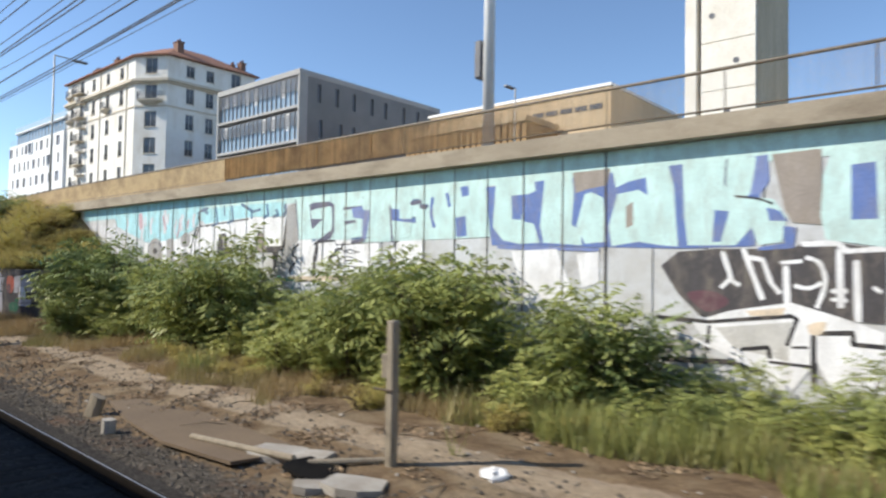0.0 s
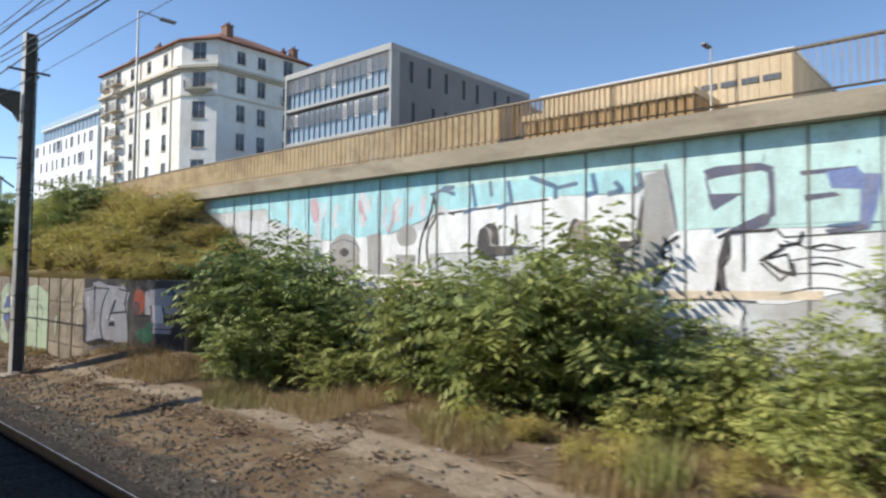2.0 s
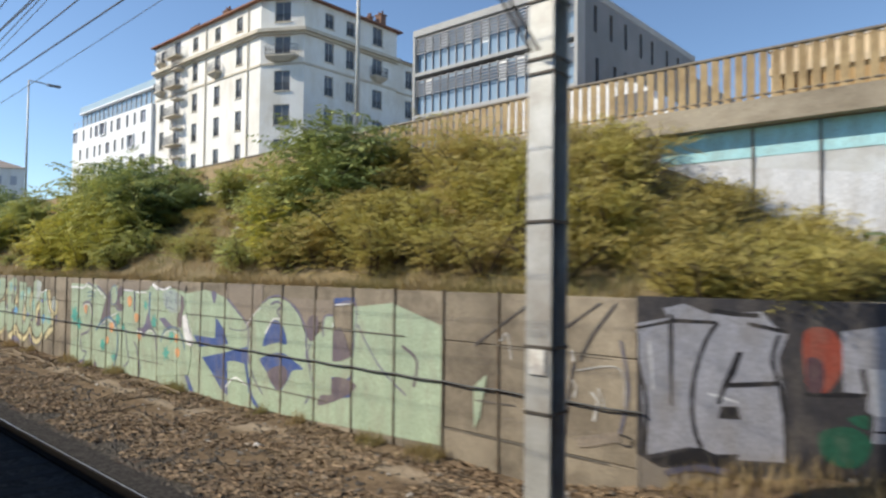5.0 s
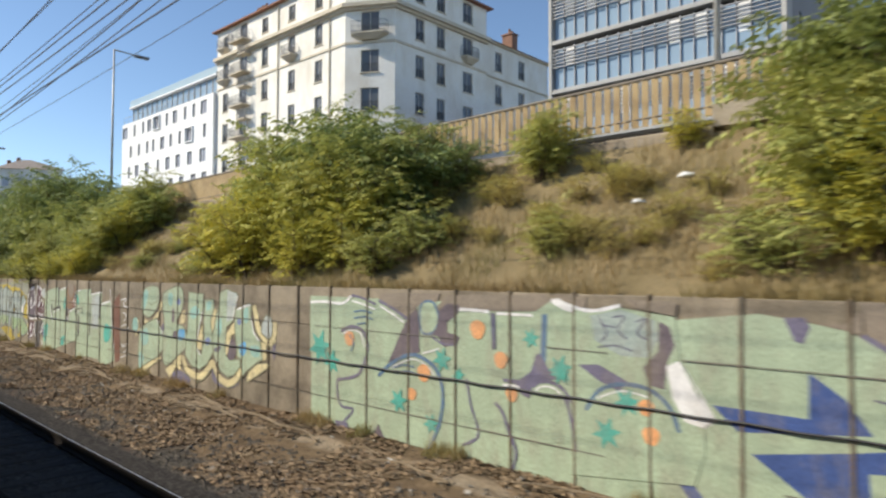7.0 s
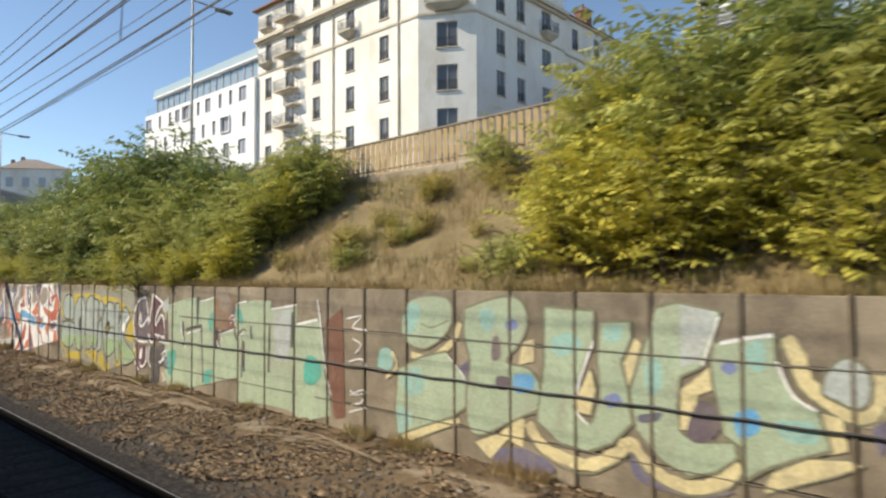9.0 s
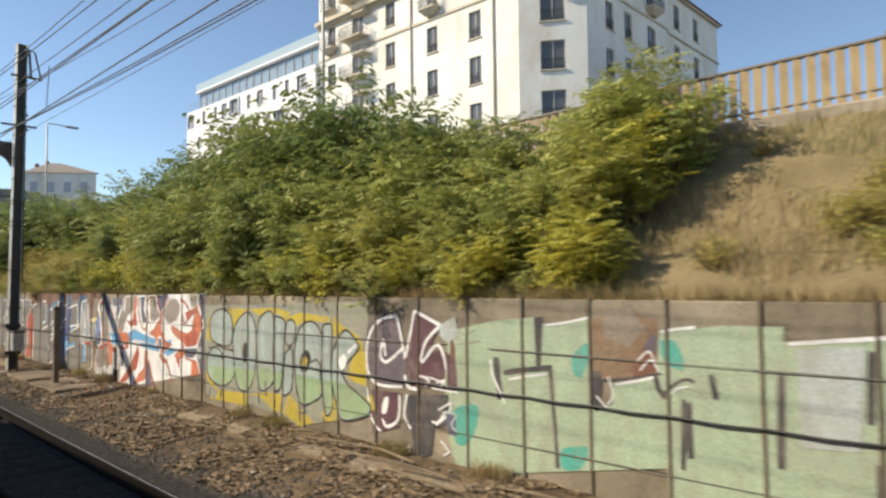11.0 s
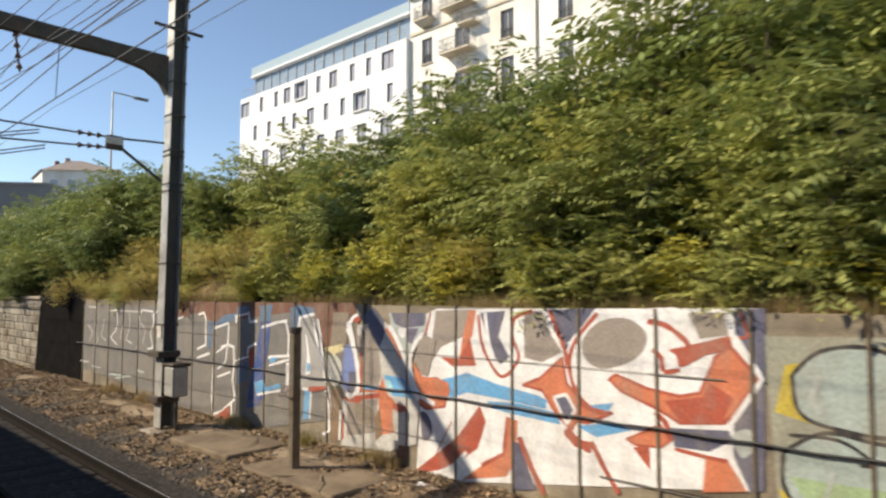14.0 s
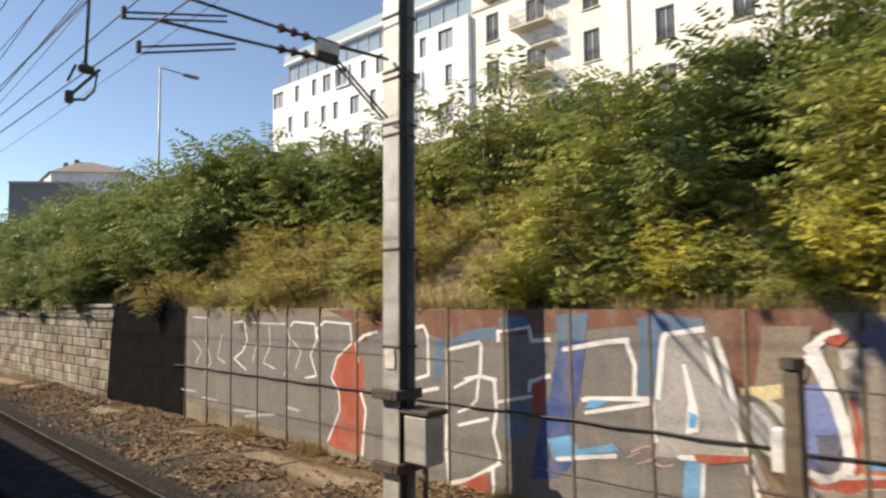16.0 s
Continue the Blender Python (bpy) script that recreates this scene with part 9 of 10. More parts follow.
g.line("white", 0.06, (2.90, 2.72), (2.78, 2.63))
g.line("white", 0.06, (3.51, 2.49), (3.26, 2.48))
g.shape("white", (5.86, 1.95), (5.18, 2.21), (4.12, 2.41), (3.42, 2.21), (2.72, 1.97), (2.72, 0.88), (3.13, 0.88), (3.51, 0.96), (3.72, 1.41), (4.17, 0.77), (4.58, 0.82), (4.78, 1.20), (5.49, 1.50))
g.shape("pale", (5.43, 1.88), (4.12, 2.06), (4.17, 1.37), (5.08, 1.53))
g.line("black", 0.07, (6.60, 2.02), (5.54, 1.98), (4.12, 2.17), (4.03, 2.12), (4.19, 1.64))
g.line("black", 0.06, (5.54, 1.92), (5.57, 1.44))
g.line("black", 0.07, (4.97, 1.51), (4.49, 1.59), (4.47, 1.39))
g.line("black", 0.09, (6.48, 1.19), (5.17, 1.26), (4.58, 1.10))
g.line("black", 0.05, (4.49, 1.33), (3.77, 1.31))
g.line("black", 0.08, (3.77, 0.92), (3.77, 1.89), (3.18, 1.94), (3.18, 1.75), (2.72, 1.74))
g.line("black", 0.04, (4.12, 1.62), (3.85, 1.64))
g.shape("peach", (4.88, 2.22), (4.21, 2.31), (4.26, 2.18), (4.78, 2.13))
g.blob("peach", (3.85, 2.03), (3.59, 2.10), (3.64, 1.90), (3.81, 1.87))
g.line("white", 0.05, (6.60, 1.79), (5.81, 1.63), (5.49, 1.50))
g.shape("white", (10.14, 3.35), (8.91, 3.40), (8.39, 2.29), (9.72, 2.10))
g.shape("white", (8.40, 3.28), (7.86, 3.33), (7.85, 2.67), (8.26, 2.54))

g = Graffiti("high", "black outlines, grey arches and skull shapes over the pale wall")
g.layer = 90
g.shape("palemint", (18.42, 4.92), (15.40, 4.89), (13.39, 4.96), (13.43, 3.76), (13.96, 3.71), (15.51, 3.81), (18.35, 3.76))
g.shape("slate", (17.87, 4.85), (17.61, 4.91), (16.86, 4.90), (16.64, 4.80), (16.68, 4.68), (16.86, 4.76), (17.61, 4.70), (17.77, 4.66))
g.shape("slate", (17.79, 4.41), (17.16, 4.38), (17.67, 4.09), (17.74, 4.21))
g.line("slate", 0.04, (17.82, 4.72), (17.74, 4.38))
g.shape("slate", (16.76, 4.75), (16.64, 4.74), (16.62, 3.95), (16.76, 3.90), (16.72, 4.29))
g.shape("slate", (17.42, 3.73), (16.80, 4.01), (16.69, 3.90), (16.74, 3.80), (17.29, 3.63))
g.shape("slate", (16.25, 4.69), (15.40, 4.70), (15.40, 4.63), (16.21, 4.61))
g.shape("violet", (15.85, 4.65), (15.40, 4.68), (15.32, 4.57), (15.04, 4.54), (15.14, 3.99), (15.25, 3.66), (15.38, 3.68), (15.36, 4.32), (15.77, 4.36))
g.shape("slate", (16.18, 4.28), (15.72, 4.30), (15.63, 4.23), (16.16, 4.17))
g.shape("slate", (15.88, 3.68), (15.30, 3.76), (15.28, 3.66), (15.83, 3.61))
g.shape("blueviolet", (14.25, 4.56), (13.89, 4.53), (13.87, 4.26), (13.26, 4.24), (13.26, 4.13), (13.96, 4.20), (14.21, 4.24))
g.shape("slate", (14.28, 4.66), (14.22, 4.65), (14.09, 3.62), (14.17, 3.62))
g.shape("slate", (13.48, 4.71), (13.07, 4.74), (13.05, 4.64), (13.44, 4.61))
g.shape("slate", (13.10, 4.61), (12.84, 4.58), (12.88, 4.47), (13.10, 4.51))
g.shape("charcoal", (20.68, 3.55), (19.51, 3.52), (19.17, 3.61), (19.12, 4.04), (19.03, 4.43), (19.10, 3.59), (19.48, 3.36), (19.56, 2.95), (19.70, 2.72), (19.75, 3.37), (20.61, 3.38))
g.blob("warmgrey", (20.65, 3.43), (20.61, 3.91), (20.43, 4.05), (20.25, 3.90), (20.19, 3.42))
g.blob("concretegrey", (23.16, 3.29), (23.13, 3.87), (22.96, 4.00), (22.76, 3.86), (22.76, 3.60), (22.27, 3.48), (22.75, 3.33))
g.line("black", 0.06, (18.85, 2.74), (18.77, 2.87), (18.50, 3.04), (18.46, 3.20), (18.63, 3.25), (18.65, 3.46), (18.46, 3.57), (18.33, 3.65))
g.line("black", 0.05, (17.61, 3.59), (17.41, 3.69), (16.66, 3.70))
g.shape("charcoal", (17.47, 3.68), (17.37, 3.68), (17.44, 3.27), (17.50, 3.09), (17.46, 2.66), (17.62, 2.61), (17.62, 3.17))
g.line("black", 0.06, (16.57, 3.46), (16.52, 3.38), (16.84, 3.19), (16.57, 2.99), (16.34, 2.93), (16.37, 3.13))
g.line("black", 0.05, (16.20, 3.66), (16.26, 3.47), (16.51, 3.42))
g.line("black", 0.03, (16.13, 3.09), (15.88, 3.13), (15.64, 3.09))
g.line("black", 0.03, (16.17, 3.37), (15.88, 3.44), (15.59, 3.36))
g.line("charcoal", 0.03, (18.57, 2.42), (17.82, 2.46), (16.94, 2.45))
g.shape("charcoal", (18.22, 1.97), (17.52, 1.96), (17.83, 1.82), (18.19, 1.69))
g.curve("black", 0.06, (24.62, 4.83), (24.73, 4.45), (24.94, 4.03), (25.09, 3.59), (25.12, 3.03))
g.curve("black", 0.045, (27.45, 2.27), (27.23, 2.40), (26.87, 2.37), (26.73, 2.14), (26.77, 1.84), (26.87, 1.57))
g.curve("black", 0.045, (26.73, 2.17), (26.52, 2.44), (26.12, 2.48), (25.80, 2.37), (25.76, 2.12), (26.00, 1.85), (26.53, 1.78))
g.curve("black", 0.035, (25.99, 1.99), (25.61, 1.95), (25.43, 1.74))
g.curve("black", 0.03, (28.79, 2.55), (28.22, 2.47), (27.75, 2.31))
g.blob("charcoal", (23.18, 3.31), (23.18, 3.83), (23.03, 4.00), (22.87, 3.86), (22.84, 3.30))
g.shape("charcoal", (23.08, 3.54), (22.17, 3.54), (22.16, 3.34), (22.99, 3.32))
g.line("charcoal", 0.05, (22.09, 4.25), (22.07, 3.87), (22.13, 3.54))
g.blob("pink", (29.67, 4.98), (29.40, 5.09), (29.28, 4.54), (29.52, 4.39))
g.curve("pink", 0.1, (27.45, 4.92), (27.30, 4.59), (27.15, 4.33))
g.curve("pink", 0.1, (26.05, 4.56), (26.12, 4.27), (26.28, 3.98))
g.curve("pink", 0.09, (25.41, 4.62), (25.45, 4.37))

# Dark lines laid over the paint for dirt and shade in the plank joints.
g = Graffiti("low", "thin dark lines for dirt and shade in the plank joints")
g.layer = 135
for z in (ROW_H[1], ROW_H[3]):
    y = 34.2
    while y < 95:
        k = pick.uniform(0.5, 2.4)
        if pick.random() < 0.75:
            g.line("grime_shade", pick.uniform(0.008, 0.018), (y, z), (y + k, z + pick.uniform(-0.004, 0.004)))
        y += k
# The same over the panel joints: dirt and shade drawn as upright lines.
g = Graffiti("high", "dark lines for dirt and shade in the panel joints")
g.layer = 135
for i in range(26):
    y = 7.71 + i * 1.05
    g.line("grime_shade" if i % 3 else "charcoal", pick.uniform(0.02, 0.045), (y, pick.uniform(1.2, 3.4)), (y, 5.45))

Graffiti.finish_all()

# ---- plants ----
def frond(s, base, heading, droop, length, pairs, r, simple=False):
    """A feathered leaf: a thin stalk with pairs of folded leaflets."""
    d = Vector((math.cos(heading) * math.cos(droop), math.sin(heading) * math.cos(droop), math.sin(droop)))
    side = Vector((-math.sin(heading), math.cos(heading), 0))
    p = Vector(base)
    bend = r.uniform(0.25, 0.7) / pairs
    for k in range(pairs):
        droop -= bend
        d = Vector((math.cos(heading) * math.cos(droop), math.sin(heading) * math.cos(droop), math.sin(droop)))
        p = p + d * (length / pairs)
        if k < 1:
            continue
        size = length * 0.28 * (1.0 - 0.55 * abs(k / pairs - 0.45)) * r.uniform(0.8, 1.2)
        for sgn in (-1, 1):
            out = (side * sgn * 0.9 + d * 0.45 + Vector((0, 0, r.uniform(-0.95, -0.05)))).normalized()
            w = d.cross(out).normalized().cross(out) * size * 0.17
            tip = p + out * size
            mid = p + out * size * 0.45
            if simple:
                s.add([p - w * 0.7, tip, p + w * 0.7], [(0, 1, 2)])
            else:
                s.add([p, mid + w, tip, mid - w], [(0, 1, 2, 3)])


def bush_meshes(name, seed, height, spread, stems, fronds, leaf, flen=0.55, low=0.15):
    """Stems and foliage of one shrub, local at its base; foliage is gathered round branch ends."""
    r = random.Random(seed)
    wood, green = Shape(), Shape()
    ends = []
    for i in range(stems):
        a = r.uniform(0, math.tau)
        lean = r.uniform(0.1, 1.0) * spread
        h = height * r.uniform(0.6, 1.0) * (1.0 - 0.3 * lean / max(spread, 0.01))
        pts, b = [], Vector((math.cos(a) * 0.12, math.sin(a) * 0.12, -0.15))
        for k in range(5):
            q = k / 4
            pts.append(b + Vector((math.cos(a) * lean * q ** 1.3 + r.uniform(-0.05, 0.05), math.sin(a) * lean * q ** 1.3 + r.uniform(-0.05, 0.05), (h + 0.15) * q)))
        wood.tube(pts, [0.035, 0.028, 0.022, 0.015, 0.006], 5)
        for k in range(1, 5):
            for q in range(3):
                at = pts[k - 1].lerp(pts[k], r.random())
                if at.z > height * low:
                    aa = r.uniform(0, math.tau)
                    tip = at + Vector((math.cos(aa), math.sin(aa), 0.5)) * r.uniform(0.15, 0.5) * spread * 0.6
                    wood.tube([at, tip], [0.012, 0.004], 4, caps=False)
                    ends.append(tip)
        ends.append(pts[-1])
    for i in range(fronds):
        e = ends[r.randrange(len(ends))]
        a = r.uniform(0, math.tau)
        base = e + Vector((r.gauss(0, 0.10), r.gauss(0, 0.10), r.gauss(0, 0.14)))
        frond(green, base, a, r.uniform(-0.1, 0.9), flen * r.uniform(0.6, 1.25), r.randint(6, 8), r, name == "brush")
    return wood.mesh("branching", BRANCH), green.mesh("foliage", leaf)


KIT = {
    "tall": [bush_meshes("tall", 11 + i, 3.2, 1.15, 12, 380, LEAF, 0.85, 0.08) for i in range(3)],
    "green": [bush_meshes("green", 111 + i, 3.2, 1.15, 12, 380, LEAF_GREEN, 0.85, 0.08) for i in range(3)],
    "dark": [bush_meshes("dark", 31 + i, 3.0, 1.25, 13, 400, LEAF_DARK, 0.82, 0.06) for i in range(2)],
    "yellow": [bush_meshes("yellow", 51 + i, 2.3, 1.1, 11, 360, LEAF_YELLOW, 0.65, 0.05) for i in range(2)],
    "brush": [bush_meshes("brush", 91 + i, 1.25, 1.0, 7, 330, BRUSHWOOD, 0.42, 0.0) for i in range(2)],
    "low": [bush_meshes("low", 71 + i, 1.1, 0.75, 9, 300, LEAF, 0.42, 0.0) for i in range(2)],
}
LABELS = {"green": "mid-green feathery-leaved shrub with slender branches", "tall": "dense green feathery-leaved shrub growing wild", "dark": "dark green bushy shrub with feathery leaves",
          "yellow": "yellowing green shrub on the dry embankment", "brush": "dry straw-brown brushwood on the bank", "low": "low green shoots with feathery leaves"}
veg = random.Random(17)


BRUSH = [[], []]


def bush(kind, x, y, z, size=1.0, group="shrubs along the railway"):
    if kind == "brush":
        for made, me in zip(BRUSH, KIT["brush"][veg.randrange(2)]):
            made.append((me, Matrix.Translation((x, y, z - 0.05)) @ Matrix.Rotation(veg.uniform(0, math.tau), 4, "Z") @ Matrix.Scale(size * veg.uniform(0.9, 1.1), 4)))
        return
    wood, green = KIT[kind][veg.randrange(len(KIT[kind]))]
    t = thing("shrub", x, y, z, LABELS[kind], "shrub", group)
    s = size * veg.uniform(0.93, 1.07)
    m = Matrix.Translation((x, y, z - 0.05)) @ Matrix.Rotation(veg.uniform(0, math.tau), 4, "Z") @ Matrix.Diagonal((s, s, s * veg.uniform(0.95, 1.05), 1))
    put("branching", wood, t, m)
    put("foliage", green, t, m)


# before the high wall
for kind, x, y, size in (("dark", 11.1, 29.9, 1.3), ("dark", 10.7, 30.1, 1.5), ("dark", 10.3, 29.9, 1.2), ("green", 9.3, 29.3, 0.85), ("dark", 10.5, 29.6, 1.5), ("green", 9.8, 29.3, 1.1), ("dark", 9.0, 28.6, 0.85), ("green", 8.3, 27.3, 0.62),
                         ("dark", 10.2, 28.0, 1.15), ("dark", 10.6, 26.9, 0.95), ("green", 9.4, 26.9, 0.7), ("low", 9.4, 25.6, 1.0), ("low", 10.3, 25.3, 1.0),
                         ("green", 10.3, 23.3, 1.15), ("dark", 10.7, 22.6, 1.1), ("dark", 10.2, 21.8, 1.05), ("green", 9.9, 20.6, 1.18), ("green", 10.4, 19.6, 1.2), ("dark", 10.8, 20.9, 1.15), ("dark", 10.7, 18.6, 0.9), ("low", 9.6, 18.4, 1.0), ("low", 10.2, 17.5, 1.2),
                         ("green", 10.7, 16.9, 0.72), ("low", 10.0, 16.3, 1.25), ("green", 10.5, 15.4, 0.72), ("low", 9.5, 15.0, 1.15), ("green", 10.3, 14.3, 0.88), ("green", 9.7, 13.2, 0.9), ("green", 10.1, 12.2, 0.98), ("green", 10.2, 11.6, 1.22), ("dark", 10.6, 12.4, 1.0), ("green", 9.9, 10.6, 1.05), ("dark", 10.7, 11.0, 1.1), ("dark", 10.6, 9.0, 0.6), ("low", 9.2, 11.4, 1.0),
                         ("green", 10.1, 7.0, 0.96), ("dark", 10.3, 6.3, 0.82), ("low", 9.4, 8.0, 1.1), ("low", 9.6, 5.4, 0.9), ("low", 9.9, 4.2, 0.8), ("low", 9.6, 3.0, 0.8), ("low", 9.9, 2.0, 0.8),
                         ("green", 9.5, 4.9, 0.36), ("green", 10.3, 4.3, 0.42), ("green", 9.8, 3.4, 0.42), ("green", 10.5, 2.8, 0.45), ("green", 9.7, 2.2, 0.42), ("dark", 10.8, 5.2, 0.45)):
    bush(kind, x, y, ground_z(x, y), size)
# dry brush over the rounded end of the embankment
for i in range(64):
    x, y = veg.uniform(7.9, 11.5), veg.uniform(34.5, 42.5)
    bush("brush", x, y, bank_z(x, max(y, 34.2)) - (0.3 if y < 34.6 else 0.0), veg.uniform(0.65, 1.0))
for i in range(34):
    x, q = veg.uniform(7.7, 11.6), veg.uniform(0.0, 0.92)
    bush("brush", x, 33.9 + (cap_edge(x) - 33.9) * q, cap_z(x, q) - 0.1, veg.uniform(0.4, 0.7))
for i in range(22):
    x, y = 8.6 + i * 0.14, veg.uniform(34.1, 34.7)
    bush("brush", x, y, bank_z(x, max(y, 34.2)) - 0.1, veg.uniform(0.4, 0.6))
for i in range(60):
    x, y = veg.uniform(8.0, 11.2), veg.uniform(43.5, 66)
    bush("brush", x, y, bank_z(x, y), veg.uniform(0.25, 0.5))
# on the embankment
for kind, x, y, size in (("dark", 10.9, 42.6, 0.75), ("green", 10.4, 43.6, 0.95), ("green", 9.8, 43.1, 0.85), ("yellow", 11.0, 44.2, 0.5), ("low", 8.6, 42.0, 0.9), ("low", 8.3, 44.0, 0.8), ("tall", 9.3, 43.7, 0.8), ("tall", 8.8, 43.1, 0.75), ("dark", 9.4, 42.0, 0.7), ("yellow", 8.4, 43.0, 0.65),
                         ("low", 8.7, 47.4, 0.7), ("yellow", 11.3, 49.2, 0.55), ("tall", 10.9, 49.2, 0.5), ("yellow", 11.4, 46.4, 0.35), ("low", 8.9, 50.6, 1.0), ("low", 8.4, 51.2, 0.8), ("dark", 10.9, 51.2, 0.45),
                         ("dark", 9.6, 52.9, 0.84), ("tall", 9.3, 52.2, 0.8), ("yellow", 8.6, 52.5, 0.78), ("dark", 9.9, 52.0, 0.75), ("tall", 9.2, 53.8, 0.95), ("dark", 10.2, 53.9, 0.96), ("tall", 10.5, 55.0, 0.95), ("yellow", 8.6, 54.6, 0.9), ("yellow", 8.3, 55.6, 0.85), ("tall", 9.5, 55.4, 0.93), ("yellow", 8.9, 56.2, 0.95), ("dark", 10.6, 56.4, 0.85), ("yellow", 8.4, 56.9, 0.8), ("tall", 9.8, 57.0, 0.9), ("yellow", 9.1, 57.6, 0.75), ("tall", 10.4, 57.8, 0.75), ("yellow", 8.2, 53.6, 0.7), ("low", 8.2, 58.2, 0.8), ("tall", 10.9, 52.8, 0.7),
                         ("low", 11.3, 60.4, 0.9), ("tall", 10.9, 66.4, 0.72), ("tall", 10.5, 66.0, 0.62), ("yellow", 9.6, 66.2, 0.7), ("low", 8.6, 62.4, 0.5), ("low", 9.4, 61.6, 0.4)):
    bush(kind, x, y, bank_z(x, y), size)
HEIGHT = {"tall": 3.5, "green": 3.5, "dark": 3.3, "yellow": 2.6, "low": 1.3, "brush": 1.3}


def crest(y):
    """Height of the foliage tops along the embankment."""
    stops = ((65, 6.4), (66, 6.7), (68, 6.9), (69.4, 6.4), (70.6, 7.1), (72.7, 7.5), (74.6, 8.4), (77.4, 8.4), (79.5, 8.5), (81, 7.8), (84, 7.1), (86.5, 6.9), (88, 7.6), (90, 7.0), (92.6, 7.7), (95, 7.6), (98.6, 7.9), (106, 7.7), (130, 7.8))
    for (a, p), (b, q) in zip(stops, stops[1:]):
        if a <= y <= b:
            return p + (q - p) * (y - a) / (b - a)
    return 6.5


y = 66.4
while y < 128:
    for x0, kinds in ((8.0, ("low", "yellow", "low")), (8.5, ("yellow", "tall", "tall")), (9.1, ("tall", "tall", "tall", "yellow")), (9.8, ("tall", "tall", "dark")), (10.6, ("tall", "dark", "tall"))):
        if 79 < y < 87 and x0 < 8.9:
            x0, kinds = x0 + 0.35, ("low", "low", "brush")
        if (86.5 < y < 97 and x0 < 9.9) or (94 < y < 102 and x0 < 9):
            continue
        x, yy = x0 + veg.uniform(-0.25, 0.25), y + veg.uniform(-0.5, 0.5)
        kind = veg.choice(kinds if y < 92 else ("dark", "dark", "green"))
        if y > 71.5 and kind in ("tall", "yellow"):
            kind = veg.choice(("green", "green", "dark") if x0 > 9.4 and y < 84 or y > 88 else ("tall", "tall", "green"))
        z = bank_z(x, yy)
        top = 3.0 + (crest(yy) - 3.0) * min(1.0, ((x - 7.2) / 3.3)) ** 0.95
        size = max(0.3, (top - z) / HEIGHT[kind] * veg.uniform(0.85, 1.08))
        bush(kind, x, yy, z, min(size, 0.8) if kind in ("low", "brush") else size)
    y += 1.25 if y < 106 else 2.6
for i in range(34):
    x, y = 8.25 + veg.uniform(-0.12, 0.2), 66.0 + i * 0.61
    bush("low" if i % 3 else "yellow", x, y, bank_z(x, y), veg.uniform(0.36, 0.5))
for i in range(26):
    x, y = veg.uniform(7.9, 9.0), veg.uniform(5.5, 21.0)
    bush("brush", x, y, ground_z(x, y), veg.uniform(0.22, 0.42))
for i in range(44):
    x, y = veg.uniform(7.8, 10.2), veg.uniform(86.5, 97.5)
    bush(veg.choice(("brush", "brush", "brush", "low", "brush")), x, y, bank_z(x, y), veg.uniform(0.4, 0.8))


def gathered(name, made, mat):
    """Many alike clumps joined into one mesh."""
    vs, fs, n = [], [], 0
    for me, m in made:
        co = np.empty(len(me.vertices) * 3)
        me.vertices.foreach_get("co", co)
        k = np.array(m)
        vs.append(co.reshape(-1, 3) @ k[:3, :3].T + k[:3, 3])
        fs += [tuple(i + n for i in q.vertices) for q in me.polygons]
        n += len(me.vertices)
    s = Shape()
    s.v, s.f, s.m = np.concatenate(vs).tolist(), fs, [0] * len(fs)
    return s.mesh(name, mat)


dry_brush = thing("dry_brush", 9.5, 38, bank_z(9.5, 38), "dry straw-brown brushwood over the embankment", "brushwood", kind="stuff")
put("branching", gathered("branching", BRUSH[0], BRANCH), dry_brush, kind="stuff")
put("foliage", gathered("foliage", BRUSH[1], BRUSHWOOD), dry_brush, kind="stuff")


def blades(name, spots, mat, label, category, h0, h1, w, out=0.0):
    s = Shape()
    r = random.Random(23)
    for x, y, z in spots:
        a, h = r.uniform(0, math.tau), r.uniform(h0, h1)
        lean = Vector((math.cos(a) - out, math.sin(a), 0)) * h * r.uniform(0.1, 0.6)
        side = Vector((-math.sin(a), math.cos(a), 0)) * w
        p = Vector((x, y, z))
        s.add([p - side, p + side, p + lean + Vector((0, 0, h))], [(0, 1, 2)])
    return solid(name, s, mat, label, category, kind="stuff")


gr = random.Random(29)
spots = []
while len(spots) < 60000:
    y = gr.uniform(34, 108)
    x = gr.uniform(wall_x(y) + 0.15, 11.6)
    if noise.noise((x * 0.7, y * 0.7, 2.0)) > -0.25:
        spots.append((x, y, bank_z(x, y) - 0.02))
blades("dry_grass", spots, DRY_GRASS, "dry straw-coloured grass on the embankment", "grass", 0.1, 0.42, 0.007)
edge, foot = [], []
while len(edge) < 15000:
    y = gr.uniform(34, 97)
    if noise.noise((y * 0.45, 3.0, 8.0)) + 0.5 * noise.noise((y * 2.1, 5.0, 8.0)) > -0.3 * gr.random():
        x = wall_x(y) + gr.uniform(0.02, 0.34)
        edge.append((x, y, WALL_TOP - 0.05))
while len(foot) < 9000:
    y = gr.uniform(34, 97)
    if noise.noise((y * 0.9, 13.0, 8.0)) > 0.12:
        x = wall_x(y) - abs(gr.gauss(0, 0.16)) - 0.02
        foot.append((x, y, ground_z(x, y) - 0.02))
blades("dry_grass", edge, DRY_GRASS, "dry grass hanging over the top of the low wall", "grass", 0.08, 0.3, 0.008, 0.9)
blades("dry_grass", foot, DRY_GRASS, "dry tufts along the foot of the low wall", "grass", 0.06, 0.28, 0.007)
spots, green = [], []
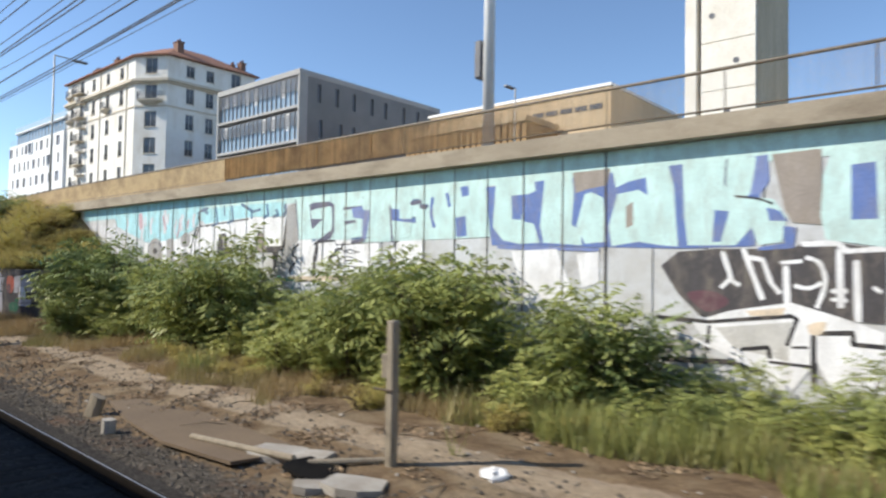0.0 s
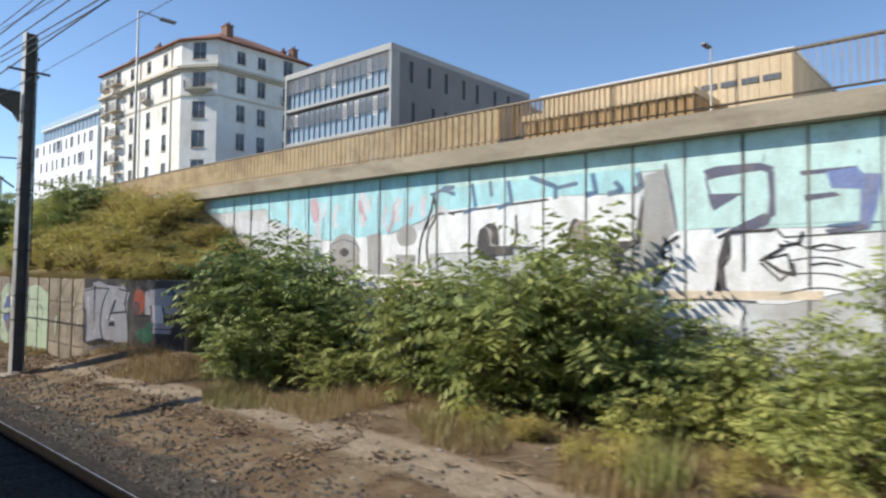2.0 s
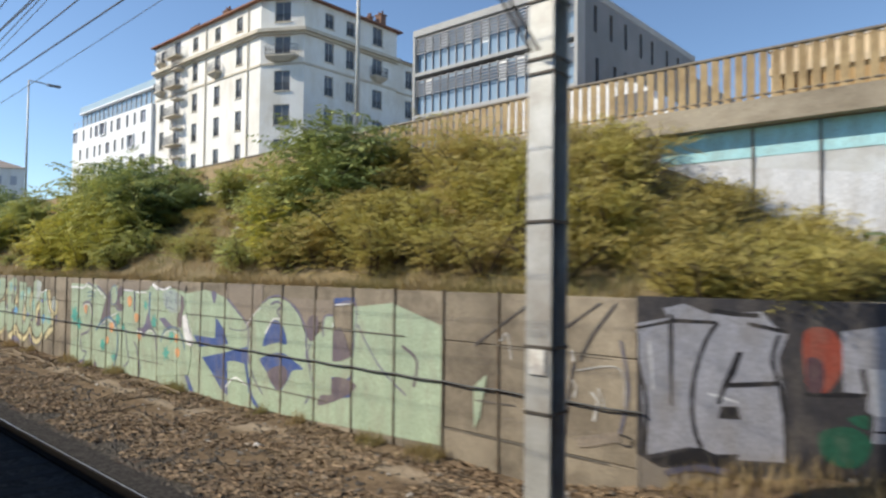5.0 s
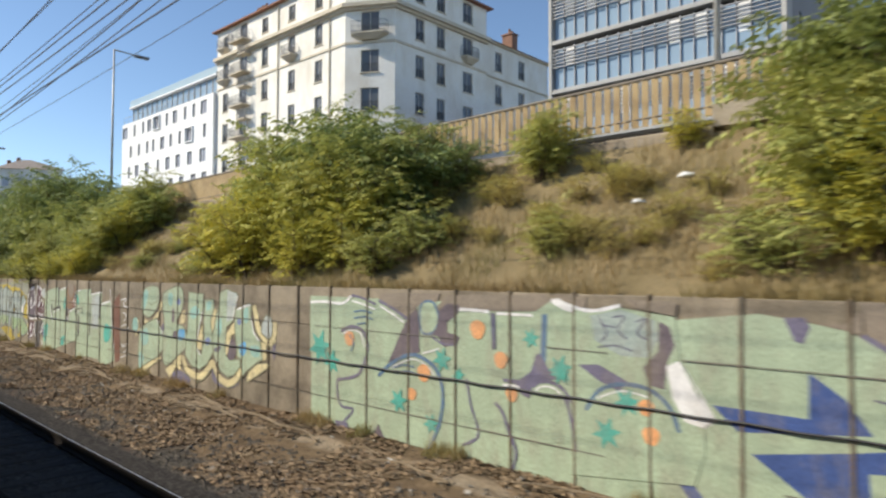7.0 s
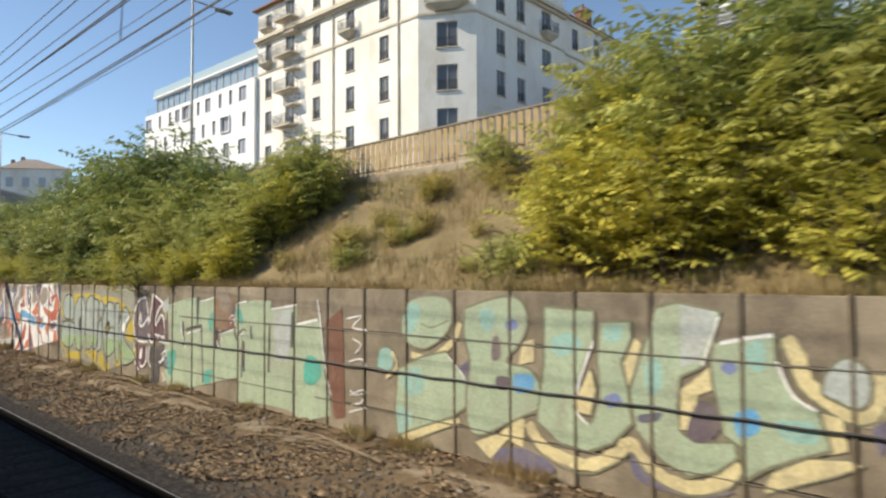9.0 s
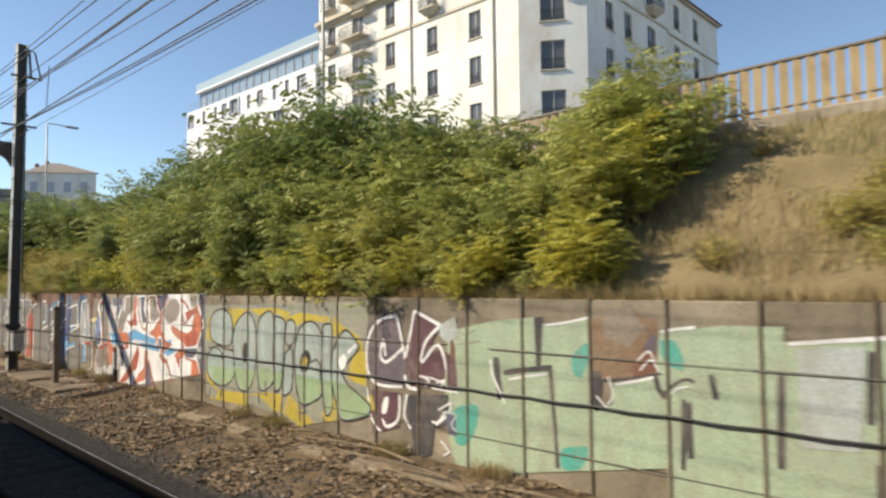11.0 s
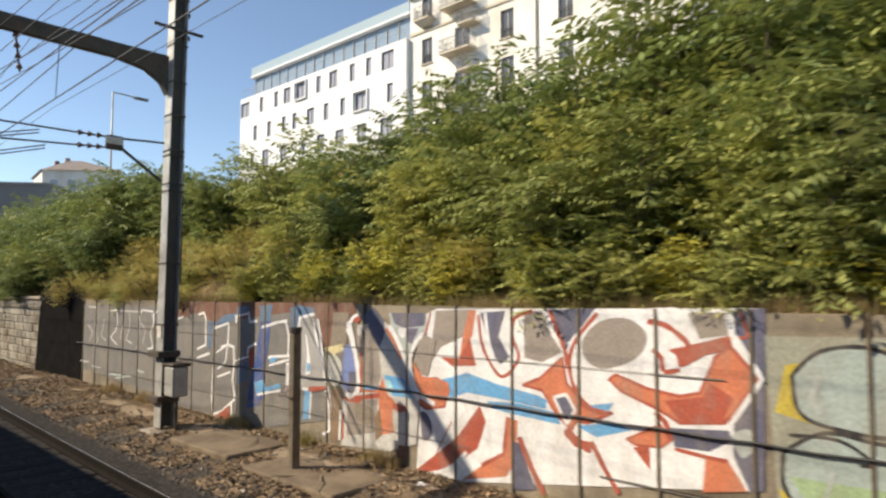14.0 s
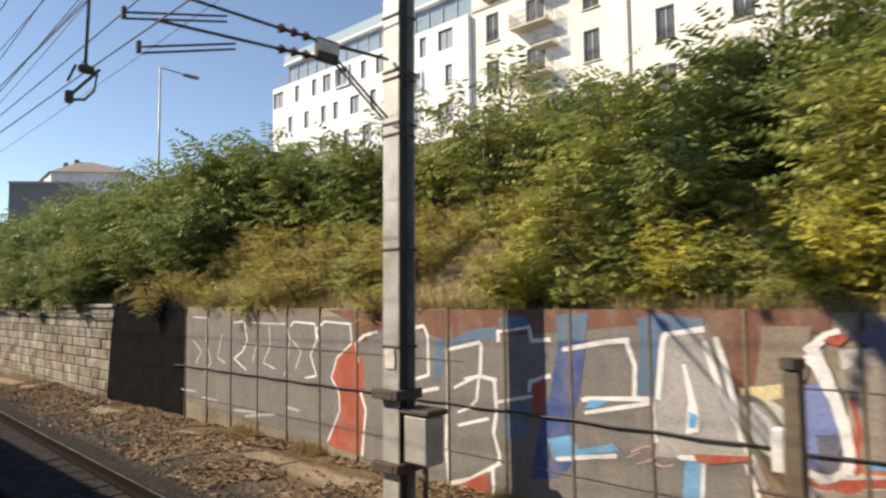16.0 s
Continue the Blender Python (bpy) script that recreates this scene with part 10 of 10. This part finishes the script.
while len(spots) < 46000:
    y, x = gr.uniform(-2, 33.5), gr.uniform(6.6, 11.8)
    if noise.noise((x * 0.6, y * 0.6, 7.0)) + (x - 7.6) * 0.22 > 0.05:
        (spots if noise.noise((x * 0.5, y * 0.5, 12.0)) > (0.15 if y < 9 else -0.6 if y < 22 else -0.7) else green).append((x, y, ground_z(x, y) - 0.02))
blades("dry_grass", spots, DRY_GRASS, "tall dry grass at the foot of the high wall", "grass", 0.10, 0.42, 0.008)
blades("weeds", green[:30000], WEED, "grey-green weeds at the foot of the high wall", "weeds", 0.25, 0.85, 0.013)


def litter():
    r = random.Random(37)
    rocks, leaves = Shape(), Shape()
    while len(rocks.f) < 8 * 17000:
        y = r.uniform(0, 106)
        d = r.uniform(3.9, 5.9) if r.random() < 0.75 else r.uniform(3.9, 7.5)
        x = track_x(y) + d
        if x > (wall_x(y) - 0.1 if y > 33 else 9) or x < rail_x(y) + (0.5 if y < 34 else 0.62):
            continue
        z, k = ground_z(x, y), r.uniform(0.018, 0.055)
        a = r.uniform(0, math.tau)
        c, q = math.cos(a) * k, math.sin(a) * k
        top = k * r.uniform(0.5, 0.9)
        rocks.add([(x + c, y + q, z), (x - q * r.uniform(0.6, 1), y + c, z + k * 0.2), (x - c, y - q, z), (x + q, y - c * r.uniform(0.6, 1), z + k * 0.2), (x + 0.3 * c, y, z + top), (x, y, z - k * 0.4)],
                  [(0, 1, 4), (1, 2, 4), (2, 3, 4), (3, 0, 4), (1, 0, 5), (2, 1, 5), (3, 2, 5), (0, 3, 5)])
    solid("ballast_stones", rocks, STONE, "loose grey and brown ballast stones", "stones", kind="stuff")
    while len(leaves.f) < 62000:
        y = r.uniform(0, 106)
        x = r.uniform(rail_x(y) + 0.75, (wall_x(y) if y > 33.5 else 9.5))
        if noise.noise((x * 0.9, y * 0.9, 20.0)) < (-0.12 if y > 33 else 0.22) or (y < 33 and x < rail_x(y) + 1.6):
            continue
        z, k, a = ground_z(x, y) + 0.012, r.uniform(0.025, 0.07), r.uniform(0, math.tau)
        c, q = math.cos(a) * k, math.sin(a) * k
        leaves.add([(x + c, y + q, z + r.uniform(0, 0.03)), (x - q * 0.5, y + c * 0.5, z + r.uniform(0, 0.03)), (x - c, y - q, z), (x + q * 0.5, y - c * 0.5, z + r.uniform(0, 0.03))], [(0, 1, 2, 3)])
    solid("fallen_leaves", leaves, DEAD_LEAF, "brown fallen leaves scattered along the wall foot", "leaves", kind="stuff")


litter()

# ---- odds and ends on the ground ----
RUBBLE = material("rubble_slab", (0.42, 0.39, 0.35), (0.32, 0.29, 0.25), 2.0, 0.9, bump=0.4, stain=(0.18, 0.14, 0.10), stain_scale=1.5)
PLASTIC = material("white_plastic", (0.80, 0.80, 0.79), (0.70, 0.69, 0.67), 3.0, 0.5, bump=0.1)
RUSTY_SHEET = material("brown_board", (0.165, 0.118, 0.076), (0.13, 0.092, 0.06), 0.8, 0.9, bump=0.2, fine=20)


def plate(name, x, y, lx, ly, th, rot, tilt, mat, label, category, z=None):
    m = Matrix.Translation((x, y, (ground_z(x, y) if z is None else z) + th * 0.3)) @ Matrix.Rotation(rot, 4, "Z") @ Matrix.Rotation(tilt, 4, "X")
    r = random.Random(int(x * 100 + y * 7))
    s = Shape()
    n = 9
    top = []
    for i in range(n):
        a = i * math.tau / n
        k = 1 / max(abs(math.cos(a)), abs(math.sin(a)))
        top.append((lx / 2 * math.cos(a) * min(k, 1.3) * r.uniform(0.85, 1.0), ly / 2 * math.sin(a) * min(k, 1.3) * r.uniform(0.85, 1.0)))
    s.prism(top, -th / 2, th / 2)
    s.v = [tuple(m @ Vector(p)) for p in s.v]
    return solid(name, s, mat, label, category)


plate("ground_board", 5.0, 12.2, 1.5, 5.8, 0.05, -0.1, 0.0, RUSTY_SHEET, "flat brown board half buried in the ballast", "board")
plate("concrete_slab", 5.1, 9.55, 0.75, 0.95, 0.09, 0.6, 0.06, RUBBLE, "broken pale concrete slab lying on the ground", "slab", )
plate("concrete_slab", 5.3, 9.0, 0.55, 0.7, 0.10, 0.2, -0.08, RUBBLE, "broken pale concrete slab lying on the ground", "slab")
plate("concrete_slab", 4.85, 7.55, 0.6, 0.9, 0.12, 0.5, 0.05, RUBBLE, "broken pale concrete slab lying on the ground", "slab")
plate("concrete_slab", 4.5, 8.0, 0.4, 0.5, 0.10, 1.0, 0.1, RUBBLE, "broken pale concrete slab lying on the ground", "slab")
# Flat black plate laid in place of a dark hole between the slabs.
plate("tar_sheet", 5.0, 8.3, 0.8, 1.2, 0.05, 0.4, 0.12, NEAR_BLACK, "flat black plate standing for a dark hole among the rubble", "sheet")


def crumpled(x, y, z, size, seed):
    """A small crumpled bag: an uneven folded ball, flat underneath."""
    r = random.Random(seed)
    s = Shape()
    n, m = 9, 5
    for j in range(m + 1):
        lat = j / m * math.pi / 2
        for i in range(n):
            a = i * math.tau / n
            k = size * r.uniform(0.65, 1.15)
            s.v.append((x + k * math.cos(lat) * math.cos(a), y + 1.3 * k * math.cos(lat) * math.sin(a), z - 0.02 + 0.7 * k * math.sin(lat)))
    for j in range(m):
        for i in range(n):
            s.f.append((j * n + i, j * n + (i + 1) % n, (j + 1) * n + (i + 1) % n, (j + 1) * n + i))
            s.m.append(0)
    solid("plastic_bag", s, PLASTIC, "crumpled white plastic bag lying on the ground", "rubbish")


for x, y, size in ((6.25, 6.35, 0.2), (5.9, 39.7, 0.09), (6.6, 48.9, 0.08), (7.3, 80.4, 0.1)):
    crumpled(x, y, ground_z(x, y), size, int(y * 10))
for x, y, size in ((10.2, 45.9, 0.12), (9.55, 46.4, 0.10)):
    crumpled(x, y, bank_z(x, y) + 0.22, size, int(y * 10))
plate("stone_block", 3.98, 12.9, 0.22, 0.2, 0.3, 0.3, 0.1, RUBBLE, "pale broken stone block beside the rail", "stone")
plate("timber_stub", 4.3, 14.3, 0.16, 0.3, 0.5, 0.5, 0.35, WEATHERED, "short leaning timber stub in the ballast", "timber")
solid("timber_pole", Shape().tube([(4.6, 11.2, 0.12), (4.9, 8.9, 0.16)], 0.05, 8), WEATHERED, "fallen weathered pole on the ballast", "timber")
solid("timber_pole", Shape().tube([(5.0, 8.7, 0.12), (5.75, 7.9, 0.16)], 0.045, 8), WEATHERED, "fallen weathered pole on the ballast", "timber")
# concrete aprons by the second mast
PATH_CONCRETE = material("dusty_concrete", (0.235, 0.18, 0.12), (0.15, 0.112, 0.075), 1.6, 0.97, bump=0.5, stain=(0.13, 0.09, 0.06), stain_scale=1.6, stain_amount=0.8)
solid("concrete_apron", Shape().slab((6.25, 83.9, -0.1), (7.5, 86.0, 0.125), 0.03), PATH_CONCRETE, "dusty concrete apron beside the mast", "apron")
solid("concrete_apron", Shape().slab((6.1, 80.9, -0.1), (7.3, 83.2, 0.12), 0.03), PATH_CONCRETE, "dusty concrete apron beside the rusty post", "apron")


def scraps():
    r = random.Random(77)
    s = Shape()
    while len(s.f) < 6 * 1000:
        y = r.uniform(0, 100)
        x = r.uniform(track_x(y) + 4.6, wall_x(y) - 0.2 if y > 33 else 9.6)
        k = r.uniform(0.012, 0.042)
        m = Matrix.Translation((x, y, ground_z(x, y) + k * 0.4)) @ Euler((r.uniform(-0.5, 0.5), r.uniform(-0.5, 0.5), r.uniform(0, 3))).to_matrix().to_4x4()
        s.box((-k, -k * r.uniform(0.4, 1), -k * 0.3), (k, k * 0.7, k * 0.3), turn=m)
    solid("litter_scraps", s, RUBBLE_LIGHT, "small pale scraps of stone and litter", "litter", kind="stuff")
    t = Shape()
    for i in range(130):
        y = r.uniform(2, 98)
        x = r.uniform(track_x(y) + 5.3, wall_x(y) - 0.15 if y > 33 else 9.0)
        a, k = r.uniform(0, math.tau), r.uniform(0.3, 1.1)
        z = ground_z(x, y) + 0.03
        t.tube([(x, y, z), (x + k * 0.5 * math.cos(a) + 0.05, y + k * 0.5 * math.sin(a), z + 0.05), (x + k * math.cos(a), y + k * math.sin(a), z + 0.02)], [0.014, 0.01, 0.004], 5)
    for i in range(14):
        y = r.uniform(42, 70)
        x, k = wall_x(y) - r.uniform(0.25, 1.1), r.uniform(1.4, 3.2)
        pts = [(x - 0.12 * q * k + r.uniform(-0.06, 0.06), y + q * k, ground_z(x, y) + 0.05 + 0.12 * math.sin(q * 3.0)) for q in (0.0, 0.25, 0.5, 0.75, 1.0)]
        t.tube(pts, [0.022, 0.02, 0.016, 0.012, 0.006], 5)
    solid("fallen_twigs", t, BRANCH_PALE, "dry fallen twigs along the wall foot", "twigs", kind="stuff")


RUBBLE_LIGHT = material("pale_scraps", (0.42, 0.385, 0.335), (0.21, 0.18, 0.145), 5.0, 0.85, bump=0.2, island=0.3)
BRANCH_PALE = material("dry_twig", (0.30, 0.23, 0.15), (0.20, 0.15, 0.10), 4.0, 0.9, bump=0.2)
scraps()
